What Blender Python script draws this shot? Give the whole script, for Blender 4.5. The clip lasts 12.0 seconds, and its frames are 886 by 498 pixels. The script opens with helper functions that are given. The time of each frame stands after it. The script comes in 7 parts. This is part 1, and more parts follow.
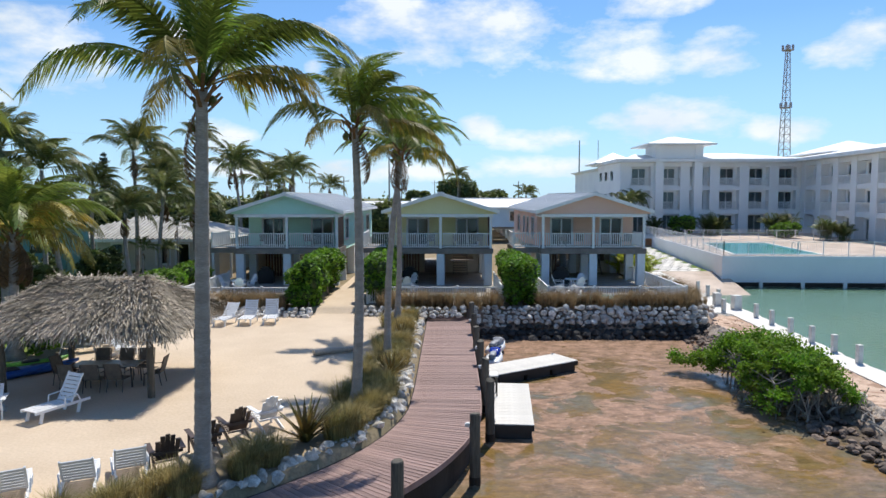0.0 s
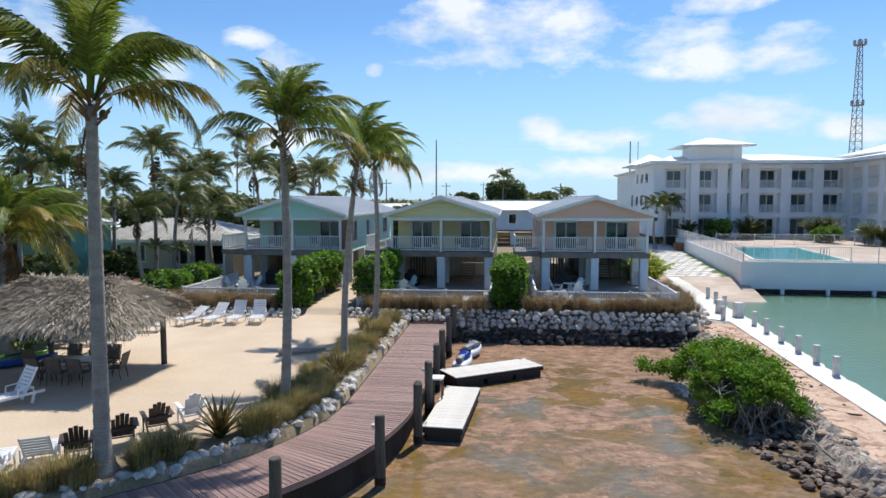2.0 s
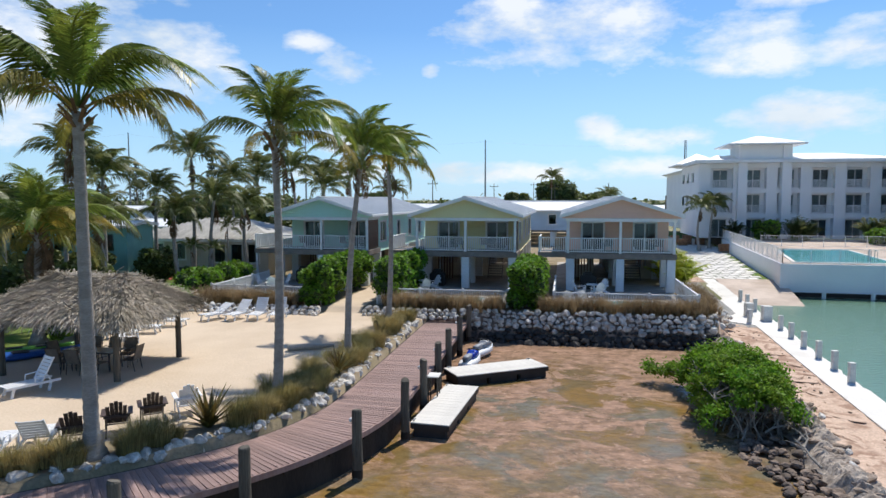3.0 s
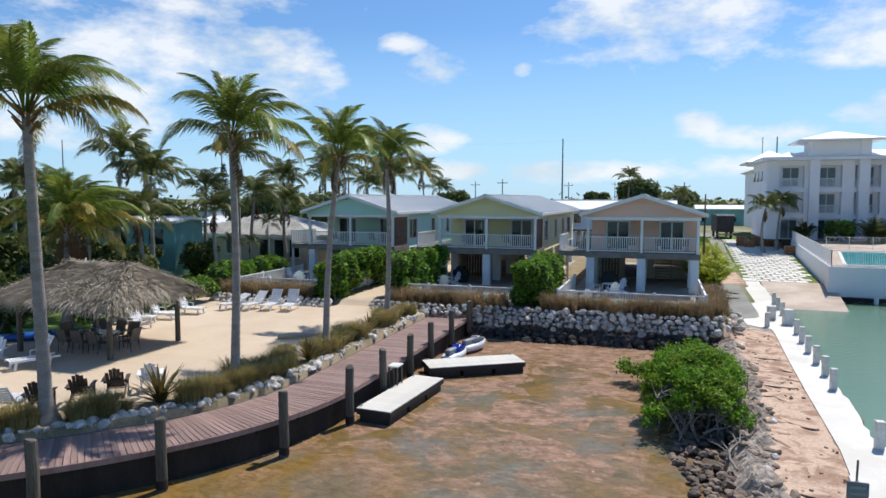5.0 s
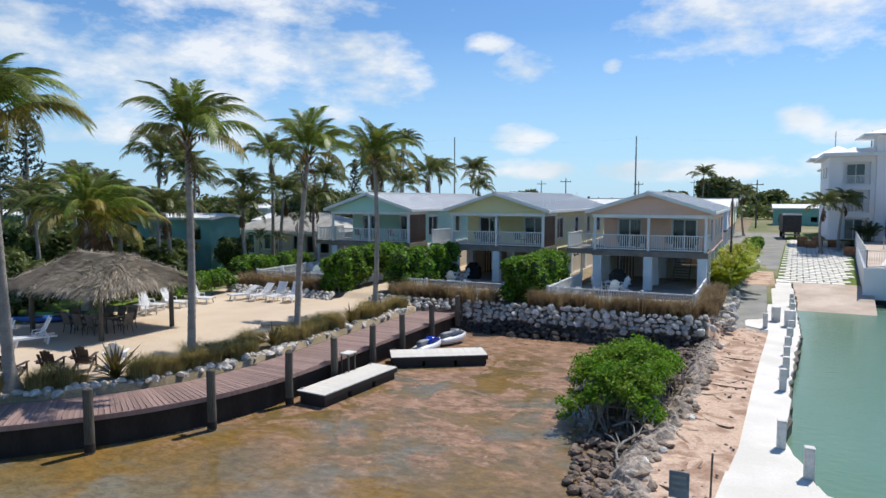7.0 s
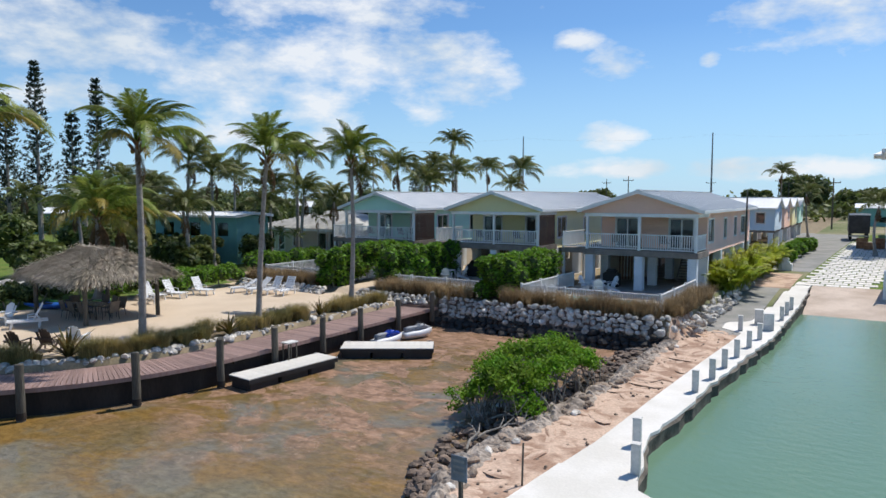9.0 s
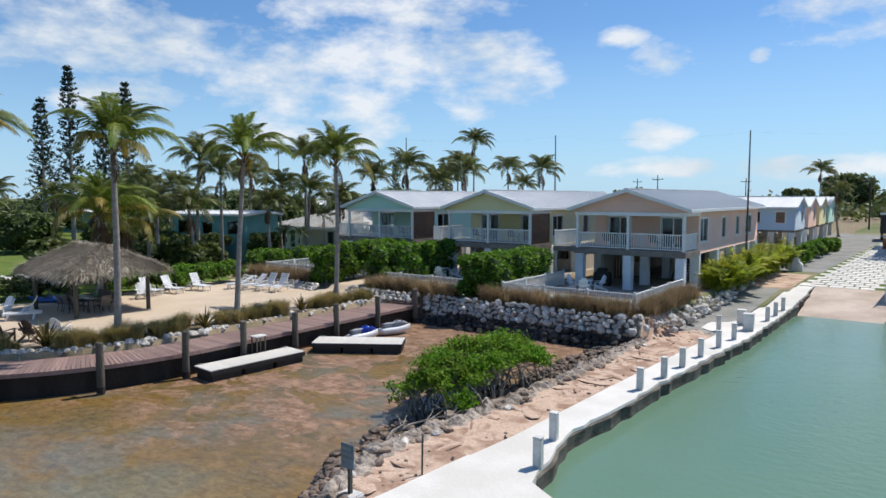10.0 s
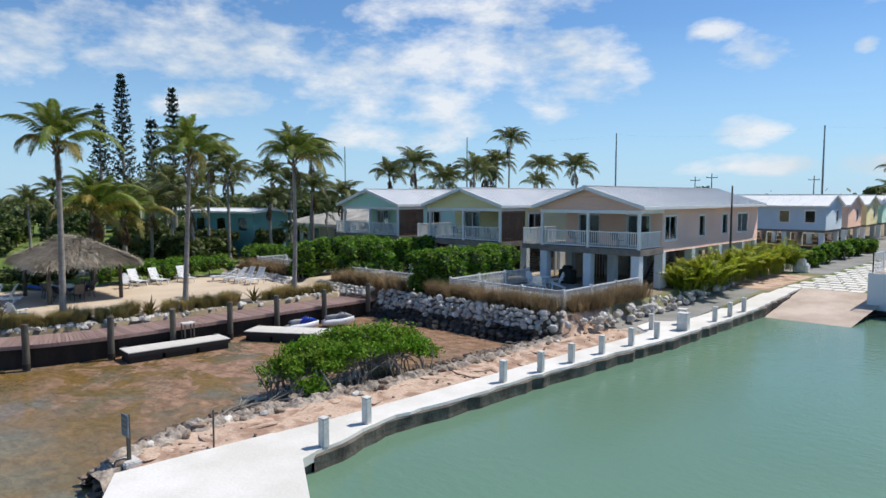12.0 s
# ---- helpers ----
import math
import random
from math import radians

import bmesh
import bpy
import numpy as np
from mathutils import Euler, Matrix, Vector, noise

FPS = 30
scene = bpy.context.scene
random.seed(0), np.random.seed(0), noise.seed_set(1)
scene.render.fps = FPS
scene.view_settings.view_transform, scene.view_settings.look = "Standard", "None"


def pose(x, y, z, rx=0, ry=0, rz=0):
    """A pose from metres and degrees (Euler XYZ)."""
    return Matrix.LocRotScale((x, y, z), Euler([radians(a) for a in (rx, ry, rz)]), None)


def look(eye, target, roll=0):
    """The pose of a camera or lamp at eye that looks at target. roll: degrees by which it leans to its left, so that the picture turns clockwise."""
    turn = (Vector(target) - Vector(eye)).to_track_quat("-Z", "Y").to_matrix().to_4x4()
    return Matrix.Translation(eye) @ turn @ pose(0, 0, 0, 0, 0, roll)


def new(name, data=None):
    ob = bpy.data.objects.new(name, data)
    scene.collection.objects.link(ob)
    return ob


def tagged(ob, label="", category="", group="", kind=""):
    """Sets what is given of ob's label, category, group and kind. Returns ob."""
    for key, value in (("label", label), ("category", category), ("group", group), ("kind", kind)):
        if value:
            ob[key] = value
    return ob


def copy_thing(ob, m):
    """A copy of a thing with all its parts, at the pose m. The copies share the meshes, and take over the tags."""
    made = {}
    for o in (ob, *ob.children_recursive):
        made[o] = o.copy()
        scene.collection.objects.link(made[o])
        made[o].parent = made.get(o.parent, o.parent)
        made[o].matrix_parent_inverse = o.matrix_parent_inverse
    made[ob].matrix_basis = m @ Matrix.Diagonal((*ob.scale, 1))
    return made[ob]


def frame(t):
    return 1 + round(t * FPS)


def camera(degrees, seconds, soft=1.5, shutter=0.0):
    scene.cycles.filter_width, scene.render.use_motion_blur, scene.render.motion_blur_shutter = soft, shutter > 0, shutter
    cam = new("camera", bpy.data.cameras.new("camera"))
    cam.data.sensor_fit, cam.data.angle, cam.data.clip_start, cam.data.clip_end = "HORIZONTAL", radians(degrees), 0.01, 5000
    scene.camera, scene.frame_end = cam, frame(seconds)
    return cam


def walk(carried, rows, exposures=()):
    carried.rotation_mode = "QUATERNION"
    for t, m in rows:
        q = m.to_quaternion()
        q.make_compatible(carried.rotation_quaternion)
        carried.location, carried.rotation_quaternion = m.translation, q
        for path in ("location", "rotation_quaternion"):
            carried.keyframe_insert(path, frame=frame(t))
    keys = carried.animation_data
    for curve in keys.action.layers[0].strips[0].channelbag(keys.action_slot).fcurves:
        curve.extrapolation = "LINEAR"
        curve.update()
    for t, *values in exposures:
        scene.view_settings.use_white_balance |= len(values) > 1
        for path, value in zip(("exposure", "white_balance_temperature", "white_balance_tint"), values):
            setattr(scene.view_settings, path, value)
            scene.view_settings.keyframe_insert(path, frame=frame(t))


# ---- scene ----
cam = camera(67.7, 12.0, soft=1.5)
METRES, EYE, TILT, LEAN, TURN = 34.0, 7.55, -0.8, 0.0, 0.6
ROWS = [
    (0.0, 0.0, 0.0, 0.0, -0.0, -3.66, 0.06),
    (0.5, 0.0299, -0.001, 0.0009, 0.33, -3.61, 0.01),
    (1.0, 0.0598, -0.0014, 0.002, 1.24, -3.57, -0.03),
    (1.5, 0.0888, -0.0027, 0.0027, 2.89, -3.52, -0.05),
    (2.0, 0.1183, -0.0056, 0.004, 5.09, -3.53, -0.07),
    (2.5, 0.149, -0.0074, 0.004, 7.46, -3.5, -0.08),
    (3.0, 0.1819, -0.0082, 0.0043, 9.87, -3.51, -0.1),
    (5.0, 0.3247, 0.0026, 0.0011, 17.68, -3.58, -0.34),
    (5.5, 0.3619, 0.0069, 0.0001, 19.31, -3.59, -0.36),
    (6.0, 0.3998, 0.0129, -0.0015, 21.14, -3.58, -0.35),
    (6.5, 0.4394, 0.0214, -0.0021, 23.08, -3.63, -0.37),
    (7.0, 0.4808, 0.0319, -0.0027, 25.06, -3.65, -0.38),
    (9.0, 0.658, 0.0947, -0.0029, 32.55, -3.75, -0.44),
    (9.5, 0.7031, 0.1157, -0.0029, 34.35, -3.79, -0.44),
    (10.0, 0.7491, 0.1388, -0.0037, 36.14, -3.82, -0.45),
    (10.5, 0.796, 0.1652, -0.0047, 37.94, -3.84, -0.46),
    (11.0, 0.8431, 0.1956, -0.0059, 39.71, -3.85, -0.46),
    (11.5, 0.8906, 0.2275, -0.0062, 41.44, -3.89, -0.49),
    (12.0, 0.9396, 0.2602, -0.0066, 43.07, -3.9, -0.5),
]
walk(cam, [(t, pose(0, 0, EYE, TILT, LEAN, TURN) @ pose(METRES * x, METRES * y, METRES * z, 90 + pitch, roll, yaw)) for t, x, y, z, yaw, pitch, roll in ROWS],
     exposures=[(0.0, 0.12), (3.0, 0.06), (6.0, 0.0), (12.0, -0.1)])

# ---- world, sun, exposure ----
SUN_AZ, SUN_EL = 20.0, 59.0          # degrees from +y towards +x, and above the horizon
world = bpy.data.worlds.new("sky")
scene.world = world
world.use_nodes = True
WN = world.node_tree


def wnode(kind, **values):
    n = WN.nodes.new(kind)
    for k, v in values.items():
        if k == "op":
            n.operation = v
        else:
            n.inputs[int(k[1:])].default_value = v
    return n


def wmath(op, a, b=None):
    n = wnode("ShaderNodeMath", op=op)
    for i, v in enumerate((a, b)):
        if v is None:
            continue
        if isinstance(v, (int, float)):
            n.inputs[i].default_value = v
        else:
            WN.links.new(v, n.inputs[i])
    return n.outputs[0]


sky = WN.nodes.new("ShaderNodeTexSky")
sky.sky_type = "NISHITA"
sky.sun_disc = False
sky.sun_elevation, sky.sun_rotation = radians(SUN_EL), radians(SUN_AZ)
sky.air_density, sky.dust_density, sky.ozone_density = 1.0, 0.2, 4.0
coord = WN.nodes.new("ShaderNodeTexCoord").outputs["Generated"]
split = WN.nodes.new("ShaderNodeSeparateXYZ")
WN.links.new(coord, split.inputs[0])
az = wmath("MULTIPLY", wmath("ARCTAN2", split.outputs[0], split.outputs[1]), 57.2958)
el = wmath("MULTIPLY", wmath("ARCSINE", split.outputs[2]), 57.2958)
# the fair-weather clouds: azimuth, elevation, half width, half height in degrees
CLOUDS = [
    (1.1, 14.0, 10.5, 3.0), (13.4, 11.7, 6.8, 2.0), (20.8, 11.4, 3.8, 1.5), (30.4, 11.3, 2.6, 1.8), (18.8, 6.1, 5.0, 1.6), (26.2, 5.3, 3.0, 1.0),
    (7.4, 4.9, 4.0, 1.0), (2.6, 6.0, 2.0, 1.0), (6.0, 2.6, 8.0, 0.9), (16.4, 15.3, 4.0, 1.0), (-19.3, 10.9, 2.8, 1.5), (-19.3, 5.2, 2.6, 1.0),
    (-21.9, 12.6, 2.0, 0.9), (-33.6, 11.1, 5.2, 3.7), (-46.0, 10.6, 8.5, 4.8), (-38.0, 15.3, 9.5, 1.3), (-64.5, 12.7, 9.0, 3.4), (-75.9, 11.0, 3.0, 2.2),
    (-63.3, 7.7, 4.2, 1.5), (-11.5, 10.8, 0.8, 0.5), (-50.0, 5.0, 7.0, 1.2), (-10.0, 2.4, 12.0, 0.8),
]
body = None
for a, e, w, h in CLOUDS:
    dx = wmath("DIVIDE", wmath("SUBTRACT", az, a), w * 1.2)
    dy = wmath("DIVIDE", wmath("SUBTRACT", el, e), h * 1.25)
    r = wmath("SUBTRACT", 1.0, wmath("ADD", wmath("MULTIPLY", dx, dx), wmath("MULTIPLY", dy, dy)))
    body = r if body is None else wmath("MAXIMUM", body, r)
stretch = wnode("ShaderNodeVectorMath", op="MULTIPLY")
stretch.inputs[1].default_value = (1.0, 1.0, 2.2)
WN.links.new(coord, stretch.inputs[0])
puff = WN.nodes.new("ShaderNodeTexNoise")
puff.inputs["Scale"].default_value, puff.inputs["Detail"].default_value, puff.inputs["Roughness"].default_value = 10.0, 9.0, 0.6
WN.links.new(stretch.outputs[0], puff.inputs["Vector"])
dense = wmath("ADD", wmath("MULTIPLY", wmath("MAXIMUM", body, -0.95), 1.5), wmath("MULTIPLY", wmath("SUBTRACT", puff.outputs[0], 0.54), 6.5))
cover = WN.nodes.new("ShaderNodeMapRange")
cover.inputs[1].default_value, cover.inputs[2].default_value = -0.1, 1.5
WN.links.new(dense, cover.inputs[0])
shade = WN.nodes.new("ShaderNodeTexNoise")
shade.inputs["Scale"].default_value, shade.inputs["Detail"].default_value = 5.0, 5.0
WN.links.new(stretch.outputs[0], shade.inputs["Vector"])
white = WN.nodes.new("ShaderNodeMix")
white.data_type = "RGBA"
white.inputs[6].default_value, white.inputs[7].default_value = (6.0, 6.8, 7.5, 1), (8.2, 8.5, 8.9, 1)
tone = WN.nodes.new("ShaderNodeMapRange")
tone.inputs[1].default_value, tone.inputs[2].default_value = 0.36, 0.6
WN.links.new(shade.outputs[0], tone.inputs[0])
WN.links.new(tone.outputs[0], white.inputs[0])
haze = WN.nodes.new("ShaderNodeMix")
haze.data_type = "RGBA"
haze.blend_type = "MULTIPLY"
haze.inputs[0].default_value = 1.0
haze.inputs[7].default_value = (0.77, 1.0, 1.19, 1)
WN.links.new(sky.outputs[0], haze.inputs[6])
low = WN.nodes.new("ShaderNodeMapRange")
low.inputs[1].default_value, low.inputs[2].default_value, low.inputs[3].default_value, low.inputs[4].default_value = 14.0, -2.0, 0.0, 0.85
WN.links.new(el, low.inputs[0])
veil = WN.nodes.new("ShaderNodeMix")
veil.data_type = "RGBA"
veil.inputs[7].default_value = (4.3, 6.6, 9.0, 1)
WN.links.new(low.outputs[0], veil.inputs[0])
WN.links.new(haze.outputs[2], veil.inputs[6])
both = WN.nodes.new("ShaderNodeMix")
both.data_type = "RGBA"
WN.links.new(wmath("MULTIPLY", cover.outputs[0], 0.9), both.inputs[0])
WN.links.new(veil.outputs[2], both.inputs[6])
WN.links.new(white.outputs[2], both.inputs[7])
backing = WN.nodes["Background"]
WN.links.new(both.outputs[2], backing.inputs[0])
backing.inputs[1].default_value = 0.112

sun = new("sun", bpy.data.lights.new("sun", "SUN"))
sun.data.energy, sun.data.angle, sun.data.color = 4.7, radians(0.53), (1.0, 0.95, 0.87)
ca = math.cos(radians(SUN_EL))
sun.matrix_world = look((ca * math.sin(radians(SUN_AZ)) * 90, ca * math.cos(radians(SUN_AZ)) * 90, math.sin(radians(SUN_EL)) * 90), (0, 0, 0))

# ---- materials ----
MATS = {}


def mat(name, col, rough=0.6, metal=0.0, var=0.12, scale=1.5, bump=0.0, bscale=30.0, col2=None, rnd=0.0, island=0.0, spec=0.5,
        trans=0.0, fine=14.0, stretch=(1, 1, 1), split=(0.35, 0.65)):
    """A procedural surface: two noises vary col (towards col2), bump gives relief, rnd and island vary whole pieces."""
    m = bpy.data.materials.new(name)
    m.use_nodes = True
    t = m.node_tree
    b = t.nodes["Principled BSDF"]
    link = t.links.new
    b.inputs["Roughness"].default_value, b.inputs["Metallic"].default_value = rough, metal
    b.inputs["Specular IOR Level"].default_value = spec
    tc = t.nodes.new("ShaderNodeTexCoord").outputs["Object"]
    mp = t.nodes.new("ShaderNodeMapping")
    mp.inputs["Scale"].default_value = stretch
    link(tc, mp.inputs[0])

    def noise_at(s, d=4.0):
        n = t.nodes.new("ShaderNodeTexNoise")
        n.inputs["Scale"].default_value, n.inputs["Detail"].default_value = s, d
        link(mp.outputs[0], n.inputs["Vector"])
        return n.outputs[0]

    def mixed(fac, a, c, mode="MIX"):
        n = t.nodes.new("ShaderNodeMix")
        n.data_type, n.blend_type = "RGBA", mode
        for i, v in ((0, fac), (6, a), (7, c)):
            if isinstance(v, (tuple, float, int)):
                n.inputs[i].default_value = v if isinstance(v, (float, int)) else (*v, 1)
            else:
                link(v, n.inputs[i])
        return n.outputs[2]

    def ranged(v, lo, hi, to0, to1):
        n = t.nodes.new("ShaderNodeMapRange")
        for i, x in enumerate((lo, hi, to0, to1)):
            n.inputs[i + 1].default_value = x
        link(v, n.inputs[0])
        return n.outputs[0]

    c2 = col2 or tuple(c * (1 - 2 * var) for c in col)
    out = mixed(ranged(noise_at(scale), split[0], split[1], 0, 1), col, c2)
    k = ranged(noise_at(fine, 6.0), 0.25, 0.75, 1 - var, 1 + var)
    out = mixed(1.0, out, k, "MULTIPLY")
    if rnd:
        out = mixed(1.0, out, ranged(t.nodes.new("ShaderNodeObjectInfo").outputs["Random"], 0, 1, 1 - rnd, 1 + rnd), "MULTIPLY")
    if island:
        out = mixed(1.0, out, ranged(t.nodes.new("ShaderNodeNewGeometry").outputs["Random Per Island"], 0, 1, 1 - island, 1 + island), "MULTIPLY")
    link(out, b.inputs["Base Color"])
    if bump:
        bp = t.nodes.new("ShaderNodeBump")
        bp.inputs["Strength"].default_value, bp.inputs["Distance"].default_value = bump, 0.03
        link(noise_at(bscale, 5.0), bp.inputs["Height"])
        link(bp.outputs[0], b.inputs["Normal"])
    if trans:
        tr = t.nodes.new("ShaderNodeBsdfTranslucent")
        link(out, tr.inputs[0])
        mx = t.nodes.new("ShaderNodeMixShader")
        mx.inputs[0].default_value = trans
        link(b.outputs[0], mx.inputs[1])
        link(tr.outputs[0], mx.inputs[2])
        link(mx.outputs[0], t.nodes["Material Output"].inputs[0])
    MATS[name] = m
    return m


SAND = mat("pale_sand", (0.61, 0.495, 0.37), 0.95, var=0.08, scale=0.35, bump=0.6, bscale=9, col2=(0.53, 0.42, 0.305), spec=0.15)
LAWN = mat("lawn", (0.10, 0.17, 0.035), 0.95, var=0.3, scale=0.8, bump=0.9, bscale=25, col2=(0.16, 0.19, 0.05), spec=0.1)
SOIL = mat("dry_soil", (0.32, 0.25, 0.17), 0.95, var=0.2, scale=0.7, bump=0.8, bscale=8, col2=(0.22, 0.18, 0.11), spec=0.1)
MARL = mat("limestone_marl", (0.56, 0.41, 0.31), 0.95, var=0.25, scale=1.3, bump=1.0, bscale=4, col2=(0.34, 0.22, 0.155), spec=0.15, split=(0.45, 0.62))
SHORE_MUD = mat("dark_shore_mud", (0.12, 0.085, 0.055), 0.8, var=0.3, scale=2.0, bump=1.0, bscale=5, col2=(0.055, 0.042, 0.03), spec=0.35)
LEDGE = mat("weathered_limestone_ledge", (0.42, 0.355, 0.295), 0.92, var=0.3, scale=2.6, bump=1.0, bscale=9, col2=(0.20, 0.165, 0.135), spec=0.15, split=(0.42, 0.66))
STONE_WET = mat("black_algae_rock", (0.055, 0.05, 0.045), 0.8, var=0.3, scale=2.5, bump=1.0, bscale=7, rnd=0.3, col2=(0.028, 0.026, 0.024), spec=0.3)
SEABED = mat("seabed", (0.12, 0.11, 0.08), 0.9, var=0.2)
SCRUB = mat("scrub_ground", (0.13, 0.16, 0.06), 0.95, var=0.3, scale=0.1, col2=(0.3, 0.26, 0.17), spec=0.1)
ASPHALT = mat("worn_asphalt", (0.30, 0.29, 0.27), 0.9, var=0.12, scale=0.6, bump=0.4, bscale=20, col2=(0.22, 0.22, 0.20), spec=0.2)
PATIO = mat("patio_paving", (0.46, 0.41, 0.35), 0.8, var=0.14, scale=1.2, bump=0.3)
CONCRETE = mat("white_concrete", (0.75, 0.72, 0.67), 0.85, var=0.05, scale=0.6, bump=0.3, bscale=12, col2=(0.64, 0.61, 0.55), spec=0.2)
CONCRETE_OLD = mat("stained_concrete", (0.16, 0.14, 0.11), 0.9, var=0.25, scale=1.4, bump=0.9, bscale=6, col2=(0.06, 0.05, 0.04))
CONCRETE_GREY = mat("grey_concrete", (0.70, 0.68, 0.64), 0.85, var=0.14, scale=1.5, bump=0.4, bscale=15, rnd=0.07)
RAMP = mat("boat_ramp_concrete", (0.60, 0.49, 0.40), 0.9, var=0.15, scale=0.5, bump=0.5, bscale=8, col2=(0.42, 0.33, 0.26))
PAVER = mat("white_paver", (0.74, 0.70, 0.64), 0.85, var=0.08, scale=2, bump=0.3, rnd=0.08)
STUCCO = mat("white_stucco", (0.87, 0.87, 0.86), 0.85, var=0.03, scale=0.3, bump=0.15, bscale=30, col2=(0.81, 0.81, 0.81))
WHITE = mat("white_paint", (0.80, 0.80, 0.79), 0.55, var=0.04, scale=2.0, col2=(0.73, 0.73, 0.71))
PLASTIC = mat("white_plastic", (0.82, 0.82, 0.82), 0.4, var=0.03, scale=3.0, col2=(0.74, 0.74, 0.73))
PIER = mat("pale_blue_pier_paint", (0.74, 0.79, 0.82), 0.75, var=0.06, scale=1.2, bump=0.2)
METAL_ROOF = mat("galvalume_roof", (0.75, 0.75, 0.745), 0.45, metal=0.1, var=0.05, scale=0.5, col2=(0.65, 0.66, 0.66))
WHITE_ROOF = mat("white_metal_roof", (0.84, 0.84, 0.83), 0.5, var=0.04, scale=0.6, col2=(0.74, 0.74, 0.72))
TILE_ROOF = mat("white_tile_roof", (0.50, 0.485, 0.45), 0.8, var=0.15, scale=1.0, bump=0.4, island=0.12)
DECKWOOD = mat("red_brown_deck_board", (0.25, 0.155, 0.13), 0.75, var=0.18, scale=1.2, bump=0.5, bscale=30, rnd=0.22, col2=(0.31, 0.21, 0.185), stretch=(1, 6, 1))
DARKWOOD = mat("dark_bulkhead_wood", (0.035, 0.026, 0.02), 0.85, var=0.3, scale=1.2, bump=0.6, stretch=(1, 1, 0.3))
PILEWOOD = mat("grey_treated_pile", (0.13, 0.115, 0.09), 0.85, var=0.25, scale=2.5, bump=0.8, bscale=10, stretch=(3, 3, 0.4), rnd=0.15)
BEAM = mat("grey_brown_fascia", (0.25, 0.215, 0.185), 0.8, var=0.15, scale=1.5, bump=0.3)
SLATWOOD = mat("brown_slat_wood", (0.22, 0.115, 0.07), 0.7, var=0.2, scale=2, bump=0.4, rnd=0.15, stretch=(1, 1, 8))
THATCH_M = mat("dry_palm_thatch", (0.50, 0.43, 0.35), 0.95, var=0.2, scale=1.0, island=0.55, col2=(0.30, 0.26, 0.20), spec=0.1)
STONE = mat("limestone_boulder", (0.68, 0.65, 0.60), 0.9, var=0.2, scale=2.2, bump=1.0, bscale=7, rnd=0.25, col2=(0.40, 0.36, 0.31), spec=0.2)
STONE_DARK = mat("wet_shore_rock", (0.23, 0.17, 0.13), 0.85, var=0.3, scale=2.2, bump=1.0, bscale=7, rnd=0.35, col2=(0.08, 0.062, 0.05), spec=0.3)
STONE_TAN = mat("tan_shore_rock", (0.33, 0.26, 0.205), 0.9, var=0.3, scale=1.8, bump=1.0, bscale=6, rnd=0.3, col2=(0.20, 0.15, 0.11), spec=0.2)
TRUNK = mat("palm_trunk_bark", (0.36, 0.325, 0.29), 0.9, var=0.2, scale=2.0, bump=0.9, bscale=14, col2=(0.28, 0.25, 0.22), stretch=(1, 1, 3), spec=0.2)
FROND = mat("green_palm_frond", (0.115, 0.205, 0.03), 0.42, var=0.2, scale=0.7, rnd=0.4, island=0.35, col2=(0.23, 0.26, 0.045), trans=0.45, spec=0.45)
FROND_Y = mat("yellowing_palm_frond", (0.46, 0.34, 0.06), 0.55, var=0.2, scale=0.8, rnd=0.3, island=0.35, col2=(0.17, 0.17, 0.03), trans=0.4)
FROND_D = mat("dead_palm_frond", (0.21, 0.125, 0.06), 0.9, var=0.25, scale=1.0, rnd=0.3, island=0.3, trans=0.2)
FROND_FAR = mat("dusty_palm_frond", (0.095, 0.14, 0.035), 0.5, var=0.2, scale=0.6, rnd=0.35, island=0.3, col2=(0.22, 0.21, 0.075), trans=0.4)
LEAF = mat("hedge_leaf", (0.115, 0.25, 0.02), 0.6, var=0.2, scale=1.0, island=0.5, col2=(0.14, 0.24, 0.025), trans=0.38, spec=0.25)
LEAF_M = mat("mangrove_leaf", (0.12, 0.27, 0.016), 0.62, var=0.2, scale=1.0, island=0.4, col2=(0.18, 0.27, 0.03), trans=0.4, spec=0.2)
LEAF_D = mat("dark_tree_leaf", (0.085, 0.125, 0.03), 0.6, var=0.25, scale=0.4, island=0.5, col2=(0.14, 0.16, 0.045), trans=0.35)
LEAF_A = mat("areca_leaf", (0.46, 0.46, 0.045), 0.5, var=0.2, scale=0.6, island=0.4, col2=(0.22, 0.34, 0.03), trans=0.55)
NEEDLE = mat("pine_needle_spray", (0.035, 0.06, 0.035), 0.7, var=0.25, scale=0.6, island=0.4, trans=0.15)
TWIG = mat("grey_twig", (0.28, 0.255, 0.22), 0.9, var=0.25, scale=3.0)
# dark green for bush cores: the shade between leaves is put into the colour
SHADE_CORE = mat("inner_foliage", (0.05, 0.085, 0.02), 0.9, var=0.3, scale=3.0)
BLADE = mat("dry_green_grass_blade", (0.40, 0.31, 0.12), 0.8, var=0.2, scale=0.6, island=0.45, col2=(0.22, 0.20, 0.07), trans=0.3)
BLADE_B = mat("brown_sea_oat_blade", (0.40, 0.29, 0.155), 0.85, var=0.2, scale=0.5, island=0.4, col2=(0.20, 0.14, 0.075), trans=0.3)
BROM = mat("bronze_bromeliad_leaf", (0.20, 0.12, 0.03), 0.45, var=0.25, scale=2.0, island=0.5, col2=(0.09, 0.10, 0.02), trans=0.3)
ADIRON = mat("brown_plastic_chair", (0.085, 0.055, 0.042), 0.5, var=0.15, scale=4)
ALU = mat("bronze_patio_metal", (0.07, 0.06, 0.055), 0.5, metal=0.3, var=0.15, scale=4)
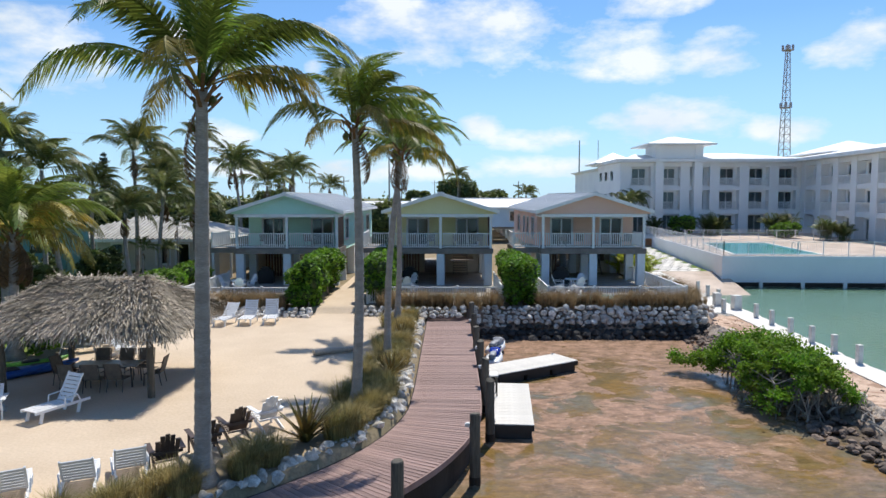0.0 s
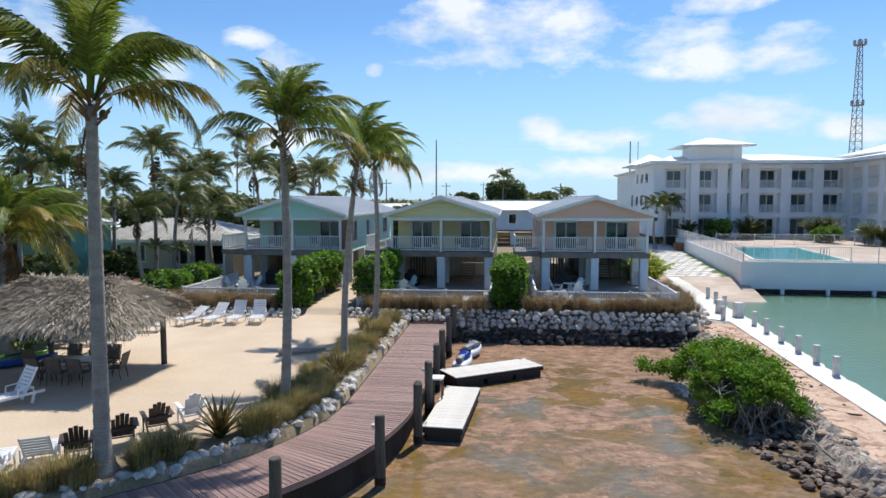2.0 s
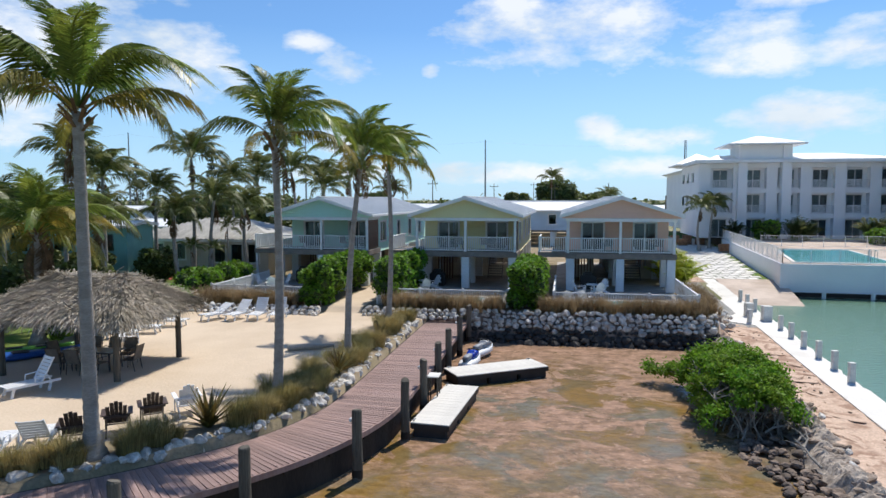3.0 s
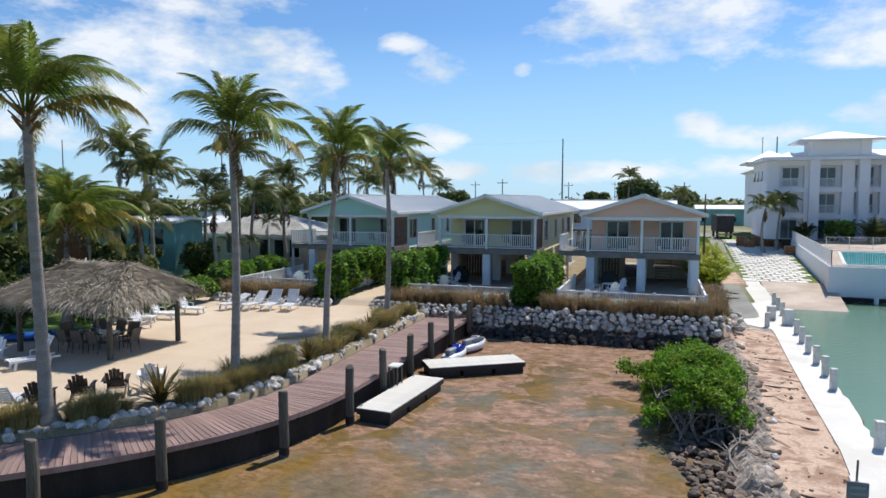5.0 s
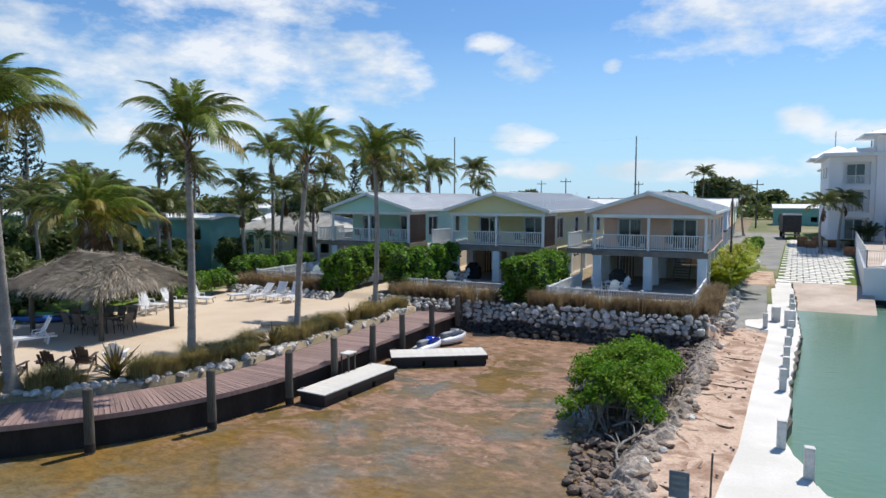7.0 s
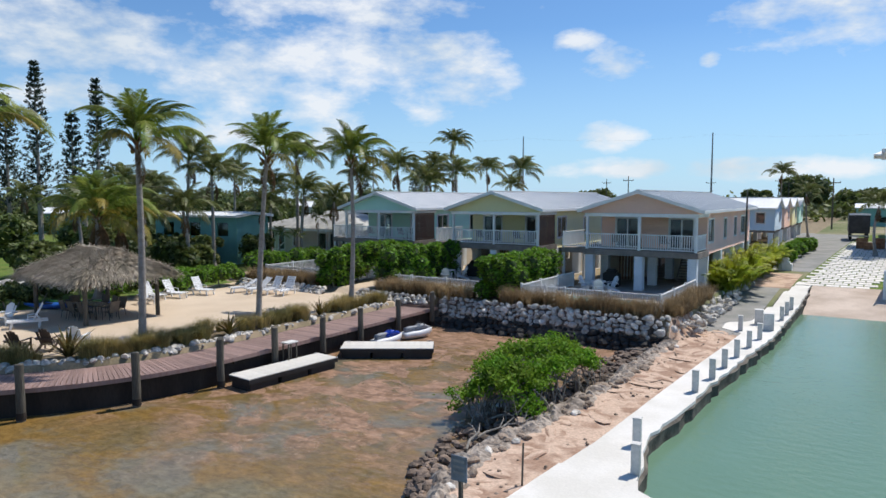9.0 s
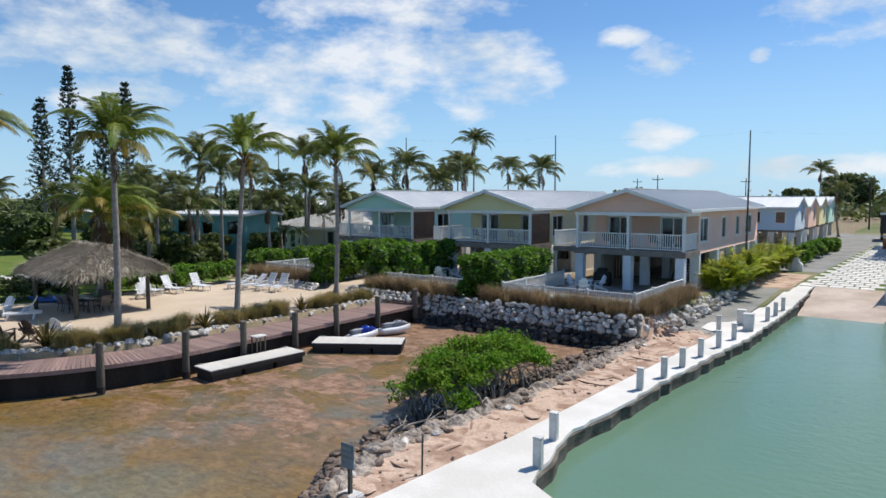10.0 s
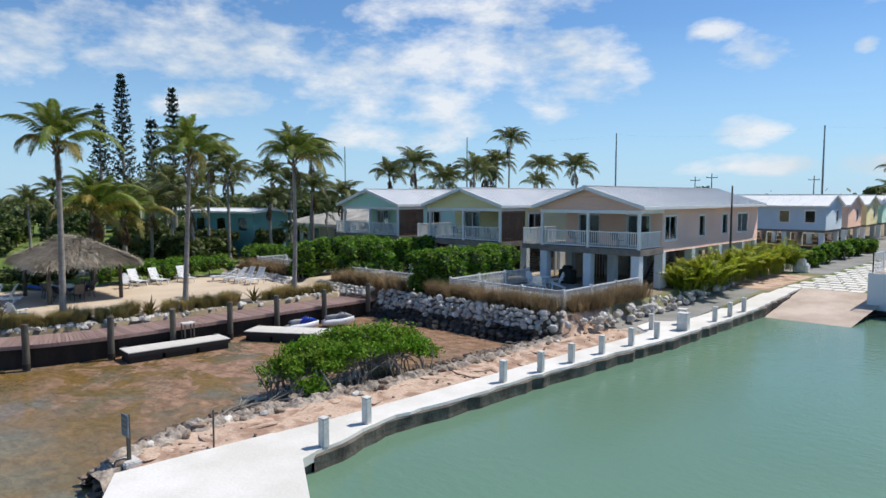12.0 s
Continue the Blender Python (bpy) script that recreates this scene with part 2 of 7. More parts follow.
SLING = mat("tan_sling_fabric", (0.17, 0.14, 0.11), 0.8, var=0.12, scale=6)
TABLETOP = mat("grey_glass_table", (0.16, 0.17, 0.17), 0.25, var=0.1, scale=3)
BLUE = mat("blue_kayak_shell", (0.015, 0.09, 0.36), 0.35, var=0.08, scale=3)
GREEN = mat("green_kayak_shell", (0.12, 0.36, 0.04), 0.35, var=0.08, scale=3)
SKI_BLUE = mat("blue_jet_ski_shell", (0.012, 0.05, 0.42), 0.25, var=0.06, scale=3)
SKI_GREY = mat("grey_jet_ski_trim", (0.30, 0.31, 0.33), 0.5, var=0.1, scale=3)
BLACK = mat("black_rubber", (0.02, 0.02, 0.02), 0.6, var=0.1, scale=4)
FLOAT = mat("black_float", (0.025, 0.025, 0.027), 0.6, var=0.2, scale=2)
DOCKTOP = mat("pale_dock_decking", (0.66, 0.63, 0.57), 0.8, var=0.07, scale=1.5, bump=0.3, rnd=0.04)
BRICK = mat("orange_brick_pallet", (0.48, 0.23, 0.11), 0.85, var=0.2, scale=3, rnd=0.15)
RED = mat("red_plastic", (0.42, 0.06, 0.035), 0.5, var=0.15, scale=4)
STEEL = mat("galvanised_steel", (0.33, 0.34, 0.35), 0.5, metal=0.6, var=0.1, scale=3)
TOWER_M = mat("painted_lattice_steel", (0.52, 0.46, 0.47), 0.6, var=0.1, scale=0.2)
TEAL = mat("teal_wall_paint", (0.19, 0.42, 0.38), 0.8, var=0.08, scale=0.8)
GREY_TRIM = mat("grey_rail", (0.45, 0.46, 0.47), 0.5, metal=0.2, var=0.08, scale=2)
BUFF = mat("cream_wall_paint", (0.64, 0.585, 0.49), 0.85, var=0.06, scale=0.8, col2=(0.56, 0.51, 0.42))
TRUCK = mat("dark_truck_canvas", (0.045, 0.047, 0.05), 0.7, var=0.2, scale=1.5)
DRIFT = mat("bleached_driftwood", (0.52, 0.45, 0.37), 0.9, var=0.15, scale=2, bump=0.5)
SIGN = mat("weathered_sign_face", (0.22, 0.25, 0.29), 0.6, var=0.15, scale=4)


def glass(name, tint, rough=0.03):
    m = bpy.data.materials.new(name)
    m.use_nodes = True
    b = m.node_tree.nodes["Principled BSDF"]
    b.inputs["Base Color"].default_value = (*tint, 1)
    b.inputs["Transmission Weight"].default_value, b.inputs["Roughness"].default_value, b.inputs["IOR"].default_value = 1.0, rough, 1.45
    return m


GLASS = glass("tinted_window_glass", (0.45, 0.56, 0.58))
GLASS_RAIL = glass("clear_rail_panel", (0.93, 0.96, 0.96), 0.0)
CURTAIN = mat("grey_curtain", (0.25, 0.26, 0.27), 0.9, var=0.1, scale=3)


def lap(name, col, step=0.14):
    """Horizontal lap siding: each board leans out to a small shadow line."""
    m = mat(name, col, 0.7, var=0.04, scale=0.5)
    t = m.node_tree
    tc = t.nodes.new("ShaderNodeTexCoord").outputs["Object"]
    sp = t.nodes.new("ShaderNodeSeparateXYZ")
    t.links.new(tc, sp.inputs[0])
    dv = t.nodes.new("ShaderNodeMath")
    dv.operation, dv.inputs[1].default_value = "DIVIDE", step
    t.links.new(sp.outputs[2], dv.inputs[0])
    fr = t.nodes.new("ShaderNodeMath")
    fr.operation = "FRACT"
    t.links.new(dv.outputs[0], fr.inputs[0])
    iv = t.nodes.new("ShaderNodeMath")
    iv.operation, iv.inputs[0].default_value = "SUBTRACT", 1.0
    t.links.new(fr.outputs[0], iv.inputs[1])
    bp = t.nodes.new("ShaderNodeBump")
    bp.inputs["Strength"].default_value, bp.inputs["Distance"].default_value = 1.0, 0.055
    t.links.new(iv.outputs[0], bp.inputs["Height"])
    t.links.new(bp.outputs[0], t.nodes["Principled BSDF"].inputs["Normal"])
    return m


MINT = lap("mint_lap_siding", (0.58, 0.87, 0.73))
YELLOW = lap("pale_yellow_lap_siding", (0.88, 0.80, 0.44))
PINK = lap("salmon_lap_siding", (0.95, 0.62, 0.47))
PALEBLUE = lap("pale_blue_lap_siding", (0.62, 0.74, 0.82))


def water_material():
    """One sheet: turquoise canal, and a shallow cove with drifts of brown weed."""
    m = bpy.data.materials.new("cove_and_canal_water")
    m.use_nodes = True
    t = m.node_tree
    link, b = t.links.new, t.nodes["Principled BSDF"]
    b.inputs["Roughness"].default_value, b.inputs["IOR"].default_value = 0.08, 1.33
    tc = t.nodes.new("ShaderNodeTexCoord").outputs["Object"]
    sp = t.nodes.new("ShaderNodeSeparateXYZ")
    link(tc, sp.inputs[0])

    def nz(s, d=5.0, st=(1, 1, 1), ro=0.5, di=0.0):
        mp = t.nodes.new("ShaderNodeMapping")
        mp.inputs["Scale"].default_value = st
        link(tc, mp.inputs[0])
        n = t.nodes.new("ShaderNodeTexNoise")
        n.inputs["Scale"].default_value, n.inputs["Detail"].default_value = s, d
        n.inputs["Roughness"].default_value, n.inputs["Distortion"].default_value = ro, di
        link(mp.outputs[0], n.inputs["Vector"])
        return n.outputs[0]

    def mr(v, a, c, x=0.0, y=1.0):
        n = t.nodes.new("ShaderNodeMapRange")
        n.interpolation_type = "SMOOTHSTEP"
        for i, q in enumerate((a, c, x, y)):
            n.inputs[i + 1].default_value = q
        link(v, n.inputs[0])
        return n.outputs[0]

    def op(o, a, c):
        n = t.nodes.new("ShaderNodeMath")
        n.operation = o
        for i, v in enumerate((a, c)):
            if isinstance(v, (int, float)):
                n.inputs[i].default_value = v
            else:
                link(v, n.inputs[i])
        return n.outputs[0]

    def mx(f, a, c):
        n = t.nodes.new("ShaderNodeMix")
        n.data_type = "RGBA"
        link(f, n.inputs[0])
        for i, v in ((6, a), (7, c)):
            if isinstance(v, tuple):
                n.inputs[i].default_value = (*v, 1)
            else:
                link(v, n.inputs[i])
        return n.outputs[2]

    wob = op("MULTIPLY", op("SUBTRACT", nz(0.25), 0.5), 9.0)
    yy = op("ADD", sp.outputs[1], wob)
    cove = op("MULTIPLY", mr(op("ADD", sp.outputs[0], op("MULTIPLY", mr(sp.outputs[1], 16.0, 10.0), wob)), 16.5, 14.5), mr(sp.outputs[0], -40.0, -30.0))
    deep = mx(nz(0.12), (0.115, 0.205, 0.135), (0.155, 0.26, 0.18))
    shallow = mx(mr(nz(0.5, 6.0), 0.35, 0.65), (0.16, 0.115, 0.05), (0.225, 0.135, 0.04))
    shallow = mx(mr(nz(0.23, 5.0, ro=0.6), 0.50, 0.60), shallow, (0.175, 0.15, 0.10))
    inner = op("MULTIPLY", mr(yy, 13.0, 19.0), mr(op("ADD", sp.outputs[0], wob), 15.0, 9.0))
    mats = op("MULTIPLY", op("MULTIPLY", mr(nz(0.55, 9.0, (0.9, 1.0, 1), 0.62, 0.7), 0.44, 0.54), inner), mr(yy, 12.0, 24.0, 0.75, 1.0))
    closed = mr(yy, 26.0, 33.0)
    mats = op("MAXIMUM", mats, op("MULTIPLY", closed, mr(nz(1.1, 8.0, (0.8, 1.25, 1), 0.68, 0.8), 0.30, 0.42)))
    weed = mx(mr(nz(1.8, 9.0, (0.8, 1.2, 1), 0.7), 0.38, 0.62), (0.37, 0.225, 0.15), (0.19, 0.115, 0.065))
    weed = mx(mr(nz(6.0, 6.0), 0.55, 0.75), weed, (0.52, 0.35, 0.25))
    veil = mx(mr(op("ADD", yy, op("MULTIPLY", sp.outputs[0], -0.25)), 6.5, 13.0), (0.20, 0.19, 0.12), shallow)
    col = mx(mats, veil, weed)
    grain = t.nodes.new("ShaderNodeMix")
    grain.data_type, grain.blend_type = "RGBA", "MULTIPLY"
    grain.inputs[0].default_value = 1.0
    link(col, grain.inputs[6])
    link(mr(nz(3.0, 12.0, (0.8, 1.2, 1), 0.8, 0.5), 0.32, 0.68, 0.68, 1.28), grain.inputs[7])
    link(mx(cove, deep, grain.outputs[2]), b.inputs["Base Color"])
    link(mr(op("MULTIPLY", mats, cove), 0.0, 1.0, 0.07, 0.42), b.inputs["Roughness"])
    link(mr(op("MULTIPLY", mats, cove), 0.0, 1.0, 0.36, 0.25), b.inputs["Specular IOR Level"])
    bp = t.nodes.new("ShaderNodeBump")
    bp.inputs["Strength"].default_value, bp.inputs["Distance"].default_value = 0.35, 0.06
    link(op("ADD", nz(2.2, 4.0, (1.0, 1.8, 1)), op("MULTIPLY", nz(9.0, 3.0), 0.25)), bp.inputs["Height"])
    link(bp.outputs[0], b.inputs["Normal"])
    return m


WATER = water_material()
POOLWATER = mat("pool_water", (0.10, 0.46, 0.50), 0.06, var=0.06, scale=0.6, bump=0.25, bscale=3, col2=(0.13, 0.52, 0.55))

# ---- mesh helpers ----
def box(bm, x0, x1, y0, y1, z0, z1):
    v = [bm.verts.new(p) for p in ((x0, y0, z0), (x1, y0, z0), (x1, y1, z0), (x0, y1, z0), (x0, y0, z1), (x1, y0, z1), (x1, y1, z1), (x0, y1, z1))]
    for f in ((0, 3, 2, 1), (4, 5, 6, 7), (0, 1, 5, 4), (1, 2, 6, 5), (2, 3, 7, 6), (3, 0, 4, 7)):
        bm.faces.new([v[i] for i in f])
    return v


def soft_box(bm, x0, x1, y0, y1, z0, z1, r=0.02):
    b2 = bmesh.new()
    box(b2, x0, x1, y0, y1, z0, z1)
    bmesh.ops.bevel(b2, geom=b2.edges[:], offset=r, segments=2, affect="EDGES")
    me = bpy.data.meshes.new("tmp")
    b2.to_mesh(me)
    b2.free()
    bm.from_mesh(me)
    bpy.data.meshes.remove(me)


def prism(bm, ring, z0, z1):
    """An upright prism over a plan outline, anticlockwise."""
    lo = [bm.verts.new((x, y, z0)) for x, y in ring]
    hi = [bm.verts.new((x, y, z1)) for x, y in ring]
    bm.faces.new(hi)
    bm.faces.new(lo[::-1])
    n = len(ring)
    for i in range(n):
        bm.faces.new((lo[i], lo[(i + 1) % n], hi[(i + 1) % n], hi[i]))


def tube(bm, pts, radii, seg=8, cap=True):
    """A round tapered tube along points."""
    pts = [Vector(p) for p in pts]
    rings = []
    for i, p in enumerate(pts):
        d = (pts[min(i + 1, len(pts) - 1)] - pts[max(i - 1, 0)]).normalized()
        a = d.cross(Vector((0, 1, 0)) if abs(d.y) < 0.9 else Vector((1, 0, 0))).normalized()
        b = d.cross(a)
        r = radii[i] if isinstance(radii, (list, tuple)) else radii
        rings.append([bm.verts.new(p + a * math.cos(2 * math.pi * k / seg) * r + b * math.sin(2 * math.pi * k / seg) * r) for k in range(seg)])
    for r0, r1 in zip(rings, rings[1:]):
        for k in range(seg):
            bm.faces.new((r0[k], r0[(k + 1) % seg], r1[(k + 1) % seg], r1[k]))
    if cap:
        bm.faces.new(rings[0][::-1])
        bm.faces.new(rings[-1])


def bar(bm, a, b, w, h=None):
    """A square bar from a to b."""
    a, b = Vector(a), Vector(b)
    d = (b - a).normalized()
    s = d.cross(Vector((0, 0, 1)))
    s = s.normalized() if s.length > 0.01 else Vector((1, 0, 0))
    u = s.cross(d)
    h = h or w
    c = [[bm.verts.new(p + s * i * w / 2 + u * j * h / 2) for i, j in ((-1, -1), (1, -1), (1, 1), (-1, 1))] for p in (a, b)]
    bm.faces.new(c[0][::-1])
    bm.faces.new(c[1])
    for k in range(4):
        bm.faces.new((c[0][k], c[0][(k + 1) % 4], c[1][(k + 1) % 4], c[1][k]))


def mesh_of(name, bm, material, smooth=False):
    bmesh.ops.recalc_face_normals(bm, faces=bm.faces[:])
    me = bpy.data.meshes.new(name)
    bm.to_mesh(me)
    bm.free()
    me.materials.append(material)
    if smooth:
        me.polygons.foreach_set("use_smooth", [True] * len(me.polygons))
    return me


def part(name, bm, material, parent, label="", smooth=False):
    ob = new(name, mesh_of(name, bm, material, smooth))
    ob.parent = parent
    if label:
        ob["label"] = label
    return ob


def share(name, me, parent, loc=(0, 0, 0), rot=(0, 0, 0), scale=(1, 1, 1)):
    """One more object on a mesh that others use too."""
    ob = new(name, me)
    ob.parent, ob.location, ob.rotation_euler, ob.scale = parent, loc, rot, scale
    return ob


def thing(name, label, category, loc=(0, 0, 0), rz=0.0, group="", kind=""):
    ob = new(name)
    ob.location, ob.rotation_euler = loc, (0, 0, radians(rz))
    ob.empty_display_size = 0.2
    return tagged(ob, label, category, group, kind)


def solid(name, bm, material, label, category, loc=(0, 0, 0), rz=0.0, group="", kind="", smooth=False):
    ob = new(name, mesh_of(name, bm, material, smooth))
    ob.location, ob.rotation_euler = loc, (0, 0, radians(rz))
    return tagged(ob, label, category, group, kind)


def quads(name, verts, material, parent=None, per=4):
    """A mesh of many separate small faces, from an (n * per, 3) array."""
    verts = np.asarray(verts, dtype=float).reshape(-1, 3)
    n = len(verts) // per
    me = bpy.data.meshes.new(name)
    me.from_pydata(verts.tolist(), [], np.arange(n * per).reshape(n, per).tolist())
    me.materials.append(material)
    ob = new(name, me)
    ob.parent = parent
    ob["kind"] = "stuff"
    return ob


def leaf_cloud(rng, centers, size, flat=0.5, aspect=1.7):
    """Rhombic leaves about centers, turned at random but facing more or less upwards."""
    n = len(centers)
    nor = rng.normal(size=(n, 3))
    nor[:, 2] = np.abs(nor[:, 2]) + flat
    nor /= np.linalg.norm(nor, axis=1)[:, None]
    a = np.cross(nor, rng.normal(size=(n, 3)))
    a /= np.linalg.norm(a, axis=1)[:, None]
    b = np.cross(nor, a)
    s = size * rng.uniform(0.6, 1.3, n)[:, None]
    a, b = a * s * aspect / 2, b * s / 2
    return np.stack([centers - a, centers - b * 1.0, centers + a, centers + b], axis=1).reshape(-1, 3)


def wall(bm, axis, at, thick, u0, u1, z0, z1, holes=()):
    """A wall along u with openings (ua, ub, za, zb), in one piece; axis 'x': it runs along x at y = at; 'y': along y at x = at."""
    us = sorted({u0, u1, *[h[0] for h in holes], *[h[1] for h in holes]})
    zs = sorted({z0, z1, *[h[2] for h in holes], *[h[3] for h in holes]})
    full = {(i, k) for i in range(len(us) - 1) for k in range(len(zs) - 1)
            if not any(h[0] < (us[i] + us[i + 1]) / 2 < h[1] and h[2] < (zs[k] + zs[k + 1]) / 2 < h[3] for h in holes)}
    made = {}

    def V(i, k, side):
        if (i, k, side) not in made:
            w = at + thick * side
            made[i, k, side] = bm.verts.new((us[i], w, zs[k]) if axis == "x" else (w, us[i], zs[k]))
        return made[i, k, side]
    for i, k in full:
        for s in (0, 1):
            bm.faces.new((V(i, k, s), V(i + 1, k, s), V(i + 1, k + 1, s), V(i, k + 1, s)))
        for di, dk, a, b in ((-1, 0, (0, 0), (0, 1)), (1, 0, (1, 0), (1, 1)), (0, -1, (0, 0), (1, 0)), (0, 1, (0, 1), (1, 1))):
            if (i + di, k + dk) not in full:
                p, q = (i + a[0], k + a[1]), (i + b[0], k + b[1])
                bm.faces.new((V(*p, 0), V(*q, 0), V(*q, 1), V(*p, 1)))


# ---- plan: the boardwalk's middle line, and the ground's height ----
LINE = [(-0.1, 36.0), (-0.1, 30.0), (-0.1, 24.0), (-0.12, 21.5), (-0.25, 19.4), (-0.85, 17.2), (-2.0, 15.1), (-4.1, 12.7), (-7.0, 10.4), (-11.0, 8.2), (-16.0, 6.6), (-24.0, 5.5)]


def spline(pts, step):
    out = []
    p = [Vector((*q, 0)) for q in pts]
    p = [2 * p[0] - p[1], *p, 2 * p[-1] - p[-2]]
    for i in range(1, len(p) - 2):
        n = max(2, int((p[i + 1] - p[i]).length / step * 30))
        for k in range(n):
            t = k / n
            out.append(0.5 * ((2 * p[i]) + (p[i + 1] - p[i - 1]) * t + (2 * p[i - 1] - 5 * p[i] + 4 * p[i + 1] - p[i + 2]) * t * t
                              + (3 * p[i] - p[i - 1] - 3 * p[i + 1] + p[i + 2]) * t ** 3))
    even, left = [out[0]], 0.0
    for a, b in zip(out, out[1:]):
        left += (b - a).length
        if left >= step:
            even.append(b)
            left = 0.0
    return even


WAY = spline(LINE, 0.15)
WAY_A = np.array([(p.x, p.y) for p in WAY])
WAY_T = np.gradient(WAY_A, axis=0)
WAY_T /= np.linalg.norm(WAY_T, axis=1)[:, None]
WAY_N = np.stack([WAY_T[:, 1], -WAY_T[:, 0]], axis=1)      # points to the beach side


def beside(i, s):
    """The plan point s metres to the beach side of the boardwalk's middle, at its i-th step."""
    return WAY_A[i] + WAY_N[i] * s


def across(x, y):
    """How far a plan point lies to the beach side of the boardwalk's middle."""
    q = np.stack([np.ravel(x), np.ravel(y)], axis=1)
    s = np.empty(len(q))
    for k in range(0, len(q), 4000):
        d = q[k:k + 4000, None, :] - WAY_A[None]
        j = np.argmin((d ** 2).sum(2), axis=1)
        dd = d[np.arange(len(j)), j]
        s[k:k + 4000] = (dd * WAY_N[j]).sum(1)
    return s.reshape(np.shape(x))


def smooth(a, lo, hi):
    t = np.clip((a - lo) / (hi - lo), 0, 1)
    return t * t * (3 - 2 * t)


def spit_edge(y):
    return np.interp(y, [14.5, 16, 18, 20, 22, 25, 28, 31, 34, 36, 40], [14.4, 13.4, 12.3, 11.9, 11.9, 12.2, 12.3, 12.5, 12.7, 13.2, 13.4])


def ledge_line(y):
    """Where the crest of the limestone ledge runs along the spit."""
    return np.interp(y, [14.4, 15.5, 17, 19, 21, 24, 28, 32, 36, 40], [15.2, 14.4, 13.75, 13.55, 13.9, 14.1, 14.4, 14.3, 14.35, 14.2])


def wharf_in(y):
    return np.interp(y, [15, 21, 27, 32, 38, 39.6, 40.4, 42.4, 43.2, 51, 61, 64], [15.4, 16.0, 16.25, 16.5, 16.85, 16.9, 15.8, 15.7, 16.8, 17.0, 17.6, 17.7])


def wharf_out(y):
    return np.interp(y, [15, 18.5, 19.2, 22.2, 25, 28, 31, 35, 39, 48, 58, 64], [18.0, 17.95, 17.8, 17.15, 17.4, 17.5, 17.7, 18.0, 18.35, 18.55, 18.65, 18.7])


def rough(x, y, f, amp):
    out = np.zeros(np.shape(x))
    for k, (a, b, c) in enumerate(((1.0, 0.3, 0.0), (-0.4, 1.1, 2.0), (0.7, -0.9, 4.0), (1.9, 1.3, 1.0))):
        out += np.sin(f * (a * x + b * y) + c + np.sin(f * 0.7 * (b * x - a * y)))
    return amp * out / 4


def height(x, y):
    x, y = np.asarray(x, float), np.asarray(y, float)
    z = np.full(x.shape, -1.3)
    s = across(x, y)
    beach = smooth(s, 0.75, 1.25) * (y < 36.5)
    z = np.where(beach > 0, -1.3 + 2.5 * beach + rough(x, y, 0.9, 0.03) * beach, z)
    spit = smooth(x, spit_edge(y) - 0.6, spit_edge(y) + 0.5) * smooth(y, 14.2, 15.2) * (y < 40)
    rise = smooth(x, ledge_line(y) - 0.6, ledge_line(y) - 0.05)
    z = np.maximum(z, -1.3 + spit * (1.42 + 0.40 * rise + rough(x, y, 2.2, 0.05) + rough(x + 3.1, y, 6.0, 0.045)) - 2.0 * (spit <= 0))
    z = np.where((x > wharf_in(y) + 0.5) & (y < 58), -1.3, z)
    z = np.where((x > wharf_in(y) - 0.1) & (y < 46), np.minimum(z, 0.5), z)
    terrace = smooth(y, 35.3, 36.3) * smooth(x, 15.3, 14.1)
    z = np.maximum(z, -1.3 + 2.8 * terrace)
    lane = smooth(x, 13.2, 14.6) * (x < wharf_in(y) + 0.25) * smooth(y, 36.0, 39.0)
    z = np.maximum(z, np.where(lane > 0, -1.3 + lane * (1.82 + 0.52 * smooth(y, 42, 60)), -9))
    z = np.maximum(z, np.where((y > 57.5) & (x > 14), 0.9 + 0.5 * smooth(y, 60, 110), -9))
    z = np.where((y > 100) | (x < -18) & (y > 30), np.maximum(z, 1.3), z)
    return z


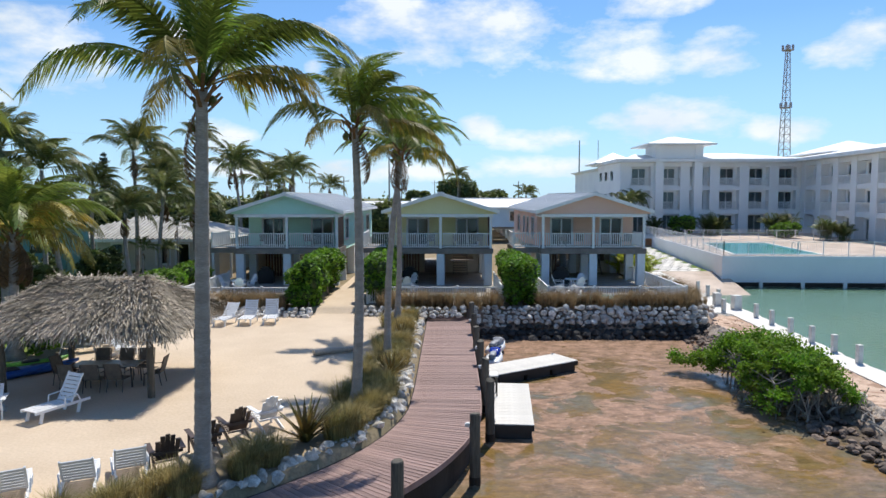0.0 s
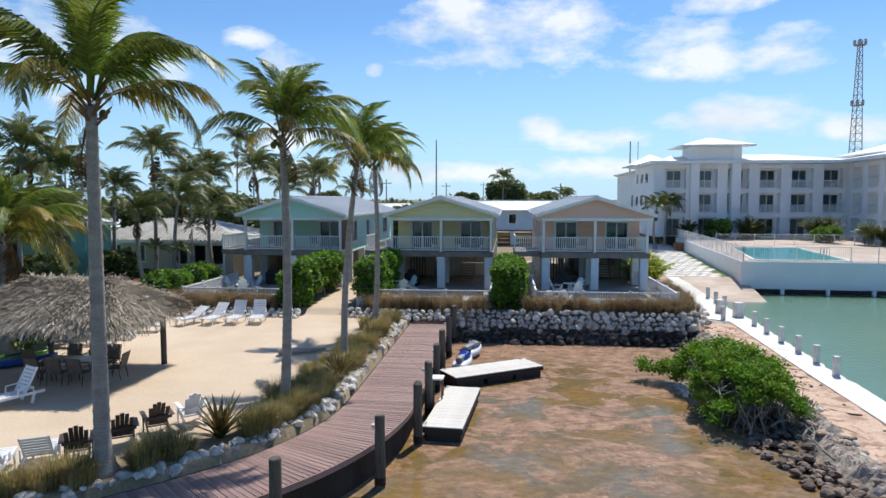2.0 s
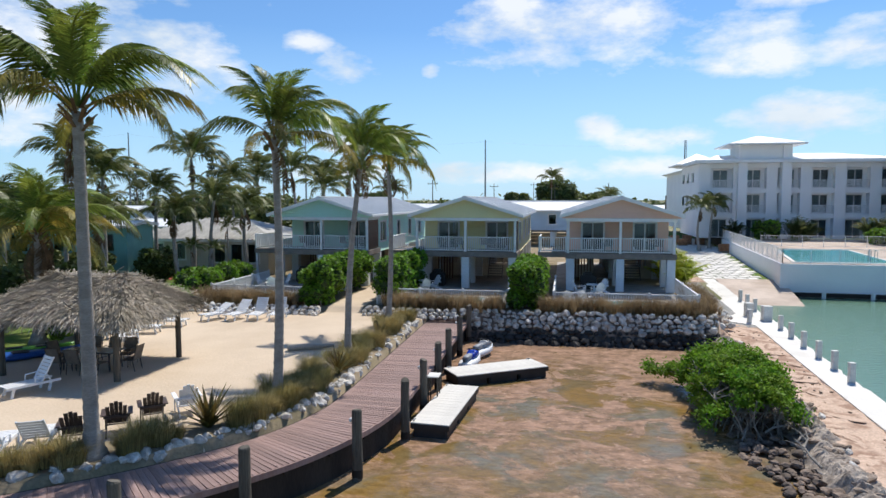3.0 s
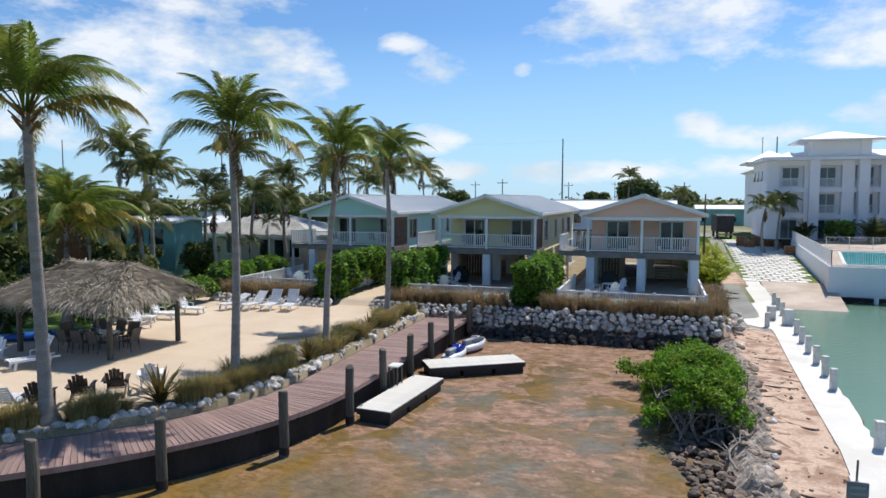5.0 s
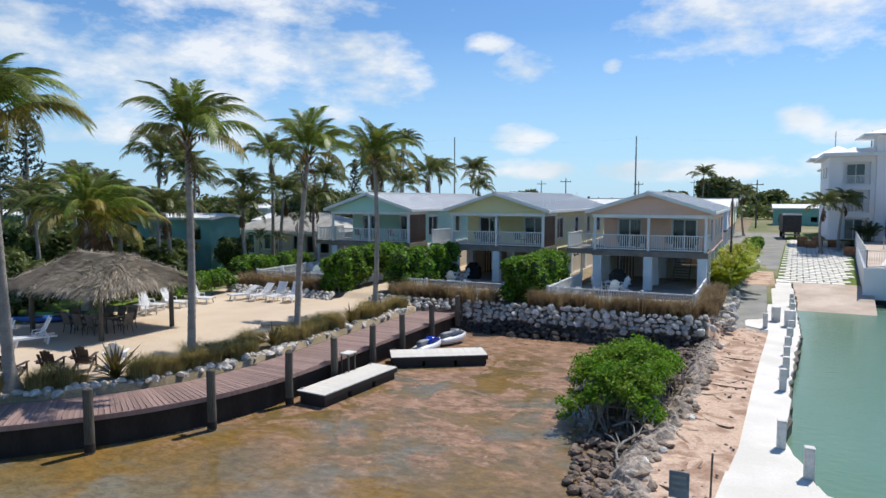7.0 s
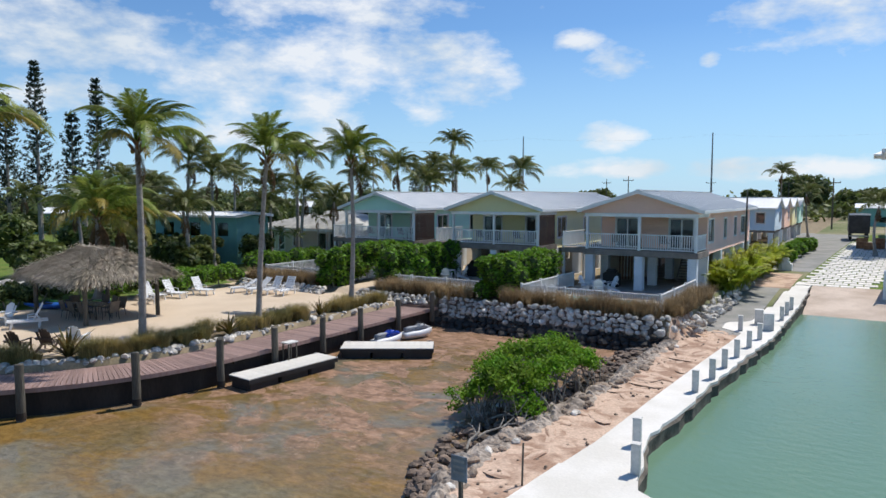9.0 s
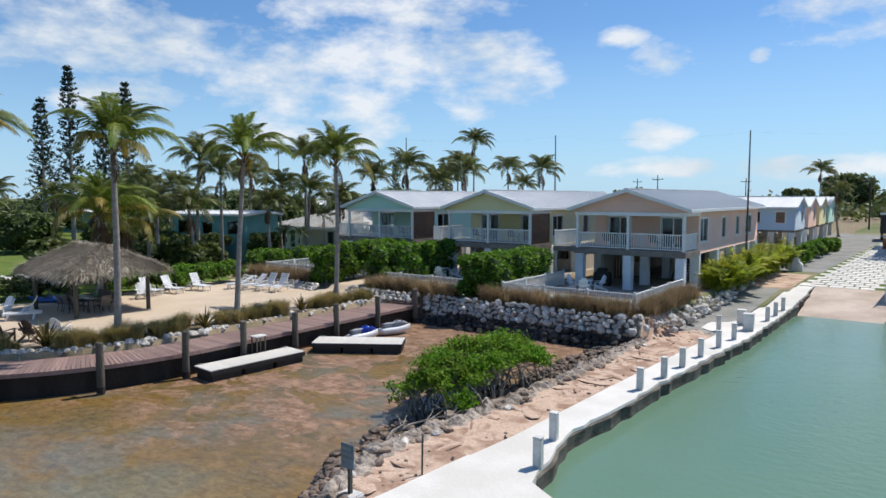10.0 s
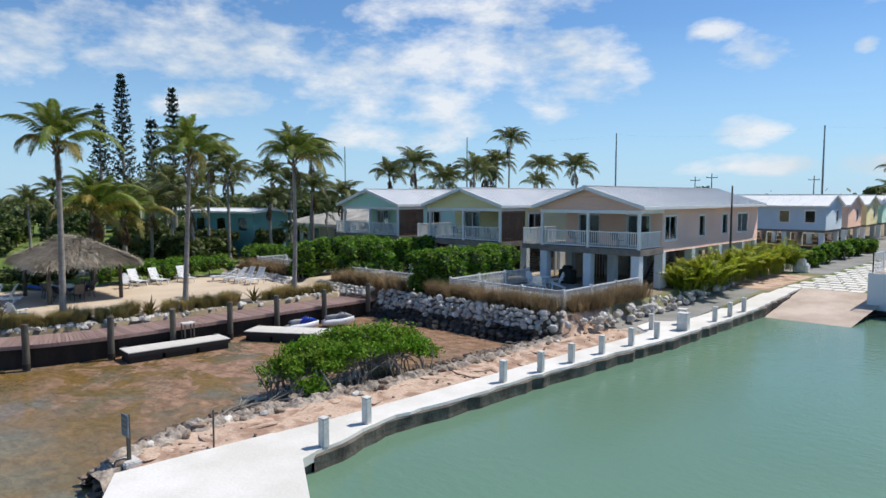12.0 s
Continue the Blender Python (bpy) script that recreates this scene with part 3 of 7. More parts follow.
# ---- ground, water ----
def ground():
    xs = np.unique(np.concatenate([[-4000, -1500, -600, -300, -150, -100, -70, -50, -40, -32], np.arange(-28, -20, 1.0), np.arange(-20, 20, 0.3), np.arange(20, 30, 1.0), [36, 50, 80, 150, 400, 1200, 4000]]))
    ys = np.unique(np.concatenate([[-300, -50, 0, 3], np.arange(5, 60, 0.3), np.arange(60, 70, 2.0), [75, 85, 100, 130, 180, 300, 600, 1500, 4500]]))
    X, Y = np.meshgrid(xs, ys)
    Z = height(X, Y)
    me = bpy.data.meshes.new("ground")
    w = len(xs)
    idx = np.arange(len(ys) * w).reshape(len(ys), w)
    f = np.stack([idx[:-1, :-1], idx[:-1, 1:], idx[1:, 1:], idx[1:, :-1]], axis=-1).reshape(-1, 4)
    me.from_pydata(np.stack([X, Y, Z], -1).reshape(-1, 3).tolist(), [], f.tolist())
    for m in (SAND, LAWN, SOIL, MARL, SEABED, SCRUB, ASPHALT, PATIO, SHORE_MUD):
        me.materials.append(m)
    cx, cy = (X[:-1, :-1] + X[1:, 1:]) / 2, (Y[:-1, :-1] + Y[1:, 1:]) / 2
    cz = (Z[:-1, :-1] + Z[1:, 1:]) / 2
    k = np.full(cx.shape, 4)
    s = across(cx, cy)
    k = np.where(cz > -0.2, 5, k)
    k = np.where((s > 0.7) & (cy < 36.5) & (cx > -17), 0, k)
    k = np.where((s > 0.7) & (cx <= -17) & (cy < 90), 1, k)
    k = np.where((s > 1.0) & (s < 2.9) & (cy < 34.5) & (cy > 5), 2, k)
    k = np.where((cx > 10) & (cx < 18) & (cy < 46) & (cz > -0.6) & (cy < 40), 3, k)
    k = np.where((k == 3) & (cx < ledge_line(cy) - 0.35), 8, k)
    k = np.where((cy > 35.6) & (cx < 14.3) & (cx > -20) & (cz > 0.5), 2, k)
    k = np.where((cy > 37.2) & (cy < 66) & (((cx > 5.6) & (cx < 13.4)) | ((cx > -4.6) & (cx < 3.0)) | ((cx > -15) & (cx < -8.6))), 7, k)
    k = np.where((cx > -7.3) & (cx < -5.2) & (cy > 33) & (cy < 60), 0, k)
    k = np.where((cx > 14.4) & (cx < 16.9) & (cy > 39) & (cy < 56), 6, k)
    k = np.where((cx > 14.2) & (cx < 17.6) & (cy > 56) & (cy < 66), 3, k)
    k = np.where((cy > 70) & (cx > 12) & (cx < 40) & (cy < 140), 6, k)
    me.polygons.foreach_set("material_index", k.reshape(-1).astype(np.int32))
    me.polygons.foreach_set("use_smooth", [True] * len(me.polygons))
    tagged(new("ground", me), "pale sand beach, lawn, soil and limestone ground", "ground", kind="structure")


ground()
bm = bmesh.new()
for a in ((-4000, -4000), (4000, -4000), (4000, 4000), (-4000, 4000)):
    bm.verts.new((*a, 0.0))
bm.faces.new(bm.verts[:])
solid("water", bm, WATER, "brown weedy cove and turquoise canal water", "water", kind="structure")

# ---- wharf along the canal ----
wharf = thing("pavement", "bright white concrete wharf along the canal", "wharf", kind="structure")
bm = bmesh.new()
ys = np.concatenate([np.arange(19.0, 64.1, 0.5)])
rng = np.random.default_rng(3)
ring_o = [(float(wharf_out(y)) + rng.uniform(-0.08, 0.06), float(y)) for y in ys]
ring_i = [(float(wharf_in(y)), float(y)) for y in ys]
zt = lambda y: 0.55 + 0.45 * float(smooth(np.array(y), 46, 60))
for k in range(len(ys) - 1):
    a, b, c, d = ring_i[k], ring_o[k], ring_o[k + 1], ring_i[k + 1]
    za, zb = zt(ys[k]), zt(ys[k + 1])
    bm.faces.new([bm.verts.new((*p, z)) for p, z in ((a, za), (b, za), (c, zb), (d, zb))])
    bm.faces.new([bm.verts.new((*p, z)) for p, z in ((a, za - 0.3), (a, za), (d, zb), (d, zb - 0.3))])
bmesh.ops.remove_doubles(bm, verts=bm.verts[:], dist=0.001)
part("slab", bm, CONCRETE, wharf)
bm = bmesh.new()
prism(bm, [(15.4, 14.9), (18.3, 13.2), (21.6, 16.4), (17.95, 18.55), (17.8, 19.05), (15.75, 19.05)], 0.30, 0.555)
part("end_platform", bm, CONCRETE, wharf)
bm = bmesh.new()
prev = None
for k in range(len(ys)):
    (x, y), z = ring_o[k], zt(ys[k])
    o = rng.uniform(-0.06, 0.12)
    row = [bm.verts.new(p) for p in ((x + 0.004, y, z - 0.09), (x + 0.05 + o, y, z - 0.14), (x + 0.03 + o, y, z - 0.4), (x + 0.1, y, -1.2))]
    if prev:
        for i in range(3):
            bm.faces.new((prev[i], row[i], row[i + 1], prev[i + 1]))
    prev = row
part("sea_wall_face", bm, CONCRETE_OLD, wharf, "dark stained sea wall face")
bm = bmesh.new()
prev = None
for k in range(len(ys)):
    (x, y), z = ring_o[k], zt(ys[k])
    row = [bm.verts.new(p) for p in ((x, y, z), (x + 0.01, y, z - 0.1))]
    if prev:
        bm.faces.new((prev[0], row[0], row[1], prev[1]))
    prev = row
part("slab_edge", bm, CONCRETE, wharf)
bm = bmesh.new()
prism(bm, [(15.5, 15.0), (18.3, 13.35), (21.4, 16.35), (17.85, 18.45), (17.7, 19.0), (15.8, 19.0)], -1.3, 0.29)
part("platform_base", bm, CONCRETE_OLD, wharf)

# ---- boat ramp and paved slipway ----
bm = bmesh.new()
g = [[bm.verts.new((18.72 + (4.4 + 0.1 * j) * i / 6, 49.0 + 9.5 * j / 8, -0.3 + 1.32 * (j / 8) ** 0.9)) for i in range(7)] for j in range(9)]
for j in range(8):
    for i in range(6):
        bm.faces.new((g[j][i], g[j][i + 1], g[j + 1][i + 1], g[j + 1][i]))
solid("boat_ramp", bm, RAMP, "tan worn concrete boat ramp sloping into the canal", "boat ramp", kind="structure")

# ---- raised pool terrace ----
pool = thing("pool_terrace", "white walled raised pool terrace above the canal", "terrace", (0, 0, 0), kind="structure")
PW = [(23.0, 55.8), (75.0, 53.0), (75.0, 91.0), (26.3, 91.0)]
bm = bmesh.new()
prism(bm, PW, -1.0, 2.60)
part("wall", bm, STUCCO, pool)
bm = bmesh.new()
prism(bm, [(23.25, 56.05), (74.8, 53.3), (74.8, 90.9), (26.5, 90.9)], 2.55, 2.64)
part("terrace_paving", bm, RAMP, pool, "pinkish terrace paving")
bm = bmesh.new()
prism(bm, [(24.2, 56.5), (31.6, 56.1), (33.6, 70.5), (27.0, 70.8)], 2.58, 2.66)
part("pool_basin", bm, POOLWATER, pool, "turquoise pool water")
bm = bmesh.new()
for a, b in (((24.2, 56.5), (31.6, 56.1)), ((31.6, 56.1), (33.6, 70.5)), ((33.6, 70.5), (27.0, 70.8)), ((27.0, 70.8), (24.2, 56.5))):
    bar(bm, (*a, 2.68), (*b, 2.68), 0.28, 0.08)
part("coping", bm, CONCRETE, pool, "white pool coping")
bm = bmesh.new()
bar(bm, (23.2, 55.6, 0.22), (70.0, 53.05, 0.22), 0.5, 0.3)
part("fender_beam", bm, DARKWOOD, pool, "dark timber fender at the waterline")
bm = bmesh.new()
tube(bm, [(0, 0, -0.6), (0, 0, 0.48)], 0.16, 8)
fender = mesh_of("fender_post", bm, WHITE)
for x in np.arange(26.0, 66.0, 3.4):
    share("fender_post", fender, pool, (x, 55.3 - (x - 23) * 0.0545, 0))

# ---- stilt cottages ----
def rail_panel(parent, a, b, z0, high=1.02, gap=0.14, material=None, posts=True):
    """A white balustrade panel from a to b (plan), with its own rails and joined thin pickets."""
    m = material or WHITE
    bm = bmesh.new()
    bar(bm, (*a, z0 + high), (*b, z0 + high), 0.09, 0.06)
    part("top_rail", bm, m, parent)
    bm = bmesh.new()
    bar(bm, (*a, z0 + 0.10), (*b, z0 + 0.10), 0.05, 0.06)
    part("bottom_rail", bm, m, parent)
    d = math.hypot(b[0] - a[0], b[1] - a[1])
    n = max(2, int(d / gap))
    bm = bmesh.new()
    for k in range(1, n):
        x, y = a[0] + (b[0] - a[0]) * k / n, a[1] + (b[1] - a[1]) * k / n
        box(bm, x - 0.023, x + 0.023, y - 0.019, y + 0.019, z0 + 0.12, z0 + high - 0.03)
    part("picket_infill", bm, m, parent)["kind"] = "stuff"
    if posts:
        for x, y in (a, b):
            bm = bmesh.new()
            box(bm, x - 0.05, x + 0.05, y - 0.05, y + 0.05, z0, z0 + high + 0.09)
            part("rail_post", bm, m, parent)


def window(parent, axis, at, u0, u1, z0, z1, panes=2, out=-1, curtain=False):
    """A window set into a wall opening: white surround, stiles and panes; out: which way is outdoors."""
    bm = bmesh.new()
    e, w = 0.035 * out, 0.09

    def piece(ua, ub, za, zb, p0, p1):
        p0, p1 = min(p0, p1), max(p0, p1)
        if axis == "x":
            box(bm, ua, ub, at + p0, at + p1, za, zb)
        else:
            box(bm, at + p0, at + p1, ua, ub, za, zb)
    for q in ((u0 - w, u0, z0 - w, z1 + w), (u1, u1 + w, z0 - w, z1 + w), (u0, u1, z1, z1 + w), (u0, u1, z0 - w, z0)):
        piece(*q, e, -0.10 * out)
    win = part("window", bm, WHITE, parent)
    for k in range(panes):
        a, b = u0 + (u1 - u0) * k / panes, u0 + (u1 - u0) * (k + 1) / panes
        bm = bmesh.new()
        for q in ((a, a + 0.045, z0, z1), (b - 0.045, b, z0, z1), (a, b, z1 - 0.05, z1), (a, b, z0, z0 + 0.05)):
            piece(*q, -0.04 * out, -0.085 * out)
        part("sash", bm, WHITE, win)
        bm = bmesh.new()
        piece(a + 0.03, b - 0.03, z0 + 0.03, z1 - 0.03, -0.055 * out, -0.065 * out)
        part("pane", bm, GLASS, win)
    bm = bmesh.new()
    if curtain:
        n = 12
        for k in range(n):
            a, b = u0 + (u1 - u0) * (k / n) * 0.45, u0 + (u1 - u0) * ((k + 1) / n) * 0.45
            piece(a, b, z0, z1, -(0.22 + 0.03 * (k % 2)) * out, -(0.24 + 0.03 * (k % 2)) * out)
        part("curtain", bm, CURTAIN, win)
    else:
        bm.free()
    return win


def gable_roof(parent, x0, x1, y0, y1, eave, ridge, material, along="y", ribs=0.4, thick=0.13):
    """Two metal slopes with standing seams, ridge along y (or x), a ridge cap and white fascia boards."""
    def P(u, v, z):
        return (u, v, z) if along == "y" else (v, u, z)
    mid = (x0 + x1) / 2
    for a, b in ((x0, mid), (x1, mid)):
        bm = bmesh.new()
        va = [bm.verts.new(P(u, v, z)) for u, v, z in ((a, y0, eave), (b, y0, ridge), (b, y1, ridge), (a, y1, eave))]
        vb = [bm.verts.new(P(u, v, z - thick)) for u, v, z in ((a, y0, eave), (b, y0, ridge), (b, y1, ridge), (a, y1, eave))]
        bm.faces.new(va)
        bm.faces.new(vb[::-1])
        for i in range(4):
            bm.faces.new((va[i], vb[i], vb[(i + 1) % 4], va[(i + 1) % 4]))
        n = int((y1 - y0) / ribs)
        seam = None
        for k in range(n + 1):
            v = y0 + 0.02 + (y1 - y0 - 0.04) * k / n
            if seam is None:
                b2 = bmesh.new()
                bar(b2, P(a, 0, eave + 0.012), P(b, 0, ridge + 0.012), 0.035, 0.05)
                seam = mesh_of("roof_seam", b2, material)
            share("roof_seam", seam, parent, (0, v, 0) if along == "y" else (v, 0, 0))
        part("roof_slope", bm, material, parent)
        bm = bmesh.new()
        for v in (y0 - 0.02, y1 + 0.02):
            bar(bm, P(a, v, eave - 0.09), P(b, v, ridge - 0.09), 0.05, 0.22)
        bar(bm, P(a, y0, eave - 0.1), P(a, y1, eave - 0.1), 0.06, 0.17)
        part("fascia", bm, WHITE, parent, "white roof fascia board")
    bm = bmesh.new()
    bar(bm, P(mid, y0 - 0.03, ridge + 0.03), P(mid, y1 + 0.03, ridge + 0.03), 0.3, 0.05)
    part("ridge_cap", bm, material, parent)


def cottage(siding, colour, loc, slats, side_rail):
    h = thing("stilt_cottage", "%s lap-sided cottage raised on pale concrete piers" % colour, "house", loc, group="stilt cottages in a row")
    D, L = 2.55, 20.0                                   # deck height, length
    doors = [(-2.45, -0.95, D + 0.02, D + 1.98), (1.15, 2.65, D + 0.02, D + 1.98)]
    bm = bmesh.new()
    wall(bm, "x", 2.9, 0.14, -3.5, 3.5, D, 4.86, doors)
    part("front_wall", bm, siding, h)
    rwin = [(3.3, 4.9, D + 0.45, D + 1.95), (8.5, 9.4, D + 0.5, D + 1.9), (12.6, 13.5, D + 0.5, D + 1.9), (15.6, 17.6, D + 0.5, D + 1.9)]
    lwin = [(4.4, 6.0, D + 0.45, D + 1.95), (8.0, 8.9, D + 0.5, D + 1.9), (10.6, 11.5, D + 0.5, D + 1.9), (14.6, 16.2, D + 0.5, D + 1.9)]
    bm = bmesh.new()
    wall(bm, "y", 3.36, 0.14, 3.04, L, D - 0.3, 5.1, rwin)
    part("side_wall", bm, siding, h)
    bm = bmesh.new()
    wall(bm, "y", -3.5, 0.14, 3.04, L, D - 0.3, 5.1, lwin)
    part("side_wall", bm, siding, h)
    bm = bmesh.new()
    box(bm, -3.36, 3.36, L - 0.14, L, D - 0.3, 5.1)
    part("back_wall", bm, siding, h)
    bm = bmesh.new()
    box(bm, -3.36, 3.36, 3.04, L - 0.14, D - 0.28, D - 0.02)
    part("floor", bm, BEAM, h)
    for y in (-0.02, L - 0.02):
        bm = bmesh.new()
        lo = [bm.verts.new(p) for p in ((-3.86, y, 4.92), (3.86, y, 4.92), (3.86, y, 5.02), (0, y, 6.22), (-3.86, y, 5.02))]
        hi = [bm.verts.new((v.co.x, y + 0.12, v.co.z)) for v in lo]
        bm.faces.new(lo)
        bm.faces.new(hi[::-1])
        for i in range(5):
            bm.faces.new((lo[i], hi[i], hi[(i + 1) % 5], lo[(i + 1) % 5]))
        part("gable_wall", bm, siding, h)
    gable_roof(h, -4.0, 4.0, -0.5, L + 0.4, 5.14, 6.38, METAL_ROOF)
    bm = bmesh.new()
    box(bm, -3.62, 3.62, 0.12, 2.9, 4.86, 4.93)
    part("porch_ceiling", bm, WHITE, h)
    bm = bmesh.new()
    box(bm, -3.62, 3.62, -0.10, 0.11, 4.70, 4.915)
    part("front_beam", bm, WHITE, h)
    for s in (-1, 1):
        bm = bmesh.new()
        box(bm, s * 3.5 - 0.09, s * 3.5 + 0.09, 0.11, 2.9, 4.70, 4.86)
        part("side_beam", bm, WHITE, h)
        bm = bmesh.new()
        box(bm, s * 3.52 - 0.5 if s < 0 else 3.5, -3.5 if s < 0 else 4.0, 0.1, L, 4.99, 5.03)
        part("soffit", bm, WHITE, h)
    bm = bmesh.new()
    for k in range(21):
        y = -0.14 + 3.04 * k / 21
        box(bm, -3.6, 3.6, y, y + 0.135, D - 0.06, D)
    part("porch_deck", bm, BEAM, h)
    for q in ((-3.6, 3.6, -0.17, -0.14), (3.6, 3.63, -0.14, 2.9), (-3.63, -3.6, -0.14, 2.9)):
        bm = bmesh.new()
        box(bm, *q, D - 0.36, D - 0.005)
        part("deck_fascia", bm, BEAM, h, "grey-brown timber deck fascia")
    for x in (-2.4, -1.2, 0, 1.2, 2.4):
        bm = bmesh.new()
        box(bm, x - 0.05, x + 0.05, -0.14, 2.9, D - 0.34, D - 0.07)
        part("joist", bm, BEAM, h)
    for x in (-3.45, 0, 3.45):
        bm = bmesh.new()
        soft_box(bm, x - 0.085, x + 0.085, -0.085, 0.085, D, 4.70, 0.012)
        part("porch_post", bm, WHITE, h)
    for k, (a, b, c, d) in enumerate(doors):
        window(h, "x", 2.9, a, b, c, d, 2, -1, curtain=True)
    for q in rwin:
        window(h, "y", 3.5, *q, 2 if q[1] - q[0] > 1.2 else 1, 1, curtain=q[1] - q[0] > 1.2)
    for q in lwin:
        window(h, "y", -3.5, *q, 2 if q[1] - q[0] > 1.2 else 1, -1)
    rail_panel(h, (-3.36, 0), (-0.09, 0), D, posts=False)
    rail_panel(h, (0.09, 0), (3.36, 0), D, posts=False)
    if slats:
        for k in range(15):
            bm = bmesh.new()
            box(bm, 3.42, 3.47, 0.12, 2.86, D + 0.05 + k * 0.142, D + 0.05 + k * 0.142 + 0.132)
            part("slat", bm, SLATWOOD, h, "" if k else "brown wooden privacy slat")
    else:
        rail_panel(h, (3.45, 0.09), (3.45, 2.85), D, posts=False)
    # side landing
    bm = bmesh.new()
    box(bm, -5.5, -3.64, 0.5, 4.6, D - 0.07, D - 0.002)
    box(bm, -5.5, -3.64, 0.5, 0.56, D - 0.34, D - 0.07)
    box(bm, -5.5, -5.44, 0.56, 4.6, D - 0.34, D - 0.07)
    part("side_landing", bm, BEAM, h)
    rail_panel(h, (-5.4, 0.6), (-3.6, 0.6), D)
    rail_panel(h, (-5.4, 0.7), (-5.4, 4.5), D, posts=False)
    for y in (0.6, 4.3):
        bm = bmesh.new()
        box(bm, -5.45, -5.3, y, y + 0.15, 0, D - 0.34)
        part("landing_post", bm, WHITE, h)
    for y in (0.1, 3.1, 7.6, 12.2, 16.8, 19.5):
        for x in (-3.28, 0.0, 3.28):
            bm = bmesh.new()
            soft_box(bm, x - 0.27, x + 0.27, y - 0.22, y + 0.3, -0.1, D - 0.36 if y < 3 else D - 0.28, 0.02)
            part("pier", bm, PIER, h)
    for q in (("x", 7.9, 0.12, -3.2, 3.0, 0, D - 0.28, [(0.7, 2.6, 0.9, 2.05), (-1.4, -0.2, 0.02, 2.05), (-2.9, -1.9, 1.0, 2.0)]), ("x", 19.3, 0.12, -3.0, 3.0, 0, D - 0.28, [(0.4, 2.7, 0.6, 2.1), (-2.2, -0.4, 0.02, 2.1)]), ("y", -3.4, 0.12, 3.5, 19.2, 0, D - 0.28), ("y", 3.2, 0.12, 8.1, 19.2, 0, D - 0.28, [(9.0, 10.6, 1.2, 2.0)])):
        bm = bmesh.new()
        wall(bm, *q)
        part("store_wall", bm, BUFF, h, "cream painted wall under the house")
    bm = bmesh.new()
    soft_box(bm, 3.42, 3.58, 2.9, 3.06, 0, D - 0.3, 0.012)
    part("corner_post", bm, WHITE, h)
    for k in range(14):
        bm = bmesh.new()
        x = -2.9 + k * 0.22
        box(bm, x, x + 0.09, 5.0, 5.04, 0.05, D - 0.4)
        if k < 6:
            part("screen_slat", bm, SLATWOOD, h)
        else:
            bm.free()
    for k in range(8):
        bm = bmesh.new()
        box(bm, 0.9, 2.0, 6.0 + k * 0.2, 6.24 + k * 0.2, 0.14 + k * 0.18, 0.18 + k * 0.18)
        part("stair_tread", bm, BEAM, h)
    for x in (0.9, 2.0):
        bm = bmesh.new()
        bar(bm, (x, 6.0, 0.1), (x, 7.6, 1.6), 0.05, 0.22)
        part("stringer", bm, BEAM, h)
    return h


GZ = 1.5
cottage(MINT, "mint green", (-11.25, 45.4, GZ), True, False)
cottage(YELLOW, "pale yellow", (-0.65, 45.4, GZ), True, False)
cottage(PINK, "salmon pink", (9.85, 45.4, GZ), False, True)


# ---- patio fences, with a plunge pool behind each ----
def fence(points, label, z=GZ):
    f = thing("picket_fence", label, "fence", (points[0][0], points[0][1], z), group="white patio fences")
    o = Vector(points[0])
    for a, b in zip(points, points[1:]):
        a, b = Vector(a) - o, Vector(b) - o
        n = max(1, round((b - a).length / 2.4))
        for k in range(n):
            p, q = a + (b - a) * k / n, a + (b - a) * (k + 1) / n
            rail_panel(f, tuple(p), tuple(q), 0.0, 0.95, 0.13, posts=False)
            bm = bmesh.new()
            box(bm, p.x - 0.06, p.x + 0.06, p.y - 0.06, p.y + 0.06, 0, 1.06)
            part("fence_post", bm, WHITE, f)
    return f


fence([(5.6, 45.0), (5.6, 37.3), (13.4, 37.3), (13.4, 45.2)], "white picket fence round a patio with a plunge pool")
fence([(-4.7, 45.0), (-4.7, 37.3), (3.0, 37.3), (3.0, 45.2)], "white picket fence round the middle patio")
fence([(-15.2, 45.0), (-15.2, 37.0), (-8.4, 37.0), (-8.4, 45.2)], "white picket fence beside the dry grass bank")
fence([(13.4, 48.0), (13.4, 52.0)], "white picket fence beside the pink cottage")
for cx in (9.6, -0.9, -11.6):
    p = thing("plunge_pool", "small turquoise plunge pool set in the patio", "pool", (cx, 39.6, GZ), group="plunge pools")
    bm = bmesh.new()
    for a, b in (((-2.3, -1.2), (2.3, -1.2)), ((-2.3, 1.2), (2.3, 1.2)), ((-2.3, -1.2), (-2.3, 1.2)), ((2.3, -1.2), (2.3, 1.2))):
        bar(bm, (*a, 0.03), (*b, 0.03), 0.3, 0.1)
    part("coping", bm, CONCRETE, p)
    bm = bmesh.new()
    box(bm, -2.2, 2.2, -1.1, 1.1, -0.05, 0.035)
    part("pool_water", bm, POOLWATER, p)


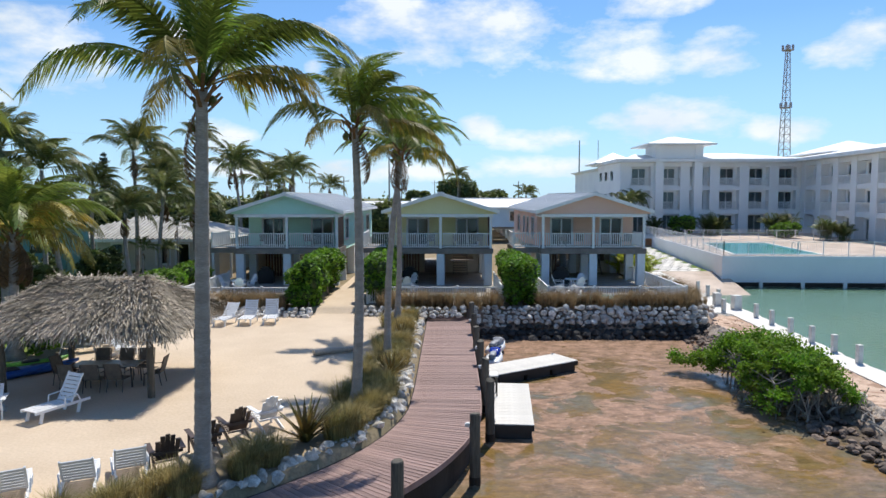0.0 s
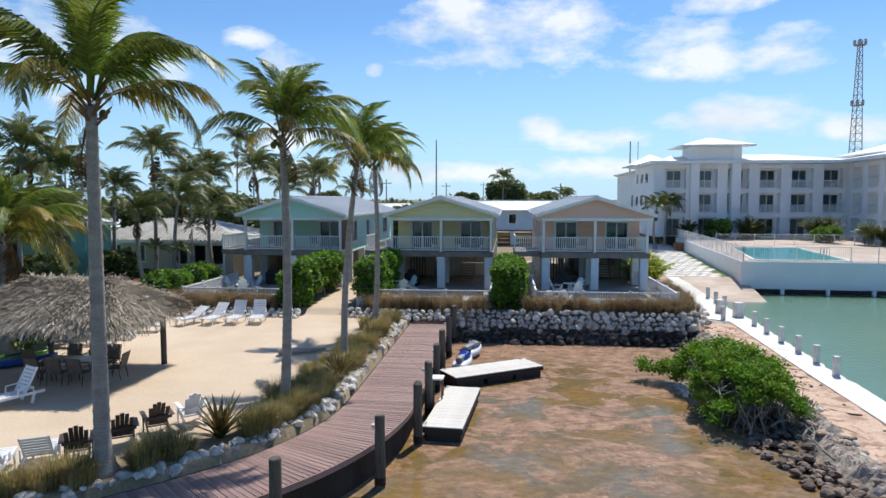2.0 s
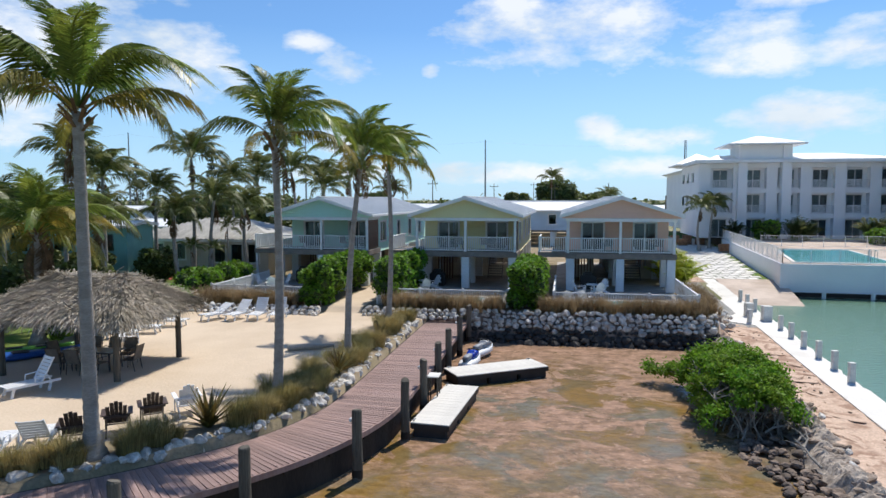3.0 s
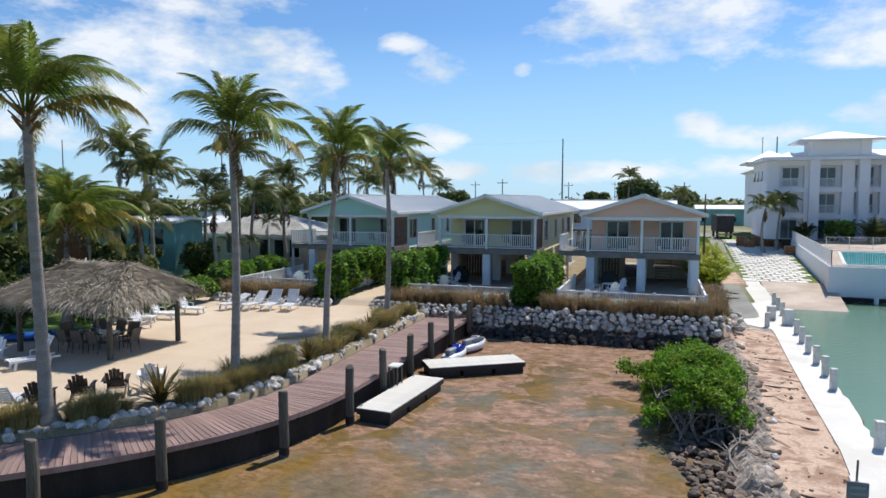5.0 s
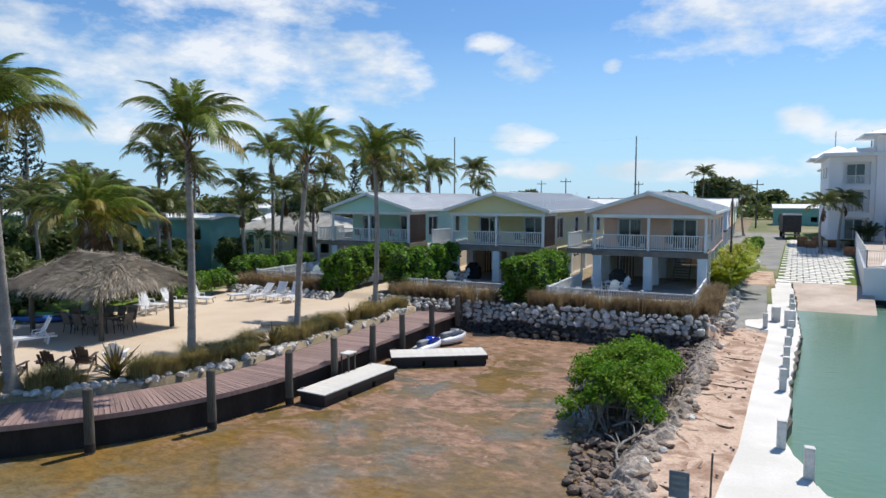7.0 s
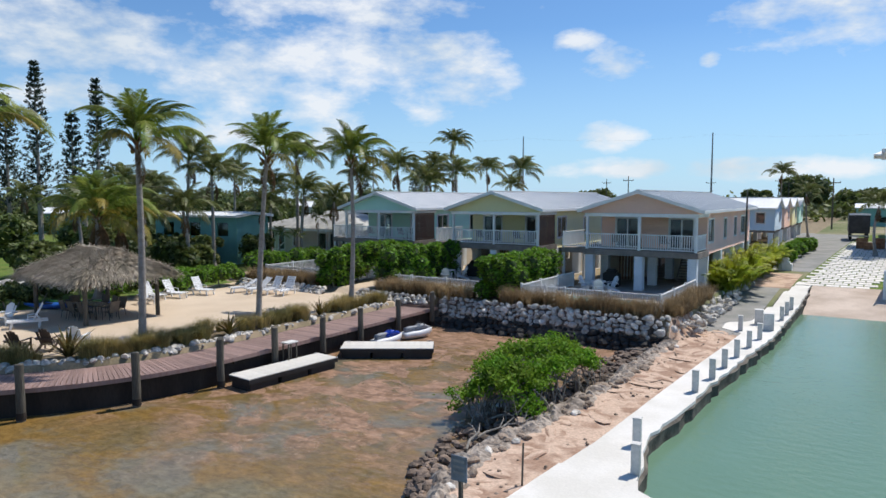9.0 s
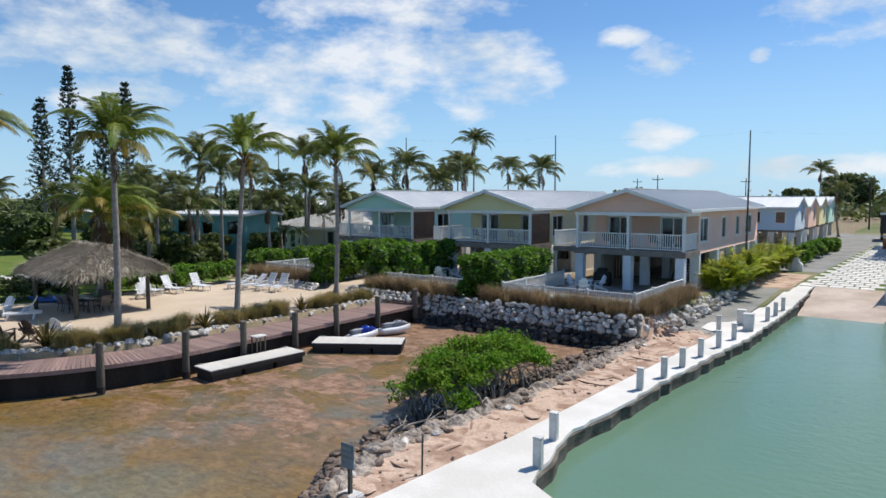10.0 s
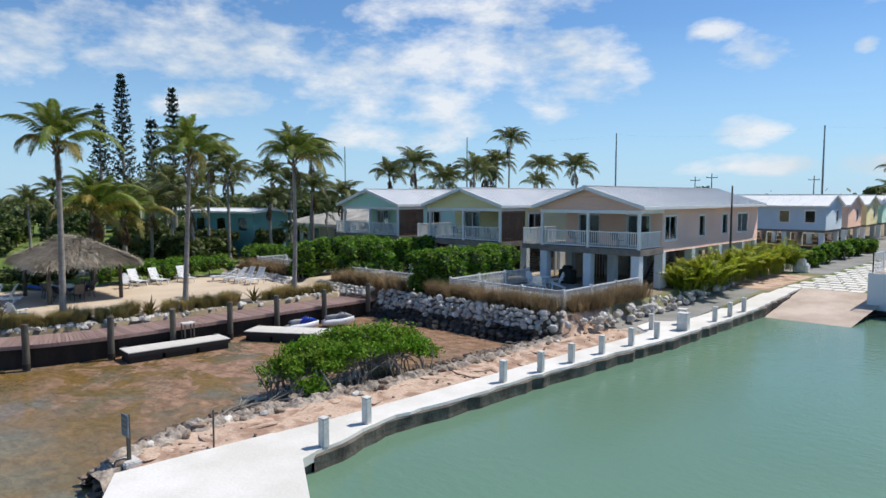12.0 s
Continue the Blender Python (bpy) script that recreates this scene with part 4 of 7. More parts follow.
# ---- hotel ----
def hotel():
    h = thing("hotel", "white three-storey balconied hotel behind the pool", "hotel", (0, 0, 2.6))
    FL = 3.25
    def facade(a, b, bays, top, tower=()):
        """A run of balcony bays from plan point a to b; each bay has a recess, a rail, sliding doors and side piers."""
        a, b = Vector(a), Vector(b)
        u = (b - a).normalized()
        n = Vector((u.y, -u.x))                      # outdoors
        rz = math.atan2(u.y, u.x)
        w = (b - a).length / bays
        for k in range(bays):
            o = a + u * w * k
            top_k = top
            bm = bmesh.new()
            box(bm, 0, 1.3, -0.22, 1.5, 0, top_k)
            ob = part("pier", bm, STUCCO, h)
            ob.location, ob.rotation_euler = (o.x, o.y, 0), (0, 0, rz)
            for f in range(3):
                z = f * FL
                ua, ub = 1.72, 1.3 + (w - 1.3) * 0.84
                bm = bmesh.new()
                wall(bm, "x", 0.8, 0.2, 1.3, w, z, z + FL, [(ua, ub, z + 0.1, z + 2.45)])
                box(bm, 1.3, w, -0.12, 0.8, z + FL - 0.62, z + FL)
                bay = part("bay", bm, STUCCO, h)
                bay.location, bay.rotation_euler = (o.x, o.y, 0), (0, 0, rz)
                bm = bmesh.new()
                um = (ua + ub) / 2
                for q in ((ua, ua + 0.08), (um - 0.05, um + 0.05), (ub - 0.08, ub)):
                    box(bm, q[0], q[1], 0.86, 0.94, z + 0.1, z + 2.45)
                box(bm, ua, ub, 0.86, 0.94, z + 2.37, z + 2.45)
                part("door_frame", bm, WHITE, bay)
                for q in ((ua + 0.05, um), (um, ub - 0.05)):
                    bm = bmesh.new()
                    box(bm, q[0], q[1], 0.89, 0.91, z + 0.12, z + 2.4)
                    part("pane", bm, GLASS, bay)
                if f:
                    bm = bmesh.new()
                    box(bm, 1.3, w, -0.1, -0.02, z + 1.0, z + 1.09)
                    box(bm, 1.3, w, -0.1, -0.02, z + 0.08, z + 0.15)
                    for i in range(int((w - 1.3) / 0.14)):
                        box(bm, 1.35 + i * 0.14, 1.41 + i * 0.14, -0.08, -0.04, z + 0.1, z + 1.0)
                    part("balcony_rail", bm, WHITE, bay)
    def block(ring, z0, z1, name="wall", m=STUCCO):
        bm = bmesh.new()
        prism(bm, ring, z0, z1)
        return part(name, bm, m, h)
    facade((23.6, 92.0), (48.0, 92.0), 6, 9.75)
    facade((48.4, 91.6), (46.1, 61.5), 7, 9.75)
    block([(23.6, 94.6), (48.6, 94.6), (48.6, 106), (23.6, 106)], 0, 9.75)
    block([(23.5, 92.0), (23.62, 92.0), (23.62, 94.6), (23.5, 94.6)], 0, 9.75)
    block([(48.2, 60), (58, 58), (62, 94), (50.6, 94)], 0, 9.75)
    block([(26.0, 106), (38, 106), (38, 138), (26.0, 138)], 0, 9.6)
    block([(47.7, 91.9), (50.9, 91.9), (50.9, 94.6), (47.7, 94.6)], 0, 9.75)
    # parapet and roof
    def slope(ring, ridge, z0, z1):
        """An overhanging eave slab with four roof planes up to a ridge line."""
        bm = bmesh.new()
        prism(bm, ring, z0 - 0.4, z0)
        v = [bm.verts.new((*q, z0 + 0.004)) for q in ring]
        r = [bm.verts.new((*q, z1)) for q in ridge]
        for f in ((v[0], v[1], r[1], r[0]), (v[1], v[2], r[1]), (v[2], v[3], r[0], r[1]), (v[3], v[0], r[0])):
            bm.faces.new(f)
        part("hip_roof", bm, WHITE_ROOF, h)
    slope([(22.7, 90.6), (48.6, 90.6), (49.2, 107.0), (22.7, 107.0)], [(30.0, 98.6), (42.0, 98.6)], 10.16, 11.4)
    slope([(47.2, 93.5), (44.6, 60.0), (58.8, 57.0), (62.8, 95.0)], [(54.2, 86.0), (52.0, 66.0)], 10.18, 11.6)
    block([(25.6, 106), (38.4, 106), (38.4, 138.4), (25.6, 138.4)], 9.6, 9.9, "cornice", WHITE)
    # stair tower
    block([(28.4, 91.2), (34.2, 91.2), (34.2, 97.0), (28.4, 97.0)], 10.1, 12.1, "tower_wall", STUCCO)
    for x in (28.1, 33.4):
        block([(x, 91.0), (x + 1.1, 91.0), (x + 1.1, 93.0), (x, 93.0)], 0, 12.05, "tower_pier", STUCCO)
    def hip(x0, x1, y0, y1, z0, z1, name="hip_roof"):
        bm = bmesh.new()
        box(bm, x0, x1, y0, y1, z0 - 0.18, z0)
        r = min(x1 - x0, y1 - y0) / 2
        v = [bm.verts.new(p) for p in ((x0, y0, z0), (x1, y0, z0), (x1, y1, z0), (x0, y1, z0))]
        if x1 - x0 >= y1 - y0:
            t = [bm.verts.new((x0 + r, (y0 + y1) / 2, z1)), bm.verts.new((x1 - r + 0.01, (y0 + y1) / 2, z1))]
            for f in ((v[0], v[1], t[1], t[0]), (v[1], v[2], t[1]), (v[2], v[3], t[0], t[1]), (v[3], v[0], t[0])):
                bm.faces.new(f)
        else:
            t = [bm.verts.new(((x0 + x1) / 2, y0 + r, z1)), bm.verts.new(((x0 + x1) / 2, y1 - r, z1))]
            for f in ((v[0], v[1], t[0]), (v[1], v[2], t[1], t[0]), (v[2], v[3], t[1]), (v[3], v[0], t[0], t[1])):
                bm.faces.new(f)
        part(name, bm, WHITE_ROOF, h)
    hip(26.6, 35.9, 89.8, 98.4, 12.2, 13.4)
    hip(24.0, 28.4, 92.2, 97.5, 10.12, 11.0)
    hip(21.9, 28.5, 100, 108, 10.12, 11.8)
    hip(49.0, 59.5, 86.0, 97.0, 10.9, 12.6)
    hip(25.2, 38.8, 112.0, 138.8, 9.92, 11.2)
    # side wall windows
    for y in (96.5, 100.0, 103.5):
        for f in (1, 2):
            bm = bmesh.new()
            box(bm, 23.46, 23.6, y, y + 0.9, f * FL + 0.9, f * FL + 2.2)
            part("side_window", bm, GLASS, h)
    bm = bmesh.new()
    tube(bm, [(26.2, 118, 10), (26.2, 118, 15)], 0.06, 5)
    part("mast", bm, STEEL, h)


hotel()


# ---- terrace fence beside the pool ----
tf = thing("pool_fence", "pale metal and clear panel fence along the pool terrace", "fence", (0, 0, 2.6))
for (ax, ay), (bx, by) in (((23.2, 56.0), (26.2, 90.0)), ((23.2, 56.0), (70.0, 53.5)), ((27.0, 76.0), (72.0, 74.0))):
    d = math.hypot(bx - ax, by - ay)
    n = int(d / 2.0)
    for k in range(n):
        p = (ax + (bx - ax) * k / n, ay + (by - ay) * k / n)
        q = (ax + (bx - ax) * (k + 1) / n, ay + (by - ay) * (k + 1) / n)
        bm = bmesh.new()
        box(bm, p[0] - 0.03, p[0] + 0.03, p[1] - 0.03, p[1] + 0.03, 0, 1.25)
        part("fence_post", bm, WHITE, tf)
        bm = bmesh.new()
        bar(bm, (*p, 1.2), (*q, 1.2), 0.04)
        bar(bm, (*p, 0.12), (*q, 0.12), 0.04)
        m = 14
        for j in range(1, m):
            x, y = p[0] + (q[0] - p[0]) * j / m, p[1] + (q[1] - p[1]) * j / m
            box(bm, x - 0.006, x + 0.006, y - 0.006, y + 0.006, 0.12, 1.2)
        part("picket_infill", bm, WHITE, tf)["kind"] = "stuff"
lad = thing("pool_ladder", "steel pool ladder at the terrace pool", "ladder", (31.0, 59.5, 2.66))
bm = bmesh.new()
for s in (0, 0.5):
    tube(bm, [(s, 0, 0), (s, 0, 0.75), (s, 0.25, 0.85), (s, 0.5, 0.75), (s, 0.55, 0)], 0.03, 6)
part("hand_rail", bm, STEEL, lad)


# ---- cottages further back, ridge towards the lane ----
def back_cottage(y, siding, colour):
    h = thing("back_cottage", "%s lap-sided cottage with a white metal roof" % colour, "house", (0, y, 1.3), group="cottages along the lane")
    for q in (("y", 12.5, 0.15, -3.3, 3.3, 2.3, 4.9, [(0.9, 1.7, 3.2, 4.4)]), ("x", -3.3, 0.15, -5.0, 12.5, 2.3, 4.9, [(x, x + 1.0, 3.1, 4.4) for x in (0, 4, 8, 10.6)]),
              ("x", 3.15, 0.15, -5.0, 12.5, 2.3, 4.9), ("y", -5.0, 0.15, -3.15, 3.15, 2.3, 4.9)):
        bm = bmesh.new()
        wall(bm, *q)
        part("wall", bm, siding, h)
    for x in (0, 4, 8, 10.6):
        window(h, "x", -3.3, x, x + 1.0, 3.1, 4.4, 1, -1)
    window(h, "y", 12.65, 0.9, 1.7, 3.2, 4.4, 1, 1)
    bm = bmesh.new()
    lo = [bm.verts.new(p) for p in ((12.5, -3.5, 4.9), (12.5, 3.5, 4.9), (12.5, 0, 6.0))]
    hi = [bm.verts.new((v.co.x + 0.15, v.co.y, v.co.z)) for v in lo]
    bm.faces.new(lo)
    bm.faces.new(hi[::-1])
    for i in range(3):
        bm.faces.new((lo[i], hi[i], hi[(i + 1) % 3], lo[(i + 1) % 3]))
    part("gable_wall", bm, siding, h)
    gable_roof(h, -3.7, 3.7, -5.3, 12.9, 4.95, 6.15, WHITE_ROOF, along="x", ribs=0.8)
    bm = bmesh.new()
    box(bm, -5.0, 12.6, -3.2, 3.2, 2.05, 2.3)
    part("floor", bm, BEAM, h)
    for x in (-4.6, 0, 4.5, 8.5, 12.2):
        for yy in (-2.9, 2.9):
            bm = bmesh.new()
            box(bm, x - 0.25, x + 0.25, yy - 0.25, yy + 0.25, -0.2, 2.05)
            part("pier", bm, PIER, h)


for y, m, c in ((92.0, PALEBLUE, "pale blue"), (101.5, PINK, "salmon pink"), (111.0, YELLOW, "pale yellow"), (120.5, MINT, "mint green")):
    back_cottage(y, m, c)

# ---- low bungalow across the lawn ----
bg = thing("bungalow", "low cream bungalow with a white tiled roof and green-trimmed windows", "house", (-17.6, 50.0, 1.3))
holes = [(-11.6, -10.8, 0.95, 2.75), (-10.2, -9.4, 0.95, 2.75), (-8.2, -7.4, 1.4, 2.75), (-4.8, -3.8, 1.2, 2.75), (-3.3, -2.3, 1.2, 2.75), (-1.8, -0.8, 1.2, 2.75)]
for q in (("x", 0, 0.2, -12, 0, 0, 3.1, holes), ("y", -0.2, 0.2, 0.2, 9, 0, 3.1), ("x", 8.8, 0.2, -12, -0.2, 0, 3.1), ("y", -12, 0.2, 0.2, 8.8, 0, 3.1)):
    bm = bmesh.new()
    wall(bm, *q)
    part("wall", bm, BUFF, bg)
for q in holes:
    window(bg, "x", 0, *q, 1, -1, curtain=True)
bm = bmesh.new()
x0, x1, y0, y1, z0, z1 = -12.9, 0.9, -1.0, 9.8, 3.15, 4.7
v = [bm.verts.new(p) for p in ((x0, y0, z0), (x1, y0, z0), (x1, y1, z0), (x0, y1, z0), (x0 + 5, 4.4, z1), (x1 - 5, 4.4, z1))]
for f in ((0, 1, 5, 4), (1, 2, 5), (2, 3, 4, 5), (3, 0, 4), (3, 2, 1, 0)):
    bm.faces.new([v[i] for i in f])
for k in range(40):
    x = x0 + 0.17 + k * 0.34
    e = min(1, max(0.02, (min(x - x0, x1 - x)) / 5))
    tube(bm, [(x, y0 - 0.02, z0 + 0.03), (x, y0 + 5.4 * e, z0 + 0.03 + (z1 - z0) * e)], 0.085, 6)
part("tile_roof", bm, TILE_ROOF, bg)
bm = bmesh.new()
box(bm, x0, x1, y0 - 0.04, y0, z0 - 0.2, z0 + 0.02)
part("fascia", bm, WHITE, bg)
bm = bmesh.new()
for k in range(4):
    box(bm, -11.8, -9.2, -1.6 + k * 0.3, -1.3 + k * 0.3, 0, 0.2 + 0.2 * k)
part("entry_step", bm, CONCRETE, bg)
bm = bmesh.new()
for x in (-11.8, -9.2):
    bar(bm, (x, -1.5, 0.9), (x, -0.3, 1.7), 0.06)
    bar(bm, (x, -1.5, 0.1), (x, -1.5, 0.9), 0.06)
part("hand_rail", bm, WHITE, bg)

# ---- teal low building and far roofs to the west ----
def far_house(loc, sx, sy, sz, wallm, label, rz=0, roof=WHITE_ROOF, rise=0.9, base=0.0):
    h = thing("far_house", label, "house", loc, rz)
    n = max(2, int(sx / 3))
    hl = [(-sx / 2 + (k + 0.3) * sx / n, -sx / 2 + (k + 0.7) * sx / n, 0.9, 2.1) for k in range(n)]
    for q in (("x", -sy / 2, 0.2, -sx / 2, sx / 2, -base, sz, hl), ("x", sy / 2 - 0.2, 0.2, -sx / 2, sx / 2, -base, sz),
              ("y", -sx / 2, 0.2, -sy / 2 + 0.2, sy / 2 - 0.2, -base, sz), ("y", sx / 2 - 0.2, 0.2, -sy / 2 + 0.2, sy / 2 - 0.2, -base, sz)):
        bm = bmesh.new()
        wall(bm, *q)
        part("wall", bm, wallm, h)
    for a, b, c, d in hl:
        bm = bmesh.new()
        box(bm, a, b, -sy / 2 + 0.08, -sy / 2 + 0.1, c, d)
        part("pane", bm, GLASS, h)
    gable_roof(h, -sy / 2 - 0.4, sy / 2 + 0.4, -sx / 2 - 0.3, sx / 2 + 0.3, sz + 0.05, sz + rise, roof, along="x", ribs=1.2)


far_house((-29.8, 43.6, 3.1), 9.2, 4.6, 2.7, TEAL, "raised teal house with a pale flat roof behind the lawn", 12, WHITE_ROOF, 0.3, 1.85)
far_house((-38, 74, 1.3), 14, 7, 3.2, STUCCO, "white house with a white metal roof among palms", 0)
far_house((-30, 88, 1.3), 14, 8, 4.2, STUCCO, "white house with a white metal roof beyond the bungalow", 0)
far_house((-62, 86, 1.3), 15, 8, 4.6, STUCCO, "white house beyond the trees", 10)
far_house((-95, 60, 1.3), 20, 8, 3.6, TEAL, "long teal house across the inlet", 40)
far_house((-52, 118, 1.3), 22, 9, 5.0, TEAL, "teal two-storey house in the distance", 0)
far_house((-14, 150, 1.3), 30, 9, 4.5, STUCCO, "long white building in the distance", 0)
far_house((32, 175, 1.3), 26, 9, 4.0, TEAL, "low teal building at the end of the lane", 0)

# ---- palms ----
def frond_mesh(name, material, length=3.4, droop=1.2, leaflets=56, drop=0.45, seed=0, width=0.05, leaf=0.75, twist=0.0):
    """An arching frond along +x: a tapering rachis and two rows of drooping leaflets."""
    rng = np.random.default_rng(seed)
    n = 14
    s = np.linspace(0, 1, n + 1)
    x = length * (s - 0.22 * droop * s ** 2.4)
    z = length * (0.30 * s - 0.36 * droop * s ** 2.2)
    y = twist * s ** 2
    v, f = [], []
    for i in range(n + 1):
        r = 0.035 * (1 - s[i]) + 0.006
        v += [(x[i], y[i] - r, z[i]), (x[i], y[i] + r, z[i]), (x[i], y[i], z[i] + r * 0.9)]
        if i:
            a, b = 3 * i - 3, 3 * i
            f += [(a, a + 1, b + 1, b), (a + 1, a + 2, b + 2, b + 1), (a + 2, a, b, b + 2)]
    for k in range(leaflets):
        t = 0.14 + 0.86 * (k + 0.5) / leaflets
        px, py, pz = np.interp(t, s, x), np.interp(t, s, y), np.interp(t, s, z)
        tx, tz = np.interp(min(1, t + 0.02), s, x) - px + 1e-4, np.interp(min(1, t + 0.02), s, z) - pz
        q = math.hypot(tx, tz)
        tx, tz = tx / q, tz / q
        ll = leaf * (0.35 + 0.65 * math.sin(math.pi * min(1, 0.12 + t * 0.86))) * rng.uniform(0.6, 1.15)
        for side in (-1, 1):
            if rng.uniform() < 0.10:
                continue
            fw = 0.55 + 0.5 * t + rng.uniform(-0.2, 0.2)
            dn = drop * rng.uniform(0.7, 1.3)
            d1 = np.array([tx * fw, side * 0.9, tz * fw + 0.1 - 0.45 * dn])
            d1 /= np.linalg.norm(d1)
            d2 = np.array([tx * fw * 0.8, side * 0.42, tz * fw * 0.8 - 0.35 - 1.35 * dn])
            d2 /= np.linalg.norm(d2)
            p0 = np.array([px, py, pz])
            p1 = p0 + d1 * ll * 0.5
            p2 = p1 + d2 * ll * 0.5
            wv = np.array([tx, 0, tz]) * width * 0.5
            b = len(v)
            v += [tuple(p0 - wv * 0.6), tuple(p0 + wv * 0.6), tuple(p1 + wv), tuple(p1 - wv), tuple(p2)]
            f += [(b, b + 1, b + 2, b + 3), (b + 3, b + 2, b + 4)]
    me = bpy.data.meshes.new(name)
    me.from_pydata([tuple(map(float, q)) for q in v], [], f)
    me.materials.append(material)
    return me


NEAR = [frond_mesh("frond", FROND, 4.1, d, 110, dr, 10 + i, 0.043, 0.95, tw) for i, (d, dr, tw) in enumerate(((1.4, 0.6, 0.5), (1.55, 0.8, -0.5), (1.65, 1.0, 0.4), (1.8, 1.15, -0.4), (1.2, 0.5, 0.4)))]
NEAR_Y = [frond_mesh("frond", FROND_Y, 3.9, d, 104, dr, 20 + i, 0.043, 0.95, 0.3) for i, (d, dr) in enumerate(((1.3, 0.9), (1.7, 1.2)))]
NEAR_D = [frond_mesh("frond", FROND_D, 2.6, d, 46, 1.6, 30 + i, 0.04, 0.65) for i, d in enumerate((1.0, 1.3))]
FARF = [frond_mesh("frond", FROND_FAR, 3.3, d, 44, dr, 40 + i, 0.065, 0.95, 0.3) for i, (d, dr) in enumerate(((1.2, 0.8), (1.5, 1.1), (1.8, 1.4)))]
FARD = [frond_mesh("frond", FROND_D, 2.4, 1.1, 24, 1.5, 50, 0.09, 0.7)]
bm = bmesh.new()
bmesh.ops.create_icosphere(bm, subdivisions=2, radius=0.095)
for q in bm.verts:
    q.co.z *= 1.25
COCONUT = mesh_of("coconut", bm, mat("green_coconut", (0.16, 0.17, 0.04), 0.5, var=0.2, scale=5), True)


bm = bmesh.new()
bar(bm, (0, 0, 0), (0.3, 0, 0.3), 0.075, 0.03)
STUB = mesh_of("frond_stub", bm, FROND_D)


def palm(base, top, label, fronds=24, near=True, size=1.0, dead=3, yellow=3, seed=0, wind=0.35, r0=0.2, bow=(0, 0), group="coconut palms", nuts=2):
    """A coconut palm: ringed, bowed, flared trunk; fronds swept by a wind from the west."""
    rng = np.random.default_rng(seed)
    base, top = Vector(base), Vector(top)
    p = thing("coconut_palm", label, "palm tree", tuple(base), group=group)
    d = top - base
    bm = bmesh.new()
    n = max(14, int(d.length / (0.12 if near else 0.4)))
    pts, rad = [], []
    for i in range(n + 1):
        t = i / n
        pts.append(Vector((d.x * t + bow[0] * math.sin(math.pi * t), d.y * t + bow[1] * math.sin(math.pi * t), d.z * t - (0.15 if i == 0 else 0))))
        flare = 1 + 1.1 * max(0, 1 - t * d.length / 0.9) ** 2
        rad.append(r0 * (1 - 0.38 * t) * flare * (1 + (0.05 if i % 2 else -0.03)))
    tube(bm, pts, rad, 12 if near else 7)
    part("trunk", bm, TRUNK, p, smooth=True)
    c = d + Vector((0, 0, 0.05))
    if near:
        for k in range(14):
            a = k * 2.4
            share("frond_stub", STUB, p, tuple(c + Vector((0.12 * math.cos(a), 0.12 * math.sin(a), -0.5 + 0.04 * k))), (0, 0, a))
    for k in range(fronds):
        a = k * 2.39996 + rng.uniform(-0.2, 0.2)
        level = (k + 0.5) / fronds                       # 0: lowest, oldest; 1: the spear leaves
        pitch = -0.12 + 1.55 * level ** 0.72 + rng.uniform(-0.12, 0.12)
        lee = math.cos(a)
        a = a - wind * math.sin(a) * (0.4 + 0.6 * level)
        pitch -= wind * 0.5 * lee * level
        sc = size * rng.uniform(0.85, 1.1) * (0.82 + 0.25 * math.sin(math.pi * min(1, level + 0.25)))
        if near:
            pool_ = NEAR_Y if k < yellow else (NEAR[2:4] if level < 0.45 else (NEAR[0:3] if level < 0.8 else [NEAR[0], NEAR[4]]))
        else:
            pool_ = FARF[1:] if level < 0.5 else FARF[:2]
        me = pool_[int(rng.integers(len(pool_)))]
        share("frond", me, p, tuple(c + Vector((0.1 * math.cos(a), 0.1 * math.sin(a), 0.12 * level))), (rng.uniform(-0.4, 0.4), -pitch, a), (sc, sc, sc))
    for k in range(dead):
        a = rng.uniform(0, 6.28)
        src = NEAR_D if near else FARD
        share("dead_frond", src[k % len(src)], p, tuple(c + Vector((0, 0, -0.2))), (0, 1.25, a), (size * 0.85,) * 3)
    if near:
        for k in range(nuts):
            a = k * 1.3 + seed
            share("coconut", COCONUT, p, tuple(c + Vector((0.26 * math.cos(a), 0.26 * math.sin(a), -0.25 - 0.1 * (k % 2)))))
    return p


palm((-5.5, 14.2, 1.2), (-5.05, 13.6, 9.75), "tall coconut palm with yellowing lower fronds on the beach", 21, size=1.02, yellow=4, dead=1, seed=1, r0=0.19, wind=0.25)
palm((-2.8, 19.2, 1.2), (-2.75, 19.25, 9.6), "tall coconut palm in the planting bed by the boardwalk", 20, size=0.86, yellow=3, dead=1, seed=2, r0=0.16, bow=(0.12, 0), wind=0.5)
palm((-2.4, 25.0, 1.25), (-1.8, 25.2, 9.3), "leaning coconut palm in the planting bed", 19, size=0.82, yellow=2, dead=2, seed=3, r0=0.145, bow=(-0.2, 0.1), wind=0.5)
palm((-2.6, 32.0, 1.4), (-2.6, 32.1, 9.5), "coconut palm at the landward end of the planting bed", 20, size=0.86, yellow=2, dead=2, seed=4, r0=0.145, bow=(0.15, 0), wind=0.5)
palm((-11.9, 13.0, 1.2), (-11.9, 13.0, 9.2), "coconut palm further along the beach", 19, size=1.0, yellow=3, dead=1, seed=5)
palm((-17.2, 25.5, 1.2), (-17.0, 25.5, 6.2), "bushy drooping palm behind the thatched hut", 24, near=True, size=1.15, yellow=6, dead=8, seed=6, r0=0.22)
palm((-19.5, 28.5, 1.2), (-19.3, 28.3, 5.6), "bushy palm behind the hut with dry fronds", 20, near=True, size=1.05, yellow=5, dead=8, seed=7, r0=0.2)
